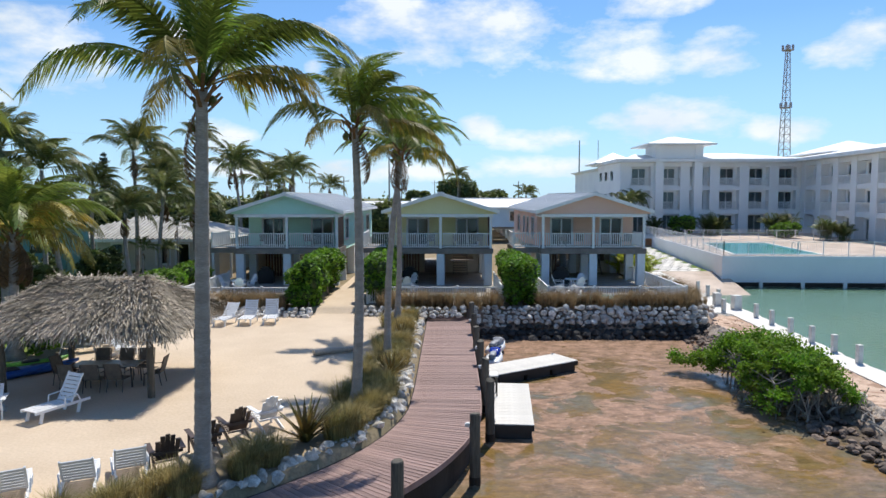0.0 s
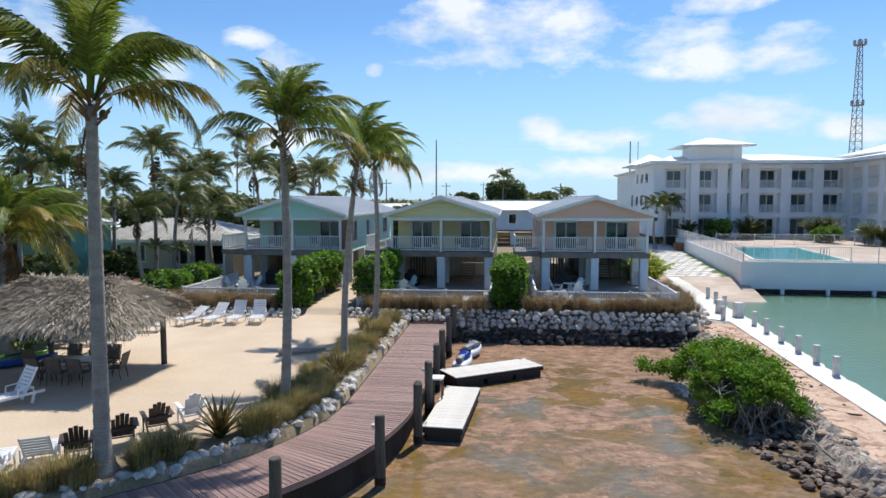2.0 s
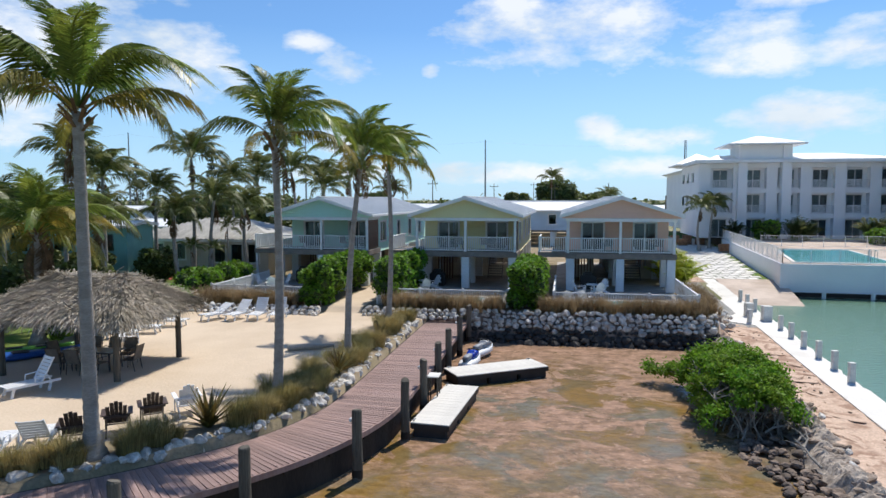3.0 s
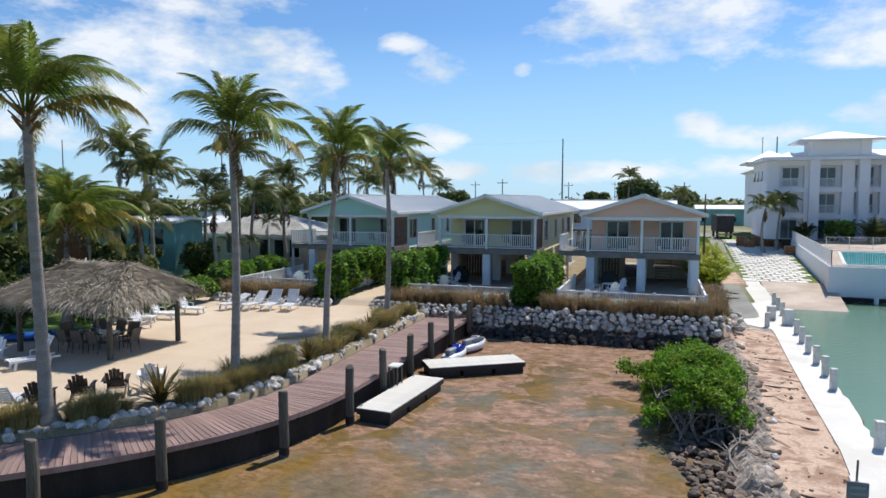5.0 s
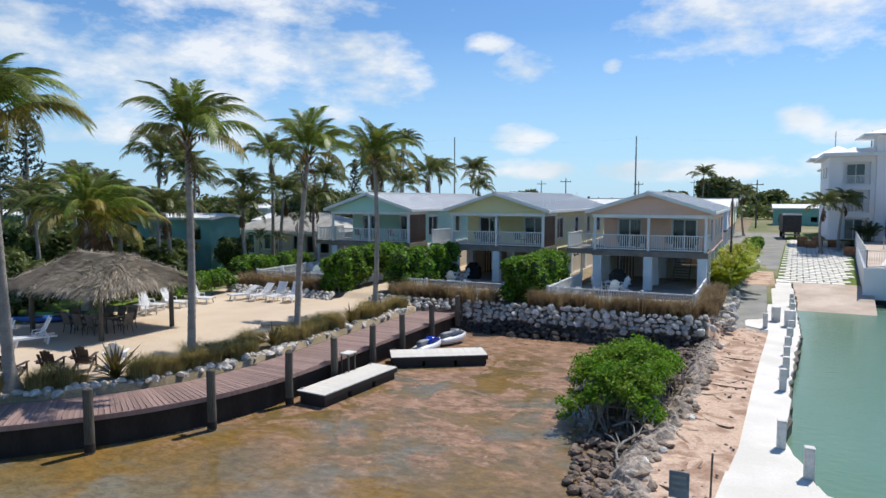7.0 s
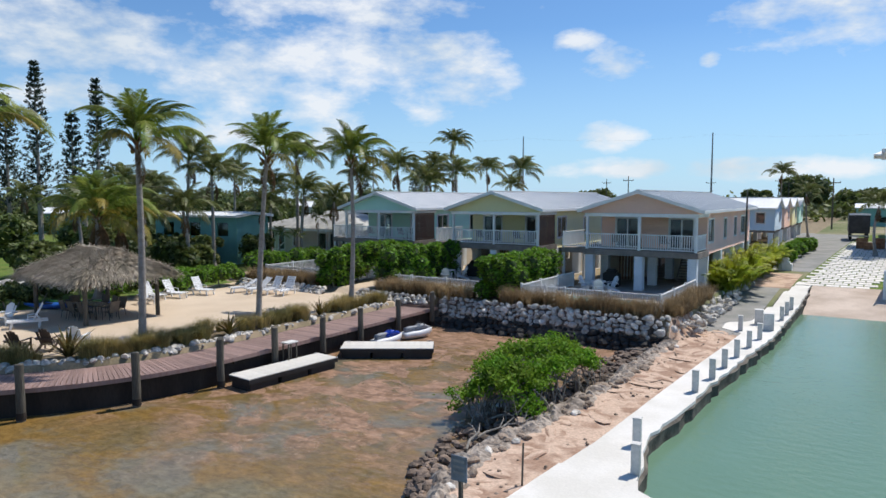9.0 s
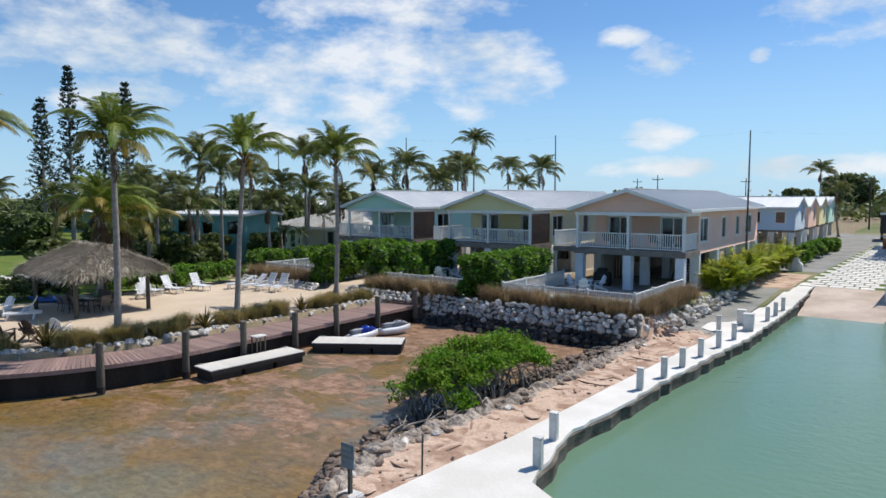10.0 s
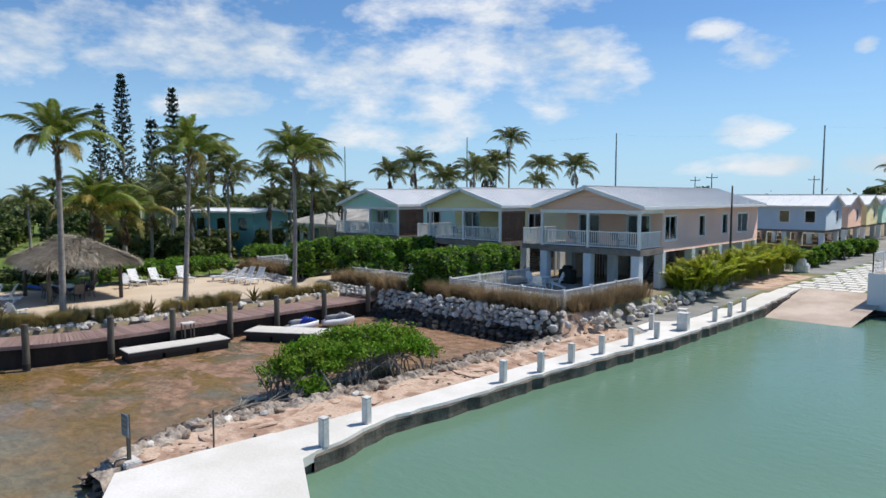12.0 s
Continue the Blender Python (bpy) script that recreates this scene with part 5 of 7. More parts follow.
FARPALMS = [
    (-24.5, 39.6, 9.2, 1.15), (-22.5, 31.5, 6.2, 1.1), (-20.5, 34.2, 6.4, 1.1), (-29.5, 36.5, 7.0, 1.1), (-26.8, 38.8, 10.5, 1.2), (-38.0, 40.0, 8.6, 1.1), (-35.5, 51.0, 9.4, 1.1), (-43.0, 46.0, 8.4, 1.1), (-27.0, 62.0, 9.6, 1.2),
    (-22.8, 47.6, 10.9, 1.2), (-20.2, 45.6, 7.6, 1.05), (-18.2, 48.2, 7.0, 1.0), (-25.5, 47.0, 8.2, 1.05), (-17.0, 60.0, 8.6, 1.1), (-18.5, 58.0, 10.2, 1.15), (-15.0, 63.0, 9.8, 1.05), (-13.5, 72.0, 8.6, 0.8), (-20.0, 41.5, 6.6, 0.9),
    (-37.2, 97.8, 16.3, 1.44), (-44.5, 102.7, 13.0, 1.6), (-24.6, 98.6, 11.4, 1.50), (-31.0, 98.0, 11.8, 1.38), (-41.5, 96.0, 10.8, 1.50),
    (-45.0, 40.0, 7.5, 1.0), (-52.0, 46.0, 8.0, 1.0), (-58.0, 40.0, 7.4, 1.0), (-33.0, 33.0, 6.2, 0.95), (-66.0, 62.0, 9.0, 1.1),
    (2.0, 190.0, 13.5, 1.6), (14.0, 118.0, 8.0, 1.0), (22.6, 86.0, 6.6, 1.0), (24.5, 89.5, 7.0, 0.9),
    (-50.0, 30.0, 6.5, 1.0), (-38.0, 36.0, 7.0, 1.0), (-70.0, 38.0, 8.0, 1.1),
]
for i, (x, y, z, s) in enumerate(FARPALMS):
    g = 2.6 if x > 25 and y < 91 else 1.3
    palm((x, y, g), (x + 0.5 * math.sin(i * 2.1), y, z), "distant coconut palm with dusty fronds" if y < 150 else "far coconut palm on the skyline", 19, near=False, size=s, dead=2, seed=100 + i, wind=0.4, r0=0.17, bow=(0.3 * math.sin(i), 0), group="distant palms")
for i, (x, y, z, s) in enumerate(((-20.2, 43.0, 4.2, 0.4), (-18.7, 43.4, 4.1, 0.38), (-19.5, 47.0, 5.5, 0.5))):
    palm((x, y, 1.3), (x, y, z), "small slender palm on the lawn", 12, near=False, size=s, dead=1, seed=140 + i, r0=0.07, group="small lawn palms")


# ---- Norfolk pines ----
def pine(x, y, h, seed):
    rng = np.random.default_rng(seed)
    p = thing("norfolk_pine", "tall dark tiered pine far beyond the beach", "pine tree", (x, y, 1.2), group="tall pines")
    bm = bmesh.new()
    tube(bm, [(0, 0, 0), (0, 0, h * 0.5), (0, 0, h)], [0.35, 0.2, 0.03], 7)
    part("trunk", bm, TRUNK, p)
    br, v = bmesh.new(), []
    z = h * 0.22
    while z < h - 0.3:
        t = (z / h - 0.22) / 0.78
        r = 2.5 * (1 - t) ** 0.75 * rng.uniform(0.7, 1.1) + 0.3
        a0 = rng.uniform(0, 6.28)
        for k in range(5):
            a = a0 + k * 1.2566 + z + rng.uniform(-0.15, 0.15)
            rr = r * rng.uniform(0.75, 1.1)
            tip = Vector((rr * math.cos(a), rr * math.sin(a), z + rr * 0.5))
            bar(br, (0, 0, z), tip, 0.05)
            m = 26
            s = rng.uniform(0.25, 1.0, m)
            c = np.stack([tip.x * s, tip.y * s, z + rr * 0.5 * s + 0.08], 1) + rng.normal(size=(m, 3)) * (0.12, 0.12, 0.14)
            v.append(leaf_cloud(rng, c, 0.2, 0.2, 2.4))
        z += 0.62 + 0.3 * rng.uniform()
    part("branches", br, TWIG, p)["kind"] = "stuff"
    quads("needle_sprays", np.concatenate(v), NEEDLE, p)


for i, (x, y, h) in enumerate(((-71.0, 48.0, 24.0), (-77.3, 47.0, 20.5), (-68.0, 51.0, 18.0), (-66.3, 53.5, 22.0), (-100, 150, 16), (-68, 130, 15))):
    pine(x, y, h, 200 + i)


# ---- broadleaf bushes, hedges, trees ----
def bush(name, label, loc, half, leaves, leaf, material, seed, category="hedge", group="", lumps=18, core=True, low=0.0):
    """A clipped or wild bush: a lumpy core coloured dark for the shade inside, and a skin of separate leaves with gaps.
    """
    rng = np.random.default_rng(seed)
    p = thing(name, label, category, loc, group=group)
    hx, hy, hz = half
    big = max(half)
    lc, lr = [], []
    for k in range(lumps):
        u = rng.uniform(-1, 1, 3)
        r = min(hx, hy, hz) * rng.uniform(0.42, 0.7)
        c = np.array([u[0] * max(0, hx - r), u[1] * max(0, hy - r), hz + u[2] * max(0, hz - r) * 0.95])
        if u[2] < 0.2 and rng.uniform() < 0.5:
            c[2] = 2 * hz - r * rng.uniform(0.9, 1.4)
        lc.append(c)
        lr.append(r)
    lc, lr = np.array(lc), np.array(lr)
    # the core lumps are added so the leaf gaps show painted shade
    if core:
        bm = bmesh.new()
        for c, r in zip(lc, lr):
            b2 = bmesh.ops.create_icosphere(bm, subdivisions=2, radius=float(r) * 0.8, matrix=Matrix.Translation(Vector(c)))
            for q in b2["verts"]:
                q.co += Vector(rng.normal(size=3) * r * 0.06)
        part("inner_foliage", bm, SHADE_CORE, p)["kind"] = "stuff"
    j = rng.choice(lumps, leaves, p=lr ** 2 / (lr ** 2).sum())
    d = rng.normal(size=(leaves, 3))
    d[:, 2] += 0.35
    d /= np.linalg.norm(d, axis=1)[:, None]
    rad = lr[j][:, None] * (0.82 + 0.3 * rng.uniform(size=(leaves, 1)) ** 1.5)
    c = lc[j] + d * rad
    c = c[c[:, 2] > low]
    quads("leaves", leaf_cloud(rng, c, leaf), material, p)
    for k in range(4):
        bm = bmesh.new()
        a = Vector((rng.uniform(-0.6, 0.6) * hx, rng.uniform(-0.6, 0.6) * hy, -0.05))
        b = a + Vector((rng.uniform(-0.3, 0.3), rng.uniform(-0.3, 0.3), hz))
        tube(bm, [a, (a + b) / 2, b], [0.05, 0.04, 0.02], 6)
        part("stem", bm, TWIG, p)
    return p


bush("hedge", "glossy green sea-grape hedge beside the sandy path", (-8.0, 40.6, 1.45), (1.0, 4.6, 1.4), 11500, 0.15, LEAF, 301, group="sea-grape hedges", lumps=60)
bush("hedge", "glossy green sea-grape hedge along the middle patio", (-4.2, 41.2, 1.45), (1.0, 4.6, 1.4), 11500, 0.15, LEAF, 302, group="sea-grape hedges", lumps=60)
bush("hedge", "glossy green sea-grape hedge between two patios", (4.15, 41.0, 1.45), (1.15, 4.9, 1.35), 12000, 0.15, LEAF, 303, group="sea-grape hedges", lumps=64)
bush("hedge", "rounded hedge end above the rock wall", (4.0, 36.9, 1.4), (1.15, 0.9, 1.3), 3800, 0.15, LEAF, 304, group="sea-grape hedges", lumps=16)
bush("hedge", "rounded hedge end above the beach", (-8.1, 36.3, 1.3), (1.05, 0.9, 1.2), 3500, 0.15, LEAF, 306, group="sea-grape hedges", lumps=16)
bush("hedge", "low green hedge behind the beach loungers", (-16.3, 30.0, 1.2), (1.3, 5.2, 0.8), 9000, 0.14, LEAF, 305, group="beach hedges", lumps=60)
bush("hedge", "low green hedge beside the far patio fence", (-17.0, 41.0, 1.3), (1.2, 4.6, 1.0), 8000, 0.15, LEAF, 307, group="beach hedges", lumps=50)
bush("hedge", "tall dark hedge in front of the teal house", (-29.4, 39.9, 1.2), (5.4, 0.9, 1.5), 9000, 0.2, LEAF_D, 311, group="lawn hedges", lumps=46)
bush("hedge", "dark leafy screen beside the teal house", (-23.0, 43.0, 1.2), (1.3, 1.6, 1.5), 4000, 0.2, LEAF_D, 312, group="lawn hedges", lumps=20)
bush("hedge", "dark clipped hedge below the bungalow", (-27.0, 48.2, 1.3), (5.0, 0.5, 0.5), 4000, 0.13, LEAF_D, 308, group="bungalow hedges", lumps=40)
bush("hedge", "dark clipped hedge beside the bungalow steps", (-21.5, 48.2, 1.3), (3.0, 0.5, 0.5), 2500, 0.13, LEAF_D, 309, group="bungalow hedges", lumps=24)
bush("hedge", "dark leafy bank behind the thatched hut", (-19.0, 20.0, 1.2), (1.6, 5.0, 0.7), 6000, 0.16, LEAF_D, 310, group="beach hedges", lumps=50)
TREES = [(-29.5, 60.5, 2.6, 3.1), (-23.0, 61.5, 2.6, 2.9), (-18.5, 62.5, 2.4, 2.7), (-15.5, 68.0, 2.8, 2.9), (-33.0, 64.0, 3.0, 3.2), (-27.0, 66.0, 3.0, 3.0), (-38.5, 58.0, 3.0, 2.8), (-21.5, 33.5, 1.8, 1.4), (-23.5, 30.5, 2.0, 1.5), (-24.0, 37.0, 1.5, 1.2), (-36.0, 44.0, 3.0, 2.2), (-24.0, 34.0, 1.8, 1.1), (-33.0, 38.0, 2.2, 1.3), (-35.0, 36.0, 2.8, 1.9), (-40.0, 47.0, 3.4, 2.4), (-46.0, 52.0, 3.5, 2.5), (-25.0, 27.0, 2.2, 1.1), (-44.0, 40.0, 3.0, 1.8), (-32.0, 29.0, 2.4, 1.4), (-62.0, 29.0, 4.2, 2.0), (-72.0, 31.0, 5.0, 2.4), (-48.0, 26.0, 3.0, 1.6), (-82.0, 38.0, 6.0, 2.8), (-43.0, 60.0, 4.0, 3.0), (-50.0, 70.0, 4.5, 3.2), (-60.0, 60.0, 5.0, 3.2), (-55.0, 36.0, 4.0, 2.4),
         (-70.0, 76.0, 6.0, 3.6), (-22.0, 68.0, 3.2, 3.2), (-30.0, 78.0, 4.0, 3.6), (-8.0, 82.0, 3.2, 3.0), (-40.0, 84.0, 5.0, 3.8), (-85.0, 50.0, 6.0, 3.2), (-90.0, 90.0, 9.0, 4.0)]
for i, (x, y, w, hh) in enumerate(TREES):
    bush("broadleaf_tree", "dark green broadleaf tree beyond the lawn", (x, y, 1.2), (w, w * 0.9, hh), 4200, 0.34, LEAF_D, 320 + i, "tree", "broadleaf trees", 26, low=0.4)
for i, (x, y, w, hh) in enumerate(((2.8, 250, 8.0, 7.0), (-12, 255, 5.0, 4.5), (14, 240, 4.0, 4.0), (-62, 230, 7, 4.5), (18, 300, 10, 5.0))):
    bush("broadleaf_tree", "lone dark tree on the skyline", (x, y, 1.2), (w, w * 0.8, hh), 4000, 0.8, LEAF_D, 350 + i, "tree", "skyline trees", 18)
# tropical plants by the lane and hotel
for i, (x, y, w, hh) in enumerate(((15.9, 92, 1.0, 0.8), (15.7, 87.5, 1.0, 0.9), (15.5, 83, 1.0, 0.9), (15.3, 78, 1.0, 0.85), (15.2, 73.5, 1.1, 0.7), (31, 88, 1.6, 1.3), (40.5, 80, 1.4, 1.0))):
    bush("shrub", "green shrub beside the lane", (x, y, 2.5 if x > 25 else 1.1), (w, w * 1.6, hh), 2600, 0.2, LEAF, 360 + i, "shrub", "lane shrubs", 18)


def areca(x, y, h, seed, z=1.2, m=LEAF_A, label="yellow-green areca palm clump beside the pink cottage"):
    rng = np.random.default_rng(seed)
    p = thing("areca_palm", label, "palm shrub", (x, y, z), group="areca palms")
    v = []
    bm = bmesh.new()
    for k in range(44):
        a = rng.uniform(0, 6.28)
        lean = rng.uniform(0.15, 0.95)
        L = h * rng.uniform(0.75, 1.1)
        b0 = np.array([rng.normal() * 0.3, rng.normal() * 0.4, 0])
        prev = None
        pts = []
        for s in np.linspace(0, 1, 8):
            r = L * 0.75 * lean * s ** 1.6
            pts.append(b0 + np.array([r * math.cos(a), r * math.sin(a), L * (s - 0.42 * lean * s ** 2.6)]))
        tube(bm, [tuple(q) for q in pts], [0.02] * 7 + [0.006], 5)
        for i in range(26):
            t = 0.3 + 0.7 * i / 26
            q = pts[0] * 0
            f = t * 7
            q = pts[int(f)] + (pts[min(7, int(f) + 1)] - pts[int(f)]) * (f - int(f))
            for side in (-1, 1):
                d = np.array([math.cos(a) * 0.6 - side * math.sin(a), math.sin(a) * 0.6 + side * math.cos(a), -0.15 + rng.uniform(-0.3, 0.3)])
                d /= np.linalg.norm(d)
                w = np.array([math.cos(a), math.sin(a), 0.2]) * 0.05
                e = q + d * 0.42
                v += [q - w * 0.6, q + w * 0.6, e * 0.5 + q * 0.5 + w, e]
    part("stem_clump", bm, m, p)["kind"] = "stuff"
    quads("foliage", np.array(v), m, p)


for i, (x, y, h) in enumerate(((14.2, 49.4, 2.0), (14.5, 51.2, 2.5), (14.6, 53.2, 2.4), (14.5, 55.4, 2.8), (14.6, 57.6, 2.6), (14.7, 60.0, 2.9), (14.8, 62.4, 2.7), (14.9, 65.0, 3.0), (13.9, 52.4, 2.3), (15.0, 68.0, 2.4))):
    areca(x, y, h, 400 + i)


for i, (x, y, h) in enumerate(((33.6, 86.5, 3.3), (35.0, 87.0, 3.0), (41.6, 85.5, 3.2), (43.0, 86.0, 3.4), (43.2, 76.0, 2.8), (44.2, 74.5, 2.6), (27.4, 88.6, 2.6))):
    areca(x, y, h, 420 + i, 2.62, FROND_FAR, "green palm clump in front of the hotel")


# ---- mangrove on the spit ----
def mangrove():
    rng = np.random.default_rng(500)
    p = thing("mangrove_bush", "green mangrove bush with tangled grey prop roots at the rocky shore", "mangrove", (12.3, 24.8, 0.0))
    bm = bmesh.new()
    tips = []
    for k in range(64):
        x, y = rng.uniform(-1.2, 1.3), rng.uniform(-3.1, 3.1)
        top = Vector((x * 0.9 + rng.uniform(-0.3, 0.3), y * 0.9, rng.uniform(0.7, 1.3)))
        foot = Vector((x + rng.uniform(-0.8, 0.8), y + rng.uniform(-0.8, 0.8), -0.3 if x < 0.0 else 0.05))
        mid = (top + foot) / 2 + Vector((rng.uniform(-0.1, 0.1), rng.uniform(-0.1, 0.1), 0.28))
        tube(bm, [foot, (foot + mid) / 2 + Vector((0, 0, 0.14)), mid, top], [0.026, 0.025, 0.022, 0.018], 5)
        tips.append(top)
    for k in range(46):                                  # bare limbs on the landward side and at the near end
        y = rng.uniform(-3.5, 2.8)
        x = rng.uniform(0.7, 1.7) if k % 3 else rng.uniform(-0.6, 1.3)
        if k % 3 == 0:
            y = rng.uniform(-3.7, -2.6)
        a = Vector((x, y, rng.uniform(0.05, 0.4)))
        b = a + Vector((rng.uniform(-0.7, 0.35), rng.uniform(-0.6, 0.6), rng.uniform(0.6, 1.3)))
        m = (a + b) / 2 + Vector((rng.uniform(-0.2, 0.2), rng.uniform(-0.2, 0.2), rng.uniform(-0.1, 0.15)))
        tube(bm, [a, m, b], [0.03, 0.022, 0.012], 5)
        e = m + Vector((rng.uniform(-0.5, 0.4), rng.uniform(-0.5, 0.5), rng.uniform(0.2, 0.6)))
        tube(bm, [m, (m + e) / 2 + Vector((0, 0, 0.06)), e], [0.016, 0.012, 0.006], 5)
    part("root_tangle", bm, TWIG, p)["kind"] = "stuff"
    bm = bmesh.new()
    clumps = []
    for k in range(270):
        a = tips[int(rng.integers(len(tips)))]
        b = Vector((rng.uniform(-1.6, 1.35), rng.uniform(-3.3, 3.3), 0))
        dome = max(0.0, 1 - (b.x / 1.75) ** 2 - (b.y / 3.6) ** 2)
        b.z = 0.9 + 1.3 * dome ** 0.45 * rng.uniform(0.55, 1.0) + rng.uniform(-0.12, 0.16)
        if b.x < -0.7 and rng.uniform() < 0.55:
            b.z *= rng.uniform(0.4, 0.75)
        tube(bm, [a, (a + b) / 2 + Vector((rng.uniform(-.15, .15), rng.uniform(-.15, .15), 0.05)), b], [0.022, 0.016, 0.008], 5)
        clumps.append(b)
    for k in range(22):                                  # a low bough reaching out over the cove
        t = rng.uniform(0, 1)
        b = Vector((-1.0 - 1.55 * t + rng.normal() * 0.12, 2.9 + 0.5 * t + rng.normal() * 0.25, 0.85 - 0.3 * t + rng.normal() * 0.14))
        tube(bm, [(-0.9, 2.6, 0.6), (b + Vector((-0.9, 2.6, 0.6))) / 2 + Vector((0, 0, 0.1)), b], [0.022, 0.016, 0.008], 5)
        clumps.append(b)
    part("branch_tangle", bm, TWIG, p)["kind"] = "stuff"
    cl = np.array([tuple(b) for b in clumps])
    n = 25000
    j = rng.integers(len(cl), size=n)
    c = cl[j] + rng.normal(size=(n, 3)) * (0.15, 0.17, 0.10)
    quads("leaves", leaf_cloud(rng, c, 0.072, 0.35, 2.0), LEAF_M, p)


mangrove()


# ---- grasses ----
def blades(name, label, roots, h, material, seed, per=70, w=0.012, fan=0.14):
    """Tufts of thin arching blades, each of two segments."""
    rng = np.random.default_rng(seed)
    roots = np.asarray(roots)
    n = len(roots) * per
    r = np.repeat(roots, per, axis=0)
    sc = np.repeat(rng.uniform(0.55, 1.3, len(roots)), per)
    a = rng.uniform(0, 2 * np.pi, n)
    lean = rng.uniform(0.08, 0.75, n)
    hh = h * sc * rng.uniform(0.6, 1.1, n)
    d = np.stack([np.cos(a), np.sin(a), np.zeros(n)], 1)
    base = r + d * (fan * rng.uniform(0, 1, n) ** 0.7 * sc)[:, None]
    mid = base + d * (hh * lean * 0.35)[:, None] + np.array([0, 0, 1]) * (hh * 0.62)[:, None]
    tip = base + d * (hh * lean * 1.05)[:, None] + np.array([0, 0, 1]) * (hh * (1.0 - 0.35 * lean))[:, None]
    s = np.stack([-np.sin(a), np.cos(a), np.zeros(n)], 1) * w * 0.5
    v = np.concatenate([np.stack([base - s, base + s, mid + s * 0.8, mid - s * 0.8], 1), np.stack([mid - s * 0.8, mid + s * 0.8, tip + s * 0.15, tip - s * 0.15], 1)], 1).reshape(-1, 3)
    ob = quads(name, v, material)
    return tagged(ob, label, "grass", kind="stuff")


rng = np.random.default_rng(600)
roots = []
N_WAY = len(WAY_A)
for k in range(270):
    i = int(rng.integers(8, N_WAY - 70))
    s = 1.7 + (1.35 if WAY_A[i][1] > 18.5 else 0.4) * rng.uniform()
    q = beside(i, s)
    if any(math.hypot(q[0] - bx, q[1] - by) < 0.75 for bx, by in ((-3.75, 16.7), (-2.1, 23.0), (-2.2, 29.0))):
        continue
    if q[1] > 34.3 or rng.uniform() > (0.85 if WAY_A[i][1] > 17 else 0.5):
        continue
    roots.append((q[0], q[1], 1.2))
blades("bed_grass", "green-brown clumping grass in the planting bed", roots, 0.7, BLADE, 601, per=360, w=0.014, fan=0.26)
roots = []
for x0, x1, y0, y1 in ((-15.6, -8.9, 35.5, 36.8), (-3.9, 2.9, 35.7, 37.0), (4.9, 13.6, 35.9, 37.0), (13.6, 14.5, 37.0, 44.5)):
    for k in range(int((x1 - x0) * (y1 - y0) * 20)):
        roots.append((rng.uniform(x0, x1), rng.uniform(y0, y1), float(height(np.array([0.5 * (x0 + x1)]), np.array([36.6]))[0]) - 0.02))
blades("sea_oat_bank", "dry brown sea oats along the top of the rock wall", roots, 0.95, BLADE_B, 602, per=60, w=0.014)


def bromeliad(x, y, s, seed):
    rng = np.random.default_rng(seed)
    p = thing("bromeliad", "spiky bronze and green bromeliad in the planting bed", "plant", (x, y, 1.2), group="bromeliads")
    for k in range(30):
        bm = bmesh.new()
        a, lean = k * 2.4, 0.25 + 0.85 * (k / 30) + rng.uniform(-0.1, 0.1)
        L = s * rng.uniform(0.75, 1.1)
        rows = []
        for t in (0, 0.35, 0.7, 1.0):
            r = L * lean * t ** 1.3
            z = L * (t * (1.1 - 0.5 * lean) - 0.1 * lean * t * t)
            w = s * 0.06 * (1 - t) ** 0.6 + 0.003
            c = Vector((r * math.cos(a), r * math.sin(a), z))
            e = Vector((-math.sin(a), math.cos(a), 0)) * w
            rows.append([bm.verts.new(c - e), bm.verts.new(c - Vector((0, 0, w * 0.35))), bm.verts.new(c + e)])
        for r0, r1 in zip(rows, rows[1:]):
            bm.faces.new((r0[0], r0[1], r1[1], r1[0]))
            bm.faces.new((r0[1], r0[2], r1[2], r1[1]))
        part("leaf", bm, BROM, p)


for i, (x, y, s) in enumerate(((-3.75, 16.7, 1.45), (-2.1, 23.0, 1.05), (-2.2, 29.0, 1.0), (-2.5, 24.2, 0.7), (-5.9, 14.6 - 0.9, 0.5), (-1.9, 21.2, 0.5))):
    bromeliad(x, y, s, 700 + i)

# ---- far belt of trees along the skyline ----
rng = np.random.default_rng(800)
v = []
for k in range(900):
    x = rng.uniform(-420, 160)
    y = rng.uniform(190, 330) - max(0, -x - 60) * 0.55
    w, hh = rng.uniform(2.5, 6), rng.uniform(2.0, 4.6)
    c = rng.normal(size=(60, 3)) * (w * 0.5, w * 0.5, hh * 0.33) + (x, y, 1.2 + hh * 0.75)
    c[:, 2] = np.maximum(c[:, 2], 1.3)
    v.append(leaf_cloud(rng, c, 1.3, 0.3, 1.3))
tagged(quads("tree_belt", np.concatenate(v), LEAF_D), "low dark belt of trees along the skyline", "trees", kind="stuff")
v = []
for k in range(500):
    x, y = rng.uniform(-120, -26), rng.uniform(56, 130)
    if -52 < x < -20 and y < 70:
        continue
    w, hh = rng.uniform(1.5, 3.5), rng.uniform(1.4, 3.2)
    c = rng.normal(size=(70, 3)) * (w * 0.5, w * 0.5, hh * 0.35) + (x, y, 1.2 + hh * 0.7)
    c[:, 2] = np.maximum(c[:, 2], 1.3)
    v.append(leaf_cloud(rng, c, 0.55, 0.3, 1.4))
tagged(quads("scrub_belt", np.concatenate(v), LEAF_D), "dense dark scrub between the far houses", "trees", kind="stuff")

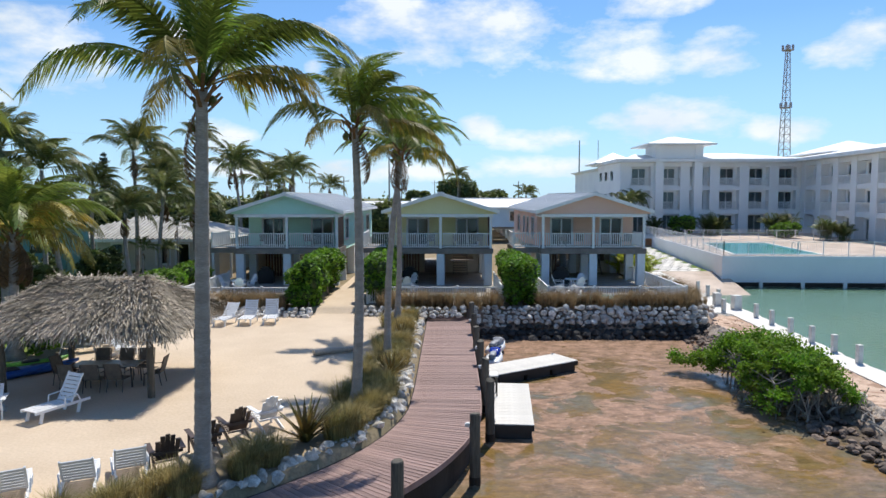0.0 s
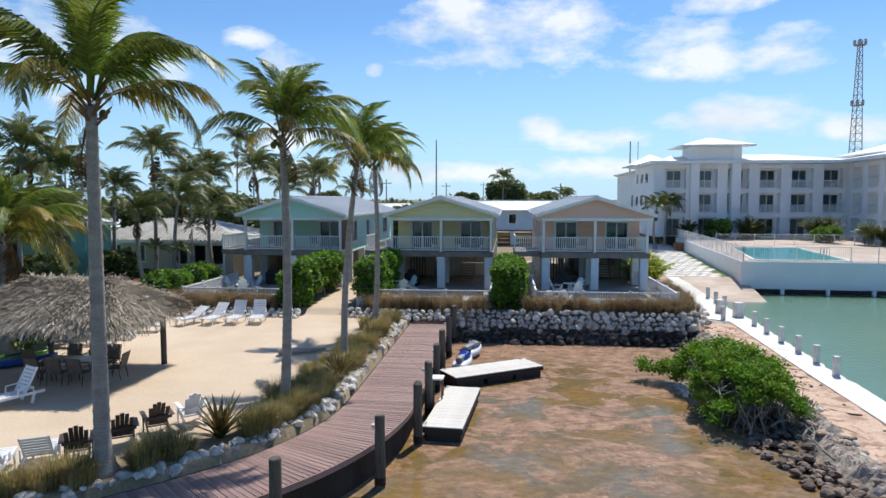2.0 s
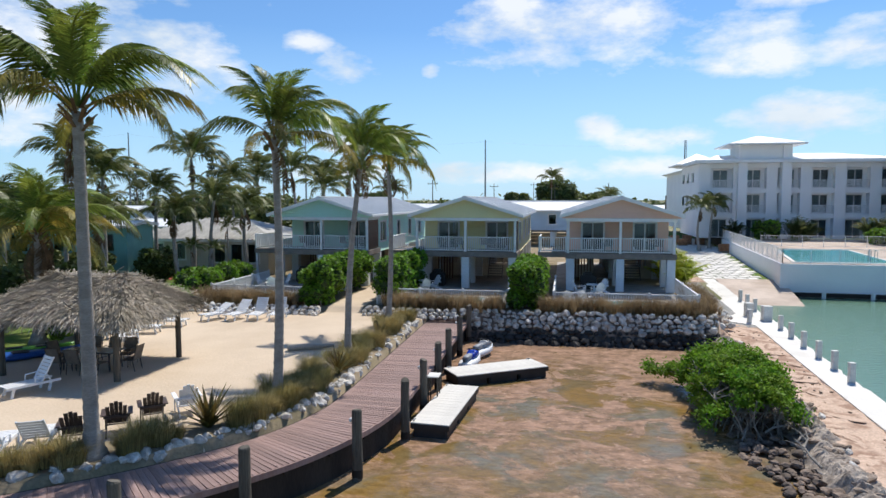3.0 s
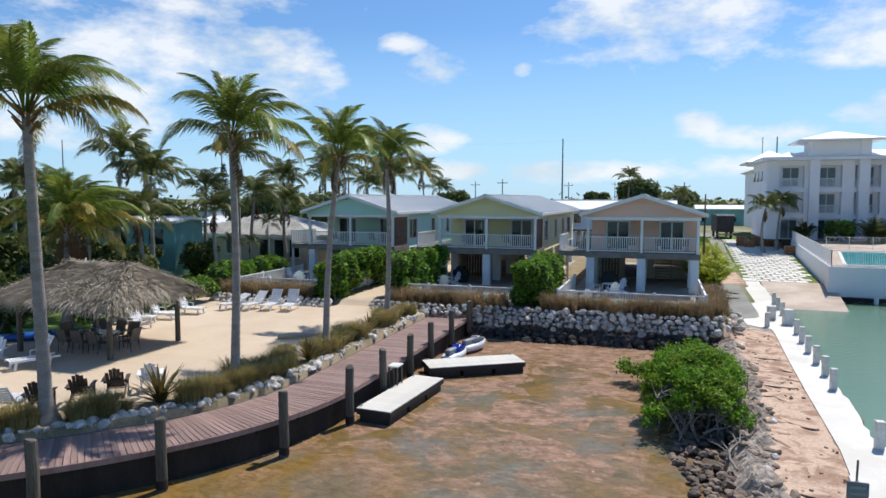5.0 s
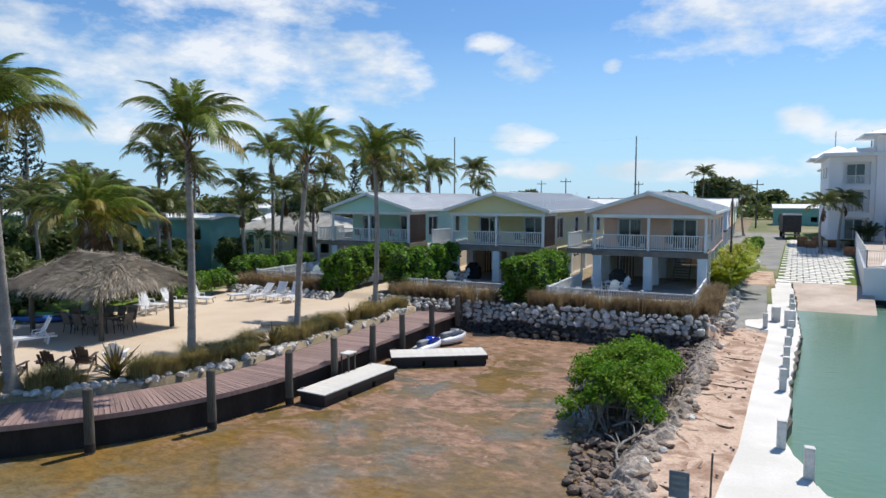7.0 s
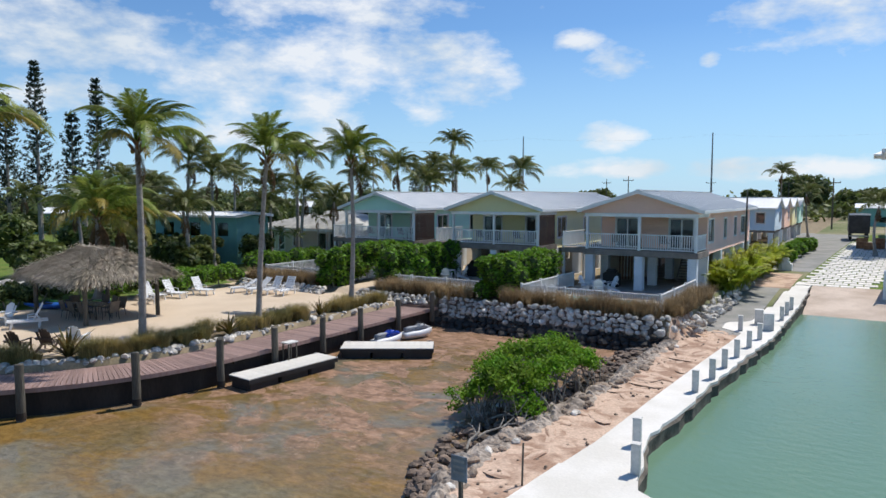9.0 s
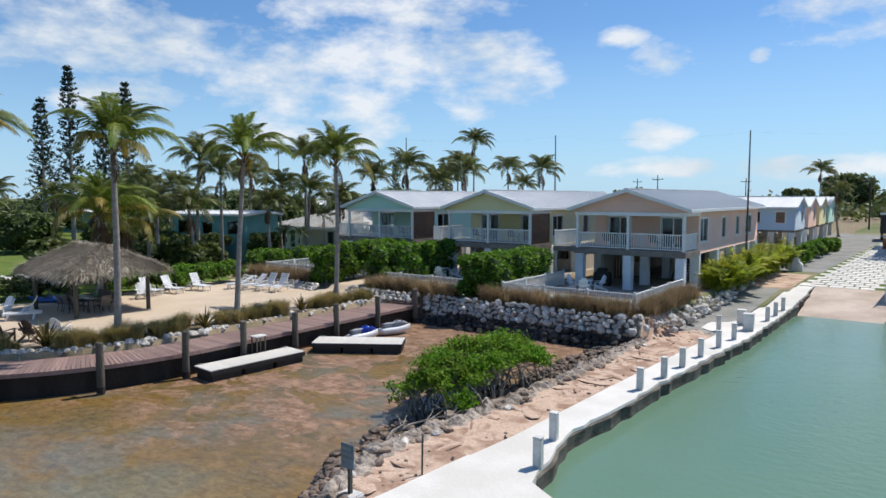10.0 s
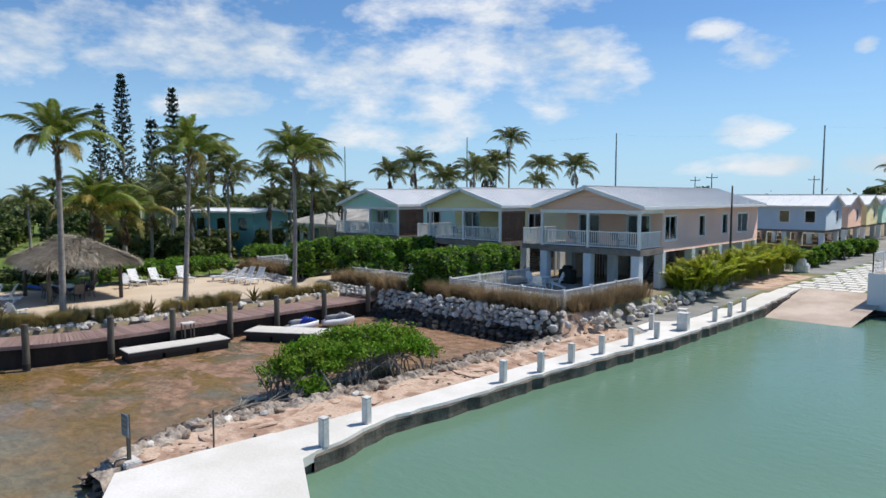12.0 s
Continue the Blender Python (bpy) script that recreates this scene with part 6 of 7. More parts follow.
# ---- boardwalk ----
DZ = 1.0
walkway = thing("boardwalk", "red-brown plank boardwalk curving along the cove", "boardwalk", (0, 0, 0))
bm = bmesh.new()
prev = None
for i in range(0, N_WAY, 3):
    q = beside(i, -1.0)
    row = [bm.verts.new((*q, DZ - 0.05)), bm.verts.new((*q, -1.3))]
    if prev:
        bm.faces.new((prev[0], row[0], row[1], prev[1]))
    prev = row
part("bulkhead", bm, DARKWOOD, walkway, "dark timber bulkhead below the deck")
for s, m, h in ((-1.135, DECKWOOD, 0.16), (1.135, DARKWOOD, 0.12)):
    bm = bmesh.new()
    prev = None
    for i in range(0, N_WAY, 2):
        q0, q1 = beside(i, s - 0.02), beside(i, s + 0.02)
        row = [bm.verts.new((*q0, DZ - h)), bm.verts.new((*q0, DZ - 0.004)), bm.verts.new((*q1, DZ - 0.004)), bm.verts.new((*q1, DZ - h))]
        if prev:
            for k in range(4):
                bm.faces.new((prev[k], row[k], row[(k + 1) % 4], prev[(k + 1) % 4]))
        prev = row
    part("edge_board", bm, m, walkway)
for k in range(1, 26):
    i = min(N_WAY - 1, k * 9)
    q0, q1 = beside(i, -1.1), beside(i, -0.2)
    bm = bmesh.new()
    bar(bm, (*q0, DZ - 0.16), (*q1, DZ - 0.16), 0.12, 0.2)
    part("joist", bm, DARKWOOD, walkway)


def pile(x, y, top, label="weathered grey timber mooring pile beside the boardwalk", r=0.145, seed=0):
    p = thing("mooring_pile", label, "pile", (x, y, 0), group="mooring piles")
    rng = np.random.default_rng(seed)
    bm = bmesh.new()
    tube(bm, [(rng.normal() * 0.006, rng.normal() * 0.006, z) for z in (-1.3, 0.0, 0.5, 1.0, top - 0.03)] + [(0, 0, top)], [r * 1.05, r, r, r * 0.97, r * 0.95, r * 0.82], 14)
    part("shaft", bm, PILEWOOD, p, smooth=False)
    bm = bmesh.new()
    tube(bm, [(0, 0, 0.06), (0, 0, 0.3)], r * 1.07, 14)
    part("tide_band", bm, DARKWOOD, p, "dark wet band at the waterline")
    return p


for i, (x, y, t) in enumerate(((-2.85, 11.5, 1.95), (-1.13, 13.75, 1.93), (0.65, 16.75, 1.97), (1.24, 19.9, 1.96), (1.24, 22.7, 1.95), (1.2, 25.65, 1.93), (1.14, 28.4, 1.96), (1.16, 31.5, 1.97), (1.14, 34.75, 2.0), (-5.2, 9.6, 1.95), (-8.3, 7.7, 1.95))):
    pile(x, y, t, seed=i)
for x, y in ((0.5, 16.9), (1.1, 25.8), (1.02, 31.65), (1.1, 22.85)):
    c = thing("dock_light", "small white light fixed to a mooring pile", "dock light", (x, y, 1.62), group="dock lights")
    bm = bmesh.new()
    soft_box(bm, -0.11, 0.06, -0.06, 0.06, -0.06, 0.05, 0.02)
    part("housing", bm, WHITE, c)
    bm = bmesh.new()
    tube(bm, [(0.03, 0, -0.12), (0.03, 0, -0.05)], 0.03, 8)
    part("bracket", bm, STEEL, c)
for x, y in ((1.5, 23.3),):
    c = thing("cleaning_table", "small pale fish cleaning table standing over the water", "table", (x, y, 0), group="cleaning tables")
    bm = bmesh.new()
    soft_box(bm, -0.22, 0.22, -0.3, 0.3, 1.2, 1.25, 0.01)
    part("tabletop", bm, CONCRETE_GREY, c)
    for dx in (-0.17, 0.17):
        for dy in (-0.28, 0.28):
            bm = bmesh.new()
            bar(bm, (dx, dy * 0.8, -0.6), (dx, dy * 0.8, 1.2), 0.045)
            part("leg", bm, PILEWOOD, c)
# ---- floating docks and jet ski ----
def float_dock(loc, rz, w, l, label):
    p = thing("floating_dock", label, "floating dock", loc, rz, group="floating docks")
    n = int(l / 0.3)
    bm = bmesh.new()
    box(bm, -w / 2 + 0.03, w / 2 - 0.03, 0.03, l - 0.03, 0.40, 0.45)
    part("subdeck", bm, BEAM, p)
    bm = bmesh.new()
    box(bm, 0, w - 0.01, 0, l / n - 0.006, 0, 0.035)
    me = mesh_of("deck_board", bm, DOCKTOP)
    for k in range(n):
        share("deck_board", me, p, (-w / 2 + 0.005, l * k / n, 0.455))
    for a in ((-w / 2, -w / 2 + 0.05, 0, l), (w / 2 - 0.05, w / 2, 0, l), (-w / 2 + 0.05, w / 2 - 0.05, -0.02, 0.03), (-w / 2 + 0.05, w / 2 - 0.05, l - 0.03, l + 0.02)):
        bm = bmesh.new()
        box(bm, *a, 0.28, 0.452)
        part("rim", bm, FLOAT, p)
    for k in range(3):
        bm = bmesh.new()
        soft_box(bm, -w / 2 + 0.08, w / 2 - 0.08, l * k / 3 + 0.05, l * (k + 1) / 3 - 0.05, -0.25, 0.38, 0.05)
        part("float", bm, FLOAT, p)
    for k in (0.2, l - 0.2):
        bm = bmesh.new()
        bar(bm, (-w / 2 + 0.08, k - 0.1, 0.53), (-w / 2 + 0.08, k + 0.1, 0.53), 0.03)
        bar(bm, (-w / 2 + 0.08, k, 0.48), (-w / 2 + 0.08, k, 0.53), 0.03)
        part("cleat", bm, STEEL, p)
    return p


float_dock((1.98, 20.15, 0), -4.5, 1.3, 4.6, "pale decked floating dock on black floats beside the boardwalk")
float_dock((1.55, 26.6, 0), -57, 1.5, 4.3, "pale decked floating dock swung out at an angle")


def jet_ski(x, y, rz, shell, label):
    j = thing("jet_ski", label, "jet ski", (x, y, 0.0), rz, group="jet skis")
    j.scale = (0.72, 0.64, 0.8)
    secs = [(-1.35, 0.40, 0.05, 0.42), (-0.8, 0.52, 0.0, 0.48), (0.0, 0.55, 0.0, 0.52), (0.7, 0.45, 0.02, 0.58), (1.2, 0.26, 0.12, 0.62), (1.5, 0.05, 0.3, 0.62)]
    def loft(rows, name, m, lab=""):
        bm = bmesh.new()
        rings = [[bm.verts.new((w * a, yy, z0 + (z1 - z0) * b)) for a, b in ((-0.5, 0.1), (0, 0), (0.5, 0.1), (1, 0.55), (0.85, 1), (0, 1.05), (-0.85, 1), (-1, 0.55))] for yy, w, z0, z1 in rows]
        for r0, r1 in zip(rings, rings[1:]):
            for k in range(8):
                bm.faces.new((r0[k], r0[(k + 1) % 8], r1[(k + 1) % 8], r1[k]))
        bm.faces.new(rings[0][::-1])
        bm.faces.new(rings[-1])
        bmesh.ops.subdivide_edges(bm, edges=bm.edges[:], cuts=1, smooth=0.6, use_grid_fill=True)
        return part(name, bm, m, j, lab, True)
    loft(secs, "hull", PLASTIC, "white hull")
    loft([(-0.2, 0.28, 0.5, 0.72), (0.3, 0.36, 0.5, 0.92), (0.8, 0.32, 0.52, 0.88), (1.3, 0.14, 0.55, 0.7)], "cowling", shell, "bright shell")
    loft([(-1.1, 0.18, 0.45, 0.75), (-0.5, 0.2, 0.46, 0.82), (0.1, 0.16, 0.5, 0.8)], "seat", SKI_GREY, "grey seat")
    bm = bmesh.new()
    tube(bm, [(-0.34, 0.2, 1.0), (-0.15, 0.32, 1.03), (0.15, 0.32, 1.03), (0.34, 0.2, 1.0)], 0.028, 7)
    part("handlebar", bm, BLACK, j)
    for s in (-1, 1):
        bm = bmesh.new()
        soft_box(bm, s * 0.3 - 0.07, s * 0.3 + 0.07, 0.55, 0.62, 0.88, 0.99, 0.02)
        part("mirror", bm, BLACK, j)


jet_ski(2.0, 29.4, -14, SKI_BLUE, "blue and white jet ski moored behind the floating dock")
jet_ski(2.25, 31.6, -24, SKI_GREY, "grey and white jet ski moored beside the blue one")

# ---- bollards on the wharf ----
def bollard(x, y, w=0.22, h=0.77, z=0.55, label="square grey concrete bollard on the wharf edge"):
    b = thing("bollard", label, "bollard", (x, y, z - 0.01), 6, group="wharf bollards")
    bm = bmesh.new()
    soft_box(bm, -w / 2, w / 2, -w / 2, w / 2, 0, h, 0.018)
    part("shaft", bm, CONCRETE_GREY, b)
    bm = bmesh.new()
    soft_box(bm, -w / 2 - 0.01, w / 2 + 0.01, -w / 2 - 0.01, w / 2 + 0.01, h, h + 0.035, 0.01)
    part("cap", bm, CONCRETE_GREY, b)


for x, y in ((17.62, 19.45), (17.06, 21.4), (17.26, 27.6), (17.42, 29.7), (17.5, 31.7), (17.6, 33.9), (17.75, 36.2), (17.9, 38.4), (16.75, 40.2), (18.2, 44.6), (18.25, 46.6), (18.3, 48.6)):
    bollard(x, y, z=0.55 + 0.45 * float(smooth(np.array(y), 46, 60)))
bollard(17.95, 41.2, 0.5, 0.85, label="large square concrete bollard on the wharf")
bollard(17.3, 42.6, 0.42, 0.8, label="large square concrete bollard set back on the wharf")

# ---- thatched hut ----
hut = thing("thatched_hut", "open-sided hut with a grey-brown palm thatch hip roof on the sand", "hut", (-11.95, 22.5, 1.2))
for x in (-2.3, 2.45):
    for y in (-2.0, 1.85):
        bm = bmesh.new()
        tube(bm, [(x, y, -0.2), (x, y, 1.0), (x, y, 2.2)], [0.115, 0.11, 0.105], 10)
        part("post", bm, PILEWOOD, hut)
for q in (((-2.6, -2.0), (2.75, -2.0)), ((-2.6, 1.85), (2.75, 1.85)), ((-2.3, -2.3), (-2.3, 2.15)), ((2.45, -2.3), (2.45, 2.15))):
    bm = bmesh.new()
    bar(bm, (*q[0], 2.3 if q[0][1] == q[1][1] else 2.2), (*q[1], 2.3 if q[0][1] == q[1][1] else 2.2), 0.12, 0.15)
    part("beam", bm, PILEWOOD, hut)
EX, EY, EZ, RX, RZ = 3.2, 2.75, 2.2, 1.45, 3.55
def roof_point(u, v, side):
    """u along the eave -1..1, v up the slope 0..1."""
    z = EZ + (RZ - EZ) * (v if v < 0 else v ** 0.92)
    if side in (0, 2):
        x = u * (EX + (RX - EX) * v)
        y = (-1 if side == 0 else 1) * EY * (1 - v)
    else:
        y = u * EY * (1 - v)
        x = (-1 if side == 3 else 1) * (EX + (RX - EX) * v)
    return np.array([x, y, z])
for side in range(4):
    bm = bmesh.new()
    g = [[bm.verts.new(roof_point(u, v, side) - (0, 0, 0.12)) for u in np.linspace(-1, 1, 9)] for v in np.linspace(0.02, 0.995, 7)]
    for r0, r1 in zip(g, g[1:]):
        for k in range(8):
            bm.faces.new((r0[k], r0[k + 1], r1[k + 1], r1[k]))
    part("thatch_backing", bm, THATCH_M, hut)
    rng = np.random.default_rng(900 + side)
    v = []
    n = 13000 if side in (0, 2) else 11000
    for k in range(n):
        t = rng.uniform(0, 1) ** 1.15
        u = rng.uniform(-1, 1)
        p0 = roof_point(u, min(1, t + 0.06), side)
        p1 = roof_point(u * (1 + rng.normal() * 0.01), max(-0.05, t - 0.11), side)
        if t < 0.12:
            p1 = p1 + (0, 0, -0.05 - 0.2 * rng.uniform())
        d = (p1 - p0) * rng.uniform(0.5, 1.1)
        d += rng.normal(size=3) * 0.12
        up = np.array([0, 0, 1.0])
        w = np.cross(d, up)
        w = w / (np.linalg.norm(w) + 1e-6) * rng.uniform(0.005, 0.015)
        o = np.array([0, 0, 0.03 + 0.06 * rng.uniform()])
        e = p0 + d + o * rng.uniform(-0.2, 1.6)
        p0 = p0 + o
        v += [p0 - w * 0.6, p0 + w * 0.6, e + w, e - w]
    quads("thatch", np.array(v), THATCH_M, hut)
rng = np.random.default_rng(950)
v = []
for k in range(900):
    x, s = rng.uniform(-RX - 0.15, RX + 0.15), (-1 if k % 2 else 1)
    p0 = np.array([x, 0, RZ + 0.10])
    e = p0 + (rng.normal() * 0.12, s * rng.uniform(0.3, 0.6), -0.28 - 0.2 * rng.uniform())
    w = np.array([rng.uniform(0.012, 0.03), 0, 0])
    v += [p0 - w, p0 + w, e + w, e - w]
quads("ridge_thatch", np.array(v), THATCH_M, hut)

# ---- garden furniture ----
def adirondack(loc, rz, m, label):
    c = thing("adirondack_chair", label, "chair", loc, rz, group="adirondack chairs")
    for k in range(5):                                            # back slats, fanned
        a = (k - 2) * 0.03
        bm = bmesh.new()
        top = 1.0 - 0.035 * (k - 2) ** 2
        p0, p1 = Vector(((k - 2) * 0.095, 0.18, 0.33)), Vector(((k - 2) * 0.092 + a * 0.6, 0.47, top))
        bar(bm, p0, p1, 0.1, 0.024)
        part("back_slat", bm, m, c)
    for k in range(6):
        bm = bmesh.new()
        y = -0.32 + k * 0.095
        soft_box(bm, -0.27, 0.27, y, y + 0.08, 0.385 - k * 0.022, 0.408 - k * 0.022, 0.006)
        part("seat_slat", bm, m, c)
    for s in (-1, 1):
        bm = bmesh.new()
        soft_box(bm, s * 0.34 - 0.065, s * 0.34 + 0.065, -0.38, 0.36, 0.565, 0.59, 0.008)
        part("armrest", bm, m, c)
        bm = bmesh.new()
        bar(bm, (s * 0.31, -0.33, 0), (s * 0.31, -0.33, 0.565), 0.035, 0.09)
        part("front_leg", bm, m, c)
        bm = bmesh.new()
        bar(bm, (s * 0.27, -0.36, 0.36), (s * 0.27, 0.55, 0.03), 0.03, 0.12)
        part("back_leg", bm, m, c)
    bm = bmesh.new()
    bar(bm, (-0.33, 0.36, 0.54), (0.33, 0.36, 0.54), 0.03, 0.07)
    part("back_brace", bm, m, c)
    return c


def lounger(loc, rz, label, recline=55, towel=False):
    c = thing("sun_lounger", label, "sun lounger", loc, rz, group="sun loungers")
    for s in (-1, 1):
        bm = bmesh.new()
        bar(bm, (s * 0.31, -0.75, 0.33), (s * 0.31, 0.95, 0.33), 0.05, 0.08)
        part("side_rail", bm, PLASTIC, c)
        for y in (-0.6, 0.55):
            bm = bmesh.new()
            bar(bm, (s * 0.30, y, 0), (s * 0.29, y + 0.08, 0.31), 0.055, 0.08)
            part("leg", bm, PLASTIC, c)
        bm = bmesh.new()
        tube(bm, [(s * 0.36, 0.1, 0.33), (s * 0.37, 0.12, 0.55), (s * 0.37, 0.5, 0.58), (s * 0.35, 0.62, 0.35)], 0.025, 6)
        part("arm", bm, PLASTIC, c)
    for k in range(9):
        bm = bmesh.new()
        y = -0.74 + k * 0.122
        soft_box(bm, -0.29, 0.29, y, y + 0.1, 0.35, 0.375, 0.006)
        part("seat_slat", bm, PLASTIC, c)
    ca_, sa_ = math.cos(radians(recline)), math.sin(radians(recline))
    for k in range(7):
        bm = bmesh.new()
        t0 = 0.02 + k * 0.12
        p0 = Vector((0, 0.36 + t0 * ca_, 0.37 + t0 * sa_))
        p1 = p0 + Vector((0, ca_, sa_)) * 0.1
        sl = [bm.verts.new(q) for q in ((-0.29, p0.y, p0.z), (0.29, p0.y, p0.z), (0.29, p1.y, p1.z), (-0.29, p1.y, p1.z))]
        nrm = Vector((0, sa_, -ca_)) * 0.022
        s2 = [bm.verts.new(q.co + nrm) for q in sl]
        bm.faces.new(sl)
        bm.faces.new(s2[::-1])
        for i in range(4):
            bm.faces.new((sl[i], s2[i], s2[(i + 1) % 4], sl[(i + 1) % 4]))
        part("back_slat", bm, PLASTIC, c)
    for s in (-1, 1):
        bm = bmesh.new()
        bar(bm, (s * 0.3, 0.36, 0.37), (s * 0.3, 0.36 + 0.86 * ca_, 0.37 + 0.86 * sa_), 0.04, 0.04)
        part("back_rail", bm, PLASTIC, c)
    return c


SZ = 1.2
for x, y, a in ((-6.65, 14.95, -148), (-6.1, 15.95, -145), (-5.65, 16.9, -142)):
    adirondack((x, y, SZ), a, ADIRON, "brown plastic adirondack chair facing the beach")
adirondack((-5.1, 17.8, SZ), -140, PLASTIC, "white plastic adirondack chair beside the brown ones")
adirondack((-13.3, 18.6, SZ), 25, PLASTIC, "white plastic adirondack chair on the sand by the hut")
adirondack((-13.1, 26.0, SZ), 80, PLASTIC, "white plastic adirondack chair behind the hut")
for x, y, a, r in ((-14.2, 27.2, 100, 60), (-13.9, 28.5, 104, 62), (-13.6, 30.3, 98, 65), (-12.5, 32.4, -22, 30), (-11.3, 32.7, -10, 45), (-10.2, 32.9, 0, 60), (-9.1, 33.1, 8, 65)):
    lounger((x, y, SZ), a, "white slatted plastic sun lounger along the back of the beach", r)
lounger((-11.55, 18.7, SZ), -24, "white slatted sun lounger with a raised back near the hut", 62)
for x, y, a in ((-7.3, 14.55, -152), (-8.05, 13.9, -155), (-9.2, 13.35, -150)):
    lounger((x, y, SZ), a, "white slatted sun lounger turned towards the hut", 48)


def patio_chair(loc, rz):
    c = thing("patio_chair", "tan sling patio chair with a dark metal base at the table", "chair", loc, rz, group="chairs round the hut table")
    bm = bmesh.new()
    soft_box(bm, -0.25, 0.25, -0.26, 0.24, 0.40, 0.43, 0.012)
    part("seat", bm, SLING, c)
    bm = bmesh.new()
    b2 = [(-0.25, 0.24, 0.43), (0.25, 0.24, 0.43), (0.25, 0.40, 0.98), (-0.25, 0.40, 0.98)]
    va = [bm.verts.new(q) for q in b2]
    vb = [bm.verts.new((q[0], q[1] + 0.025, q[2])) for q in b2]
    bm.faces.new(va)
    bm.faces.new(vb[::-1])
    for i in range(4):
        bm.faces.new((va[i], vb[i], vb[(i + 1) % 4], va[(i + 1) % 4]))
    part("backrest", bm, SLING, c)
    for s in (-1, 1):
        bm = bmesh.new()
        tube(bm, [(s * 0.28, 0.41, 0.98), (s * 0.28, 0.25, 0.43), (s * 0.28, -0.27, 0.42), (s * 0.28, -0.3, 0.64), (s * 0.29, 0.2, 0.66)], 0.016, 6)
        part("side_tube", bm, ALU, c)
        bm = bmesh.new()
        tube(bm, [(s * 0.27, -0.26, 0.42), (s * 0.27, -0.28, 0.0)], 0.016, 6)
        part("leg", bm, ALU, c)
        bm = bmesh.new()
        tube(bm, [(s * 0.27, 0.22, 0.42), (s * 0.27, 0.3, 0.0)], 0.016, 6)
        part("leg", bm, ALU, c)
    return c


tb = thing("patio_table", "long dark patio table with a grey top under the hut", "table", (-11.65, 22.0, SZ), 4)
bm = bmesh.new()
soft_box(bm, -1.1, 1.1, -0.48, 0.48, 0.70, 0.73, 0.012)
part("tabletop", bm, TABLETOP, tb)
for x in (-0.95, 0.95):
    for y in (-0.38, 0.38):
        bm = bmesh.new()
        tube(bm, [(x, y, 0), (x * 0.95, y, 0.71)], 0.025, 8)
        part("leg", bm, ALU, tb)
first = patio_chair((-12.45, 21.25, SZ), 178)
for x, y, a in ((-11.7, 21.25, 184), (-10.95, 21.35, 176), (-12.4, 22.85, 5), (-11.6, 22.85, -6), (-10.85, 22.9, 8), (-13.15, 22.1, 86), (-10.1, 22.1, -84)):
    copy_thing(first, pose(x, y, SZ, 0, 0, a))


def kayak(loc, rz, m, label, tilt=0):
    k_ = thing("kayak", label, "kayak", loc, rz, group="kayaks")
    k_.rotation_euler = (radians(tilt), 0, radians(rz))
    bm = bmesh.new()
    rings = []
    for i in range(13):
        t = i / 12 * 2 - 1
        w = 0.36 * max(0.0, 1 - abs(t) ** 2.6) + 0.012
        rise = 0.16 * abs(t) ** 3
        rings.append([bm.verts.new((t * 1.75, w * math.cos(a), 0.16 + rise + (0.15 if math.sin(a) > 0 else 0.17) * math.sin(a) * (0.35 + 0.65 * (w / 0.37)))) for a in np.linspace(0, 2 * math.pi, 12, endpoint=False)])
    for r0, r1 in zip(rings, rings[1:]):
        for q in range(12):
            bm.faces.new((r0[q], r0[(q + 1) % 12], r1[(q + 1) % 12], r1[q]))
    bm.faces.new(rings[0][::-1])
    bm.faces.new(rings[-1])
    part("hull", bm, m, k_, smooth=True)
    for x in (-0.55, 0.5):
        bm = bmesh.new()
        soft_box(bm, x - 0.3, x + 0.3, -0.2, 0.2, 0.27, 0.325, 0.02)
        part("seat_well", bm, BLACK, k_)
    return k_


kayak((-15.3, 23.2, SZ), 40, BLUE, "blue plastic kayak lying on the sand under the hut")
kayak((-16.0, 23.7, SZ), 38, GREEN, "lime green plastic kayak lying beside the blue one")
kayak((-15.9, 22.4, SZ), 42, BLUE, "second blue plastic kayak at the edge of the sand")

# patio things
adirondack((6.5, 38.3, GZ), 160, PLASTIC, "white adirondack chair on the patio behind the fence")
adirondack((7.3, 38.5, GZ), 165, PLASTIC, "white adirondack chair beside the plunge pool")
adirondack((-14.0, 38.2, GZ), 160, PLASTIC, "white adirondack chair on the far patio")
adirondack((-3.6, 38.6, GZ), 150, PLASTIC, "white adirondack chair on the middle patio")
for cx, cy in ((8.0, 43.2), (-3.2, 43.4), (-13.8, 42.6)):
    t_ = thing("bistro_table", "small white round patio table", "table", (cx, cy, GZ), group="patio tables")
    bm = bmesh.new()
    tube(bm, [(0, 0, 0.70), (0, 0, 0.73)], 0.45, 20)
    part("tabletop", bm, PLASTIC, t_)
    for k in range(3):
        bm = bmesh.new()
        tube(bm, [(0.3 * math.cos(k * 2.1), 0.3 * math.sin(k * 2.1), 0), (0.08 * math.cos(k * 2.1), 0.08 * math.sin(k * 2.1), 0.7)], 0.022, 7)
        part("leg", bm, PLASTIC, t_)
    for k, a in enumerate((20, 140, 260)):
        c = adirondack((cx + 0.85 * math.sin(radians(a)), cy - 0.85 * math.cos(radians(a)), GZ), a + 180, PLASTIC, "white plastic chair at a small patio table")
for cx in (7.2, -3.4, -13.6):
    gcov = thing("covered_grill", "black covered grill on the patio under the house", "grill", (cx + 0.6, 46.3, GZ), group="covered grills")
    bm = bmesh.new()
    soft_box(bm, -0.55, 0.55, -0.3, 0.3, 0, 0.95, 0.08)
    soft_box(bm, -0.35, 0.35, -0.25, 0.25, 0.9, 1.2, 0.1)
    part("cover", bm, BLACK, gcov)
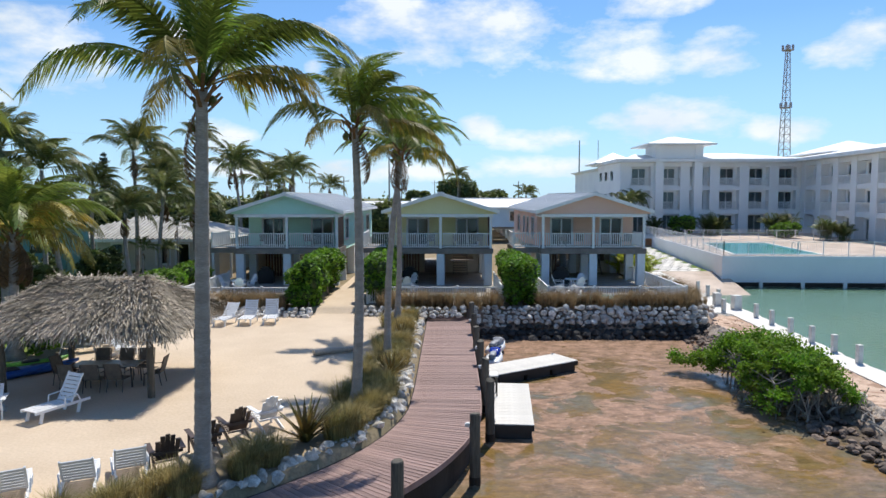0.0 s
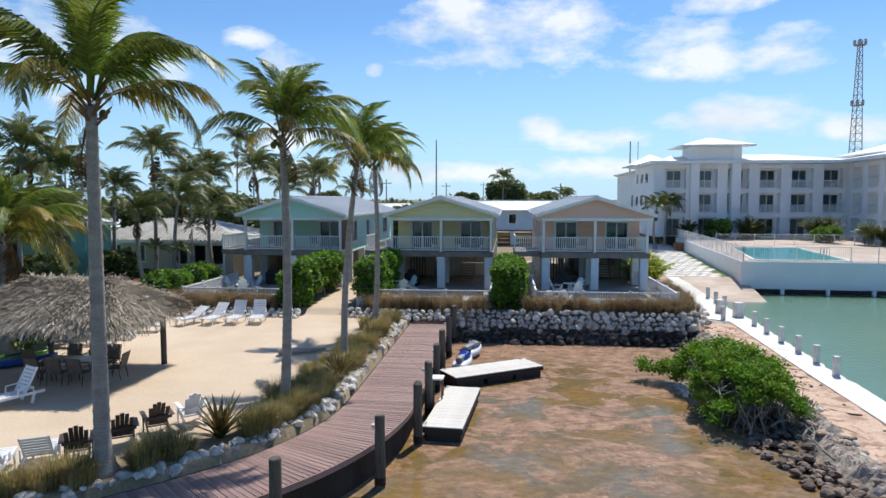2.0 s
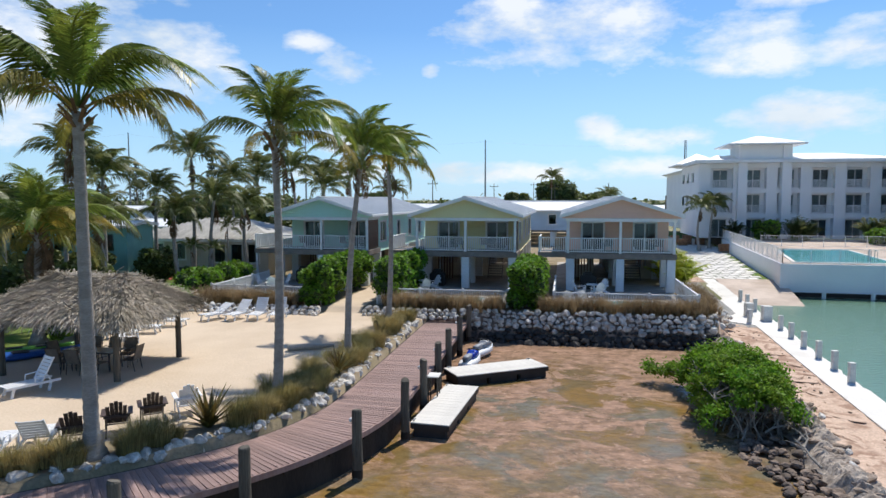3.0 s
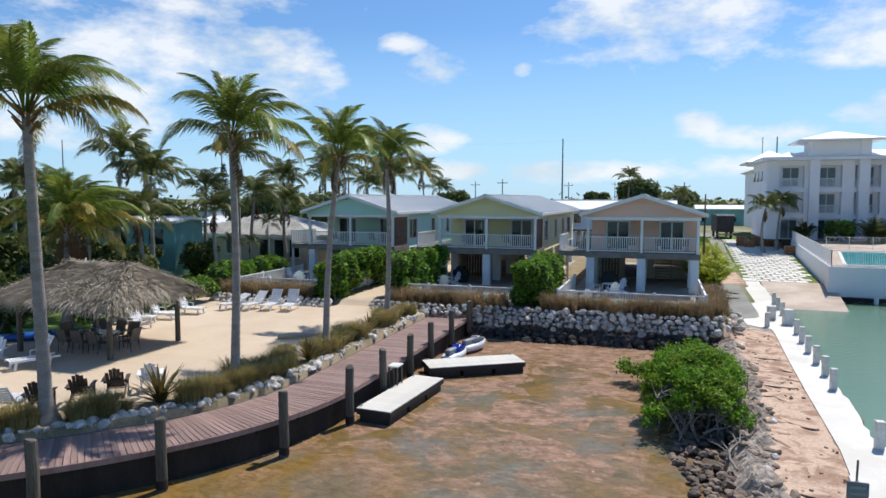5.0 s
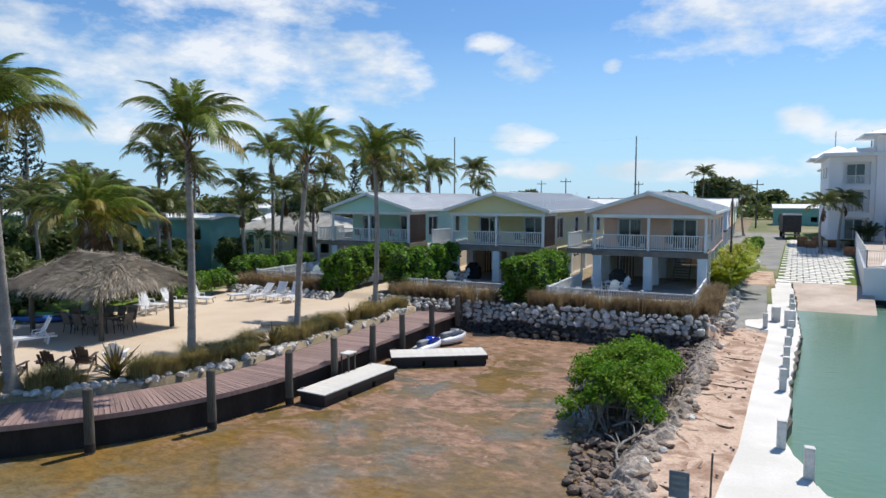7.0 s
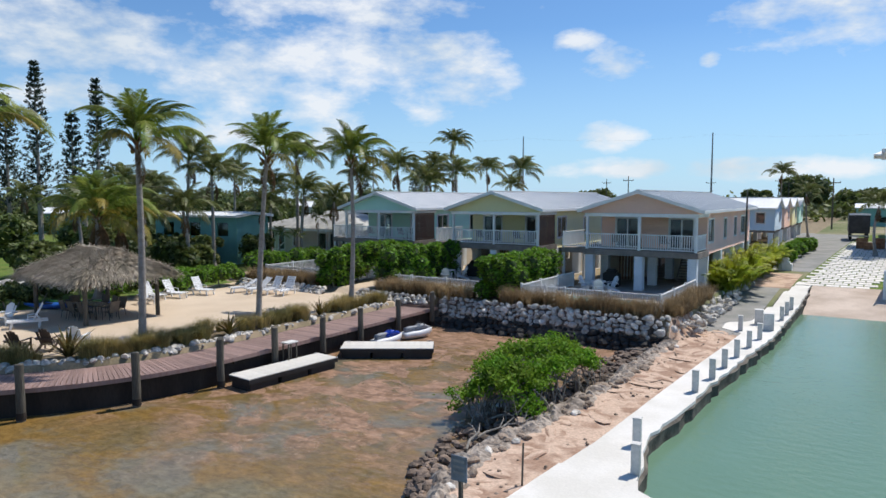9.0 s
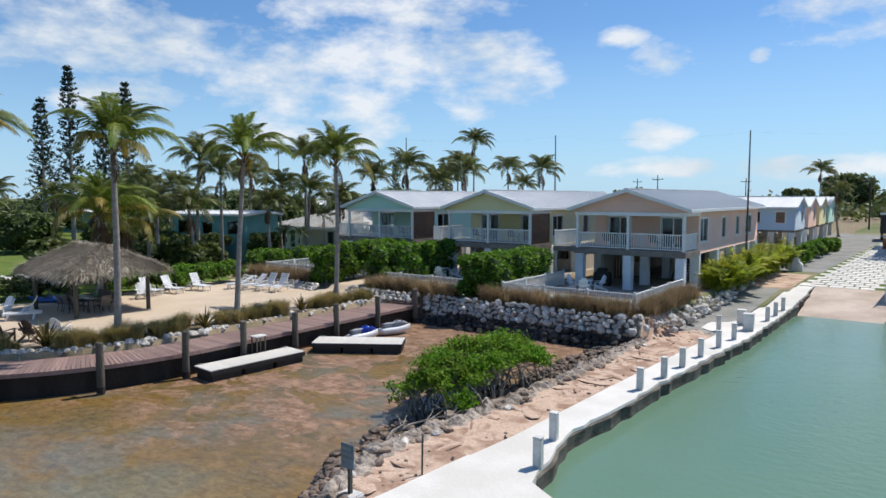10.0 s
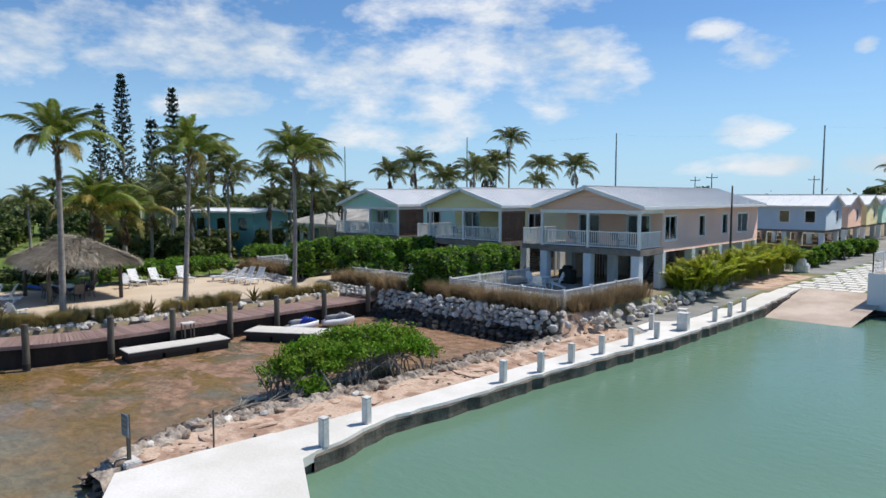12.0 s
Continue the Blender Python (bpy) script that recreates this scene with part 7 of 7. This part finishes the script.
for cx in (9.85, -0.65, -11.25):
    for k, (dx, dy, a) in enumerate(((-1.9, 1.5, 175), (-0.7, 1.6, 185), (1.2, 1.6, 170), (2.6, 1.4, 190))):
        c = patio_chair((cx + dx, 45.4 + dy, GZ + 2.55), a)
        tagged(c, "dark sling chair on the cottage porch", group="porch chairs")

# ---- sign, stakes, poles, tower ----
sg = thing("shore_sign", "small weathered sign on a post at the spit's end", "sign", (15.0, 15.4, 0.3))
bm = bmesh.new()
bar(bm, (0, 0, 0), (0, 0, 1.5), 0.08)
part("post", bm, PILEWOOD, sg)
bm = bmesh.new()
soft_box(bm, -0.26, 0.26, -0.2, 0.22, -0.1, 0.34, 0.03)
part("footing", bm, CONCRETE_GREY, sg, "stained concrete footing")
bm = bmesh.new()
soft_box(bm, -0.2, 0.2, -0.09, -0.05, 0.95, 1.52, 0.01)
part("sign_panel", bm, SIGN, sg)
for k in range(3):
    bm = bmesh.new()
    box(bm, -0.14, 0.14, -0.1, -0.092, 1.38 - k * 0.13, 1.43 - k * 0.13)
    part("text_bar", bm, STEEL, sg)
st = thing("steel_stake", "thin rusty stake in the spit", "stake", (15.5, 17.4, 0.5))
bm = bmesh.new()
tube(bm, [(0, 0, 0), (0.02, 0, 1.05)], 0.025, 7)
part("rod", bm, PILEWOOD, st)


def utility_pole(x, y, h, arm=True, m=None, r=0.16, label="distant wooden utility pole with cross-arm"):
    p = thing("utility_pole", label, "utility pole", (x, y, 1.2), group="utility poles")
    bm = bmesh.new()
    tube(bm, [(0, 0, 0), (0, 0, h / 2), (0, 0, h)], [r, r * 0.85, r * 0.6], 8)
    part("shaft", bm, m or PILEWOOD, p)
    if arm:
        bm = bmesh.new()
        box(bm, -1.2, 1.2, -0.06, 0.06, h - 1.0, h - 0.85)
        part("cross_arm", bm, m or PILEWOOD, p)
        for x in (-1.1, 0, 1.1):
            bm = bmesh.new()
            tube(bm, [(x, 0, h - 0.85), (x, 0, h - 0.6)], 0.06, 6)
            part("insulator", bm, STEEL, p)
    return p


utility_pole(14.35, 57.0, 6.8, False, r=0.09, label="slim dark pole beside the pink cottage")
POLES = ((-20, 218.5, 26, 0.3), (-77.7, 206, 26.8, 0.3), (-139, 201.6, 29, 0.3), (-200, 190, 28, 0.3), (45, 232, 26, 0.3))
for x, y, h, r in POLES:
    utility_pole(x, y, h, False, STEEL, r, "tall steel transmission pole on the skyline")
for x, y, h in ((-24, 150, 11), (-13.5, 185, 11), (3, 200, 11), (-6, 260, 13), (-36, 170, 11), (15.5, 150, 10)):
    utility_pole(x, y, h)
wr = thing("power_line", "thin power lines between skyline poles", "cable", (0, 0, 0))
for (x0, y0, h0, _), (x1, y1, h1, _) in zip((POLES[4], POLES[0], POLES[1], POLES[2]), (POLES[0], POLES[1], POLES[2], POLES[3])):
        bm = bmesh.new()
        tube(bm, [(x0 + (x1 - x0) * t, y0 + (y1 - y0) * t, 0.7 + h0 + (h1 - h0) * t - 6 * t * (1 - t)) for t in np.linspace(0, 1, 9)], 0.008, 4)
        part("wire", bm, STEEL, wr)
tw = thing("radio_tower", "tall red and white lattice radio tower far behind the hotel", "tower", (209, 419, 1.0))
for k in range(3):
    bm = bmesh.new()
    a = k * 2.0944
    tube(bm, [(5.2 * math.cos(a), 5.2 * math.sin(a), 0), (1.3 * math.cos(a), 1.3 * math.sin(a), 100)], 0.28, 5)
    part("leg", bm, TOWER_M, tw)
for j in range(22):
    for k in range(3):
        a, b = k * 2.0944, (k + 1) * 2.0944
        z0, z1 = 100 * j / 22, 100 * (j + 1) / 22
        r0, r1 = 5.2 - 3.9 * z0 / 100, 5.2 - 3.9 * z1 / 100
        bm = bmesh.new()
        bar(bm, (r0 * math.cos(a), r0 * math.sin(a), z0), (r1 * math.cos(b), r1 * math.sin(b), z1), 0.2)
        bar(bm, (r1 * math.cos(a), r1 * math.sin(a), z1), (r1 * math.cos(b), r1 * math.sin(b), z1), 0.2)
        part("brace", bm, TOWER_M, tw)
for z in (62, 97):
    bm = bmesh.new()
    for k in range(6):
        a = k * 1.05
        box(bm, 3.2 * math.cos(a) - 0.5, 3.2 * math.cos(a) + 0.5, 3.2 * math.sin(a) - 0.5, 3.2 * math.sin(a) + 0.5, z, z + 3)
    bmesh.ops.create_cone(bm, segments=10, radius1=3.0, radius2=3.0, depth=0.5, cap_ends=True, matrix=Matrix.Translation((0, 0, z)))
    part("antenna_ring", bm, TOWER_M, tw)

# ---- lane things: truck, brick pallets, box ----
tk = thing("box_truck", "dark box truck parked on the lane behind the ramp", "truck", (20.6, 112.5, 1.45), 3)
bm = bmesh.new()
soft_box(bm, -1.25, 1.25, 0, 7.0, 1.0, 3.7, 0.06)
part("cargo_box", bm, TRUCK, tk)
bm = bmesh.new()
box(bm, -1.3, 1.3, -0.06, 0.02, 3.55, 3.8)
part("roof_trim", bm, WHITE, tk)
bm = bmesh.new()
box(bm, -1.2, 1.2, -0.25, -0.05, 0.55, 0.75)
part("bumper", bm, STEEL, tk)
for x in (-1.0, 1.0):
    for y in (1.2, 5.8):
        bm = bmesh.new()
        tube(bm, [(x - 0.15, y, 0.5), (x + 0.15, y, 0.5)], 0.5, 14)
        part("wheel", bm, BLACK, tk)
for x, y, n in ((21.2, 96.0, 3), (22.9, 96.4, 3), (24.6, 96.2, 2), (22.0, 94.3, 2), (25.2, 84.5, 2)):
    pl = thing("brick_pallet", "wrapped pallet of orange-brown bricks beside the lane", "pallet", (x, y, 1.35), group="brick pallets")
    bm = bmesh.new()
    box(bm, -0.6, 0.6, -0.5, 0.5, -0.1, 0.14)
    part("pallet_base", bm, BEAM, pl)
    for k in range(n):
        bm = bmesh.new()
        soft_box(bm, -0.58, 0.58, -0.48, 0.48, 0.145 + k * 0.4, 0.53 + k * 0.4, 0.02)
        part("brick_layer", bm, BRICK, pl)
ub = thing("utility_box", "small white domed utility box in the lane planting", "utility box", (15.9, 68.5, 1.05))
bm = bmesh.new()
soft_box(bm, -0.55, 0.55, -0.5, 0.5, -0.1, 0.75, 0.14)
part("lid", bm, WHITE, ub)
bm = bmesh.new()
soft_box(bm, -0.3, 0.3, -0.3, 0.3, 0.7, 1.15, 0.1)
part("vent_cap", bm, WHITE, ub)
lg = thing("driftwood_log", "pale driftwood log lying on the sand", "log", (-4.6, 26.6, 1.2), 25)
bm = bmesh.new()
tube(bm, [(-1.0, 0, 0.12), (-0.3, 0.08, 0.13), (0.4, 0, 0.12), (1.0, 0.1, 0.1)], [0.12, 0.13, 0.11, 0.06], 9)
part("stem", bm, DRIFT, lg)
for i, (x, y, a) in enumerate(((-25.0, 46.6, 10), (-24.0, 46.2, 30), (-23.2, 46.8, -10))):
    kayak((x, y, 1.3), a, RED, "red kayak lying on the lawn by the bungalow")
boat = thing("shed_roof", "low dark shed roof beyond the hut", "shed", (-19.0, 15.5, 1.2), 15)
bm = bmesh.new()
box(bm, -1.6, 1.6, -1.2, 1.2, 0, 1.0)
part("wall", bm, BEAM, boat)
gable_roof(boat, -1.9, 1.9, -1.5, 1.5, 1.05, 1.7, TRUCK)

# ---- stones: rock wall, shore, bed edging ----
def stone_meshes(name, material, n, seed, flat=0.75):
    out = []
    for k in range(n):
        rng = np.random.default_rng(seed + k)
        bm = bmesh.new()
        bmesh.ops.create_icosphere(bm, subdivisions=2, radius=0.5)
        cuts = [(Vector(rng.normal(size=3)).normalized(), rng.uniform(0.28, 0.42)) for _ in range(7)]
        for q in bm.verts:
            for nv, d in cuts:
                e = q.co.dot(nv) - d
                if e > 0:
                    q.co -= nv * e
            q.co += Vector(rng.normal(size=3)) * 0.018
            q.co.z *= flat
        out.append(mesh_of(name, bm, material))
    return out


PALE = stone_meshes("stone", STONE, 6, 1000)
DARK = stone_meshes("stone", STONE_DARK, 5, 1100, 0.65)
WET = stone_meshes("stone", STONE_WET, 5, 1150, 0.7)
PLATE = stone_meshes("stone", MARL, 4, 1250, 0.5)
TAN = stone_meshes("stone", STONE_TAN, 5, 1200, 0.6)


def scatter(parent, spots, meshes, rng):
    for x, y, z, s in spots:
        share("stone", meshes[int(rng.integers(len(meshes)))], parent, (x, y, z), (rng.uniform(-0.5, 0.5), rng.uniform(-0.5, 0.5), rng.uniform(0, 6.28)),
              (s * rng.uniform(0.9, 1.35), s * rng.uniform(0.8, 1.15), s * rng.uniform(0.85, 1.15)))


def joined(parent, spots, meshes, rng, name="small_stones"):
    if not spots:
        return
    v, f = [], []
    cache = [(np.array([q.co for q in m.vertices]), [tuple(p.vertices) for p in m.polygons]) for m in meshes]
    for x, y, z, s in spots:
        co, fs = cache[int(rng.integers(len(cache)))]
        a = rng.uniform(0, 6.28)
        c, d = math.cos(a), math.sin(a)
        co = co * (s * rng.uniform(0.9, 1.3), s * rng.uniform(0.8, 1.1), s)
        co = np.stack([co[:, 0] * c - co[:, 1] * d + x, co[:, 0] * d + co[:, 1] * c + y, co[:, 2] + z], 1)
        b = sum(len(q) for q in v)
        v.append(co)
        f += [tuple(i + b for i in q) for q in fs]
    me = bpy.data.meshes.new(name)
    me.from_pydata(np.concatenate(v).tolist(), [], f)
    me.materials.append(meshes[0].materials[0])
    ob = new(name, me)
    ob.parent = parent
    ob["kind"] = "stuff"


rng = np.random.default_rng(1500)
rock = thing("rock_wall", "grey limestone boulder wall between cove and patios, dark at its foot", "rock wall", (0, 0, 0), kind="structure")
spots = []
for row in range(6):
    z = 0.40 + row * 0.225
    y = 35.15 + row * 0.11
    x = 1.2 + rng.uniform(0, 0.3)
    while x < 14.4:
        s = rng.uniform(0.20, 0.44) * (1.1 if rng.uniform() < 0.8 else 1.4)
        spots.append((x, y + 0.12 * math.sin(x * 0.9) + (0.5 * max(0, x - 12.8)), z + rng.uniform(-0.05, 0.05), s))
        x += s * rng.uniform(0.85, 1.05)
hi = [q for q in spots if q[2] > 0.8 or (q[2] > 0.6 and rng.uniform() < 0.2)]
lo = [q for q in spots if q not in hi]
scatter(rock, hi[-285:], PALE, rng)
if hi[:-285]:
    joined(rock, hi[:-285], PALE, rng, "lower_stones")
joined(rock, lo, WET, rng, "dark_lower_stones")
lowspots = []
for row in range(2):
    x = 1.2
    while x < 14.2:
        s = rng.uniform(0.4, 0.75)
        lowspots.append((x, 34.85 + 0.2 * row + 0.12 * math.sin(x * 0.9) + (0.5 * max(0, x - 12.8)), 0.02 + row * 0.24, s))
        x += s * 0.9
joined(rock, lowspots, WET, rng, "wet_foot_stones")
bm = bmesh.new()
g0 = [[bm.verts.new((x, y + (0.5 * max(0, x - 12.8)), z)) for y, z in ((34.95, -0.8), (35.1, 0.2), (35.75, 1.45), (36.2, 1.5))] for x in np.arange(0.9, 14.9, 0.5)]
for r0, r1 in zip(g0, g0[1:]):
    for k in range(3):
        bm.faces.new((r0[k], r1[k], r1[k + 1], r0[k + 1]))
part("wall_fill", bm, STONE_DARK, rock, "dark gaps behind the boulders")

bank = thing("beach_stones", "row of pale limestone boulders along the back of the beach", "rock wall", (0, 0, 0), kind="structure")
spots = []
for x0, x1, y in ((-15.8, -7.4, 34.7), (-5.0, 0.9, 34.95)):
    for row in range(3):
        x = x0 + rng.uniform(0, 0.3)
        while x < x1:
            s = rng.uniform(0.26, 0.48)
            spots.append((x, y + row * 0.2 + 0.1 * math.sin(x), 1.26 + row * 0.15, s))
            x += s * rng.uniform(0.9, 1.2)
scatter(bank, spots[:260], PALE, rng)

edging = thing("bed_edging", "pale stones edging the planting bed along the boardwalk", "stones", (0, 0, 0), kind="structure")
spots = []
for i in range(4, N_WAY - 60, 2):
    for k in range(2):
        q = beside(i, 1.32 + 0.2 * k + rng.uniform(-0.1, 0.15) + 0.15 * rng.uniform())
        if q[1] < 34.0 and rng.uniform() < 0.85:
            spots.append((q[0], q[1], 1.16 + rng.uniform(-0.05, 0.07), rng.uniform(0.2, 0.46)))
scatter(edging, spots[-280:], PALE, rng)
joined(edging, spots[:-280], PALE, rng)

shore = thing("shore_rocks", "weathered tan and dark rocks along the spit's cove side", "rocks", (0, 0, 0), kind="structure")
bm = bmesh.new()
prev = None
for y in np.arange(14.5, 37.6, 0.065):
    c = float(ledge_line(y))
    low = float(smooth(np.array(y), 14.4, 15.6)) * (1 - 0.75 * float(smooth(np.array(y), 33.0, 37.6)))
    row = []
    for s in np.linspace(-1.0, 0.75, 26):
        p = Vector((c + s, y, 0))
        crag = noise.turbulence(p * 1.6, 4, True) - 0.55
        fine = noise.noise(p * 7.0) + 0.6 * noise.noise(p * 15.0)
        z = (0.02 + 0.50 * float(smooth(np.array(s), -0.95, -0.15))) if s < -0.15 else 0.52 - 0.12 * float(smooth(np.array(s), 0.3, 0.75))
        body = math.exp(-((s + 0.02) / 0.42) ** 2)
        z += low * body * (0.16 + 0.34 * crag) + 0.05 * fine * (0.25 + body)
        z -= 0.12 * float(smooth(np.array(s), 0.45, 0.75))
        row.append(bm.verts.new((c + s + 0.16 * noise.noise(p * 2.1 + Vector((9, 0, 0))), y + 0.05 * noise.noise(p * 6.0), z)))
    if prev:
        for k in range(25):
            bm.faces.new((prev[k], prev[k + 1], row[k + 1], row[k]))
    prev = row
part("limestone_ledge", bm, LEDGE, shore, "craggy grey limestone ledge")
pale, dark, tan = [], [], []
for y in np.arange(14.6, 37.5, 0.14):
    e, c = float(spit_edge(y)), float(ledge_line(y))
    for k in range(3):
        u = rng.uniform(0, 1)
        x = e - 0.4 + (c - e - 0.1) * u
        dark.append((x, y + rng.uniform(-0.1, 0.1), 0.0 + 0.3 * u + rng.uniform(-0.06, 0.08), rng.uniform(0.14, 0.42)))
    if rng.uniform() < 0.75:
        tan.append((c + rng.uniform(-0.35, 0.55), y, 0.52 + rng.uniform(-0.05, 0.08), rng.uniform(0.14, 0.5) * (1.0 if y < 30 else 0.8)))
    if rng.uniform() < 0.06:
        pale.append((c + rng.uniform(0.0, 0.7), y, 0.55, rng.uniform(0.18, 0.4)))
for k in range(90):
    a = rng.uniform(0, 1)
    dark.append((13.0 + 2.6 * a + rng.normal() * 0.2, 16.9 - 2.4 * a + rng.normal() * 0.25, rng.uniform(-0.1, 0.3), rng.uniform(0.2, 0.5)))
scatter(shore, tan, TAN, rng)
scatter(shore, pale, PALE, rng)
scatter(shore, dark[-90:], DARK, rng)
joined(shore, dark[:-90], DARK, rng, "small_wet_stones")
for k in range(70):
    y = rng.uniform(15.6, 40)
    e0, e1 = float(ledge_line(y)) + 0.35, float(wharf_in(y)) - 0.35
    x = rng.uniform(e0, max(e0 + 0.1, e1))
    z = float(height(np.array([x]), np.array([y]))[0])
    share("stone", PLATE[k % 4], shore, (x, y, z - 0.01), (rng.uniform(-0.06, 0.06), rng.uniform(-0.06, 0.06), rng.uniform(0, 6.28)), (rng.uniform(0.5, 1.5), rng.uniform(0.35, 0.9), rng.uniform(0.07, 0.17)))
for x, y, a, l in ((13.2, 20.2, 70, 1.7), (13.5, 21.0, 40, 1.1), (13.0, 19.4, 100, 1.3), (12.9, 21.6, 20, 1.0), (13.6, 32.8, -30, 1.4)):
    dw = thing("driftwood_branch", "bleached grey branch lying on the shore rocks", "branch", (x, y, 0.42), a, group="shore driftwood")
    bm = bmesh.new()
    tube(bm, [(-l / 2, 0, 0.02), (-l / 6, 0.06, 0.14), (l / 5, -0.03, 0.2), (l / 2, 0.08, 0.34)], [0.04, 0.036, 0.028, 0.012], 7)
    tube(bm, [(l / 8, 0, 0.18), (l / 3, 0.22, 0.3), (l / 2.4, 0.4, 0.34)], [0.02, 0.016, 0.008], 6)
    part("stem", bm, TWIG, dw)
loose = []
for k in range(120):
    y = rng.uniform(15.5, 41)
    x = rng.uniform(float(ledge_line(y)) + 0.3, float(wharf_in(y)) - 0.05)
    loose.append((x, y, float(height(np.array([x]), np.array([y]))[0]) + 0.01, rng.uniform(0.04, 0.14)))
joined(shore, loose, TAN, rng, "loose_stones")
side = thing("side_bank_rocks", "loose boulders on the bank beside the pink cottage", "rocks", (0, 0, 0), kind="structure")
spots = [(rng.uniform(13.9, 15.2), y, float(np.interp(0.5, [0, 1], [0.8, 1.2])) + rng.uniform(-0.25, 0.3), rng.uniform(0.25, 0.6)) for y in np.arange(37.0, 56.0, 0.13)]
scatter(side, spots, PALE, rng)
west = thing("inlet_rocks", "grey boulders along the inlet beyond the hut", "rocks", (0, 0, 0), kind="structure")
scatter(west, [(rng.uniform(-27, -21), rng.uniform(22, 27), 1.3 + rng.uniform(0, 0.5), rng.uniform(0.5, 1.0)) for _ in range(70)], PALE, rng)

# ---- pavers of the slipway ----
slip = thing("slipway", "white concrete pavers with dark grassy joints", "driveway", (0, 0, 0), kind="structure")
bm = bmesh.new()
g0 = [[bm.verts.new((x, y, z)) for x in (17.5 + (y - 58) * 0.045, 22.95 + (y - 58) * 0.10)] for y, z in ((58.3, 0.98), (70, 1.08), (90, 1.36), (112, 1.42), (130, 1.42))]
for r0, r1 in zip(g0, g0[1:]):
    bm.faces.new((r0[0], r0[1], r1[1], r1[0]))
part("joint_bed", bm, LAWN, slip, "dark grassy joint bed")
bm = bmesh.new()
soft_box(bm, -0.42, 0.42, -0.58, 0.58, 0.0, 0.07, 0.015)
pv = mesh_of("paver", bm, PAVER)
n = 0
y = 59.0
row = 0
while y < 110 and n < 295:
    xl, xr = 17.6 + (y - 58) * 0.045, 22.8 + (y - 58) * 0.10
    x = xl + 0.45 + (0.46 if row % 2 else 0)
    z = float(np.interp(y, [58.3, 70, 90, 112], [0.98, 1.08, 1.36, 1.42]))
    while x < xr - 0.3 and n < 295:
        share("paver", pv, slip, (x + rng.uniform(-0.02, 0.02), y, z - 0.03 + rng.uniform(-0.006, 0.006)), (0, 0, rng.uniform(-0.02, 0.02)))
        n += 1
        x += 0.93
    y += 1.3
    row += 1

# ---- boardwalk planks ----
bm = bmesh.new()
soft_box(bm, -1.115, 1.115, -0.0725, 0.0725, -0.035, 0.0, 0.005)
pk = mesh_of("plank", bm, DECKWOOD)
for i in range(N_WAY):
    q = WAY_A[i]
    if i < 298:
        share("plank", pk, walkway, (q[0], q[1], DZ + rng.uniform(-0.003, 0.003)), (0, 0, math.atan2(WAY_N[i][1], WAY_N[i][0]) + rng.uniform(-0.006, 0.006)))
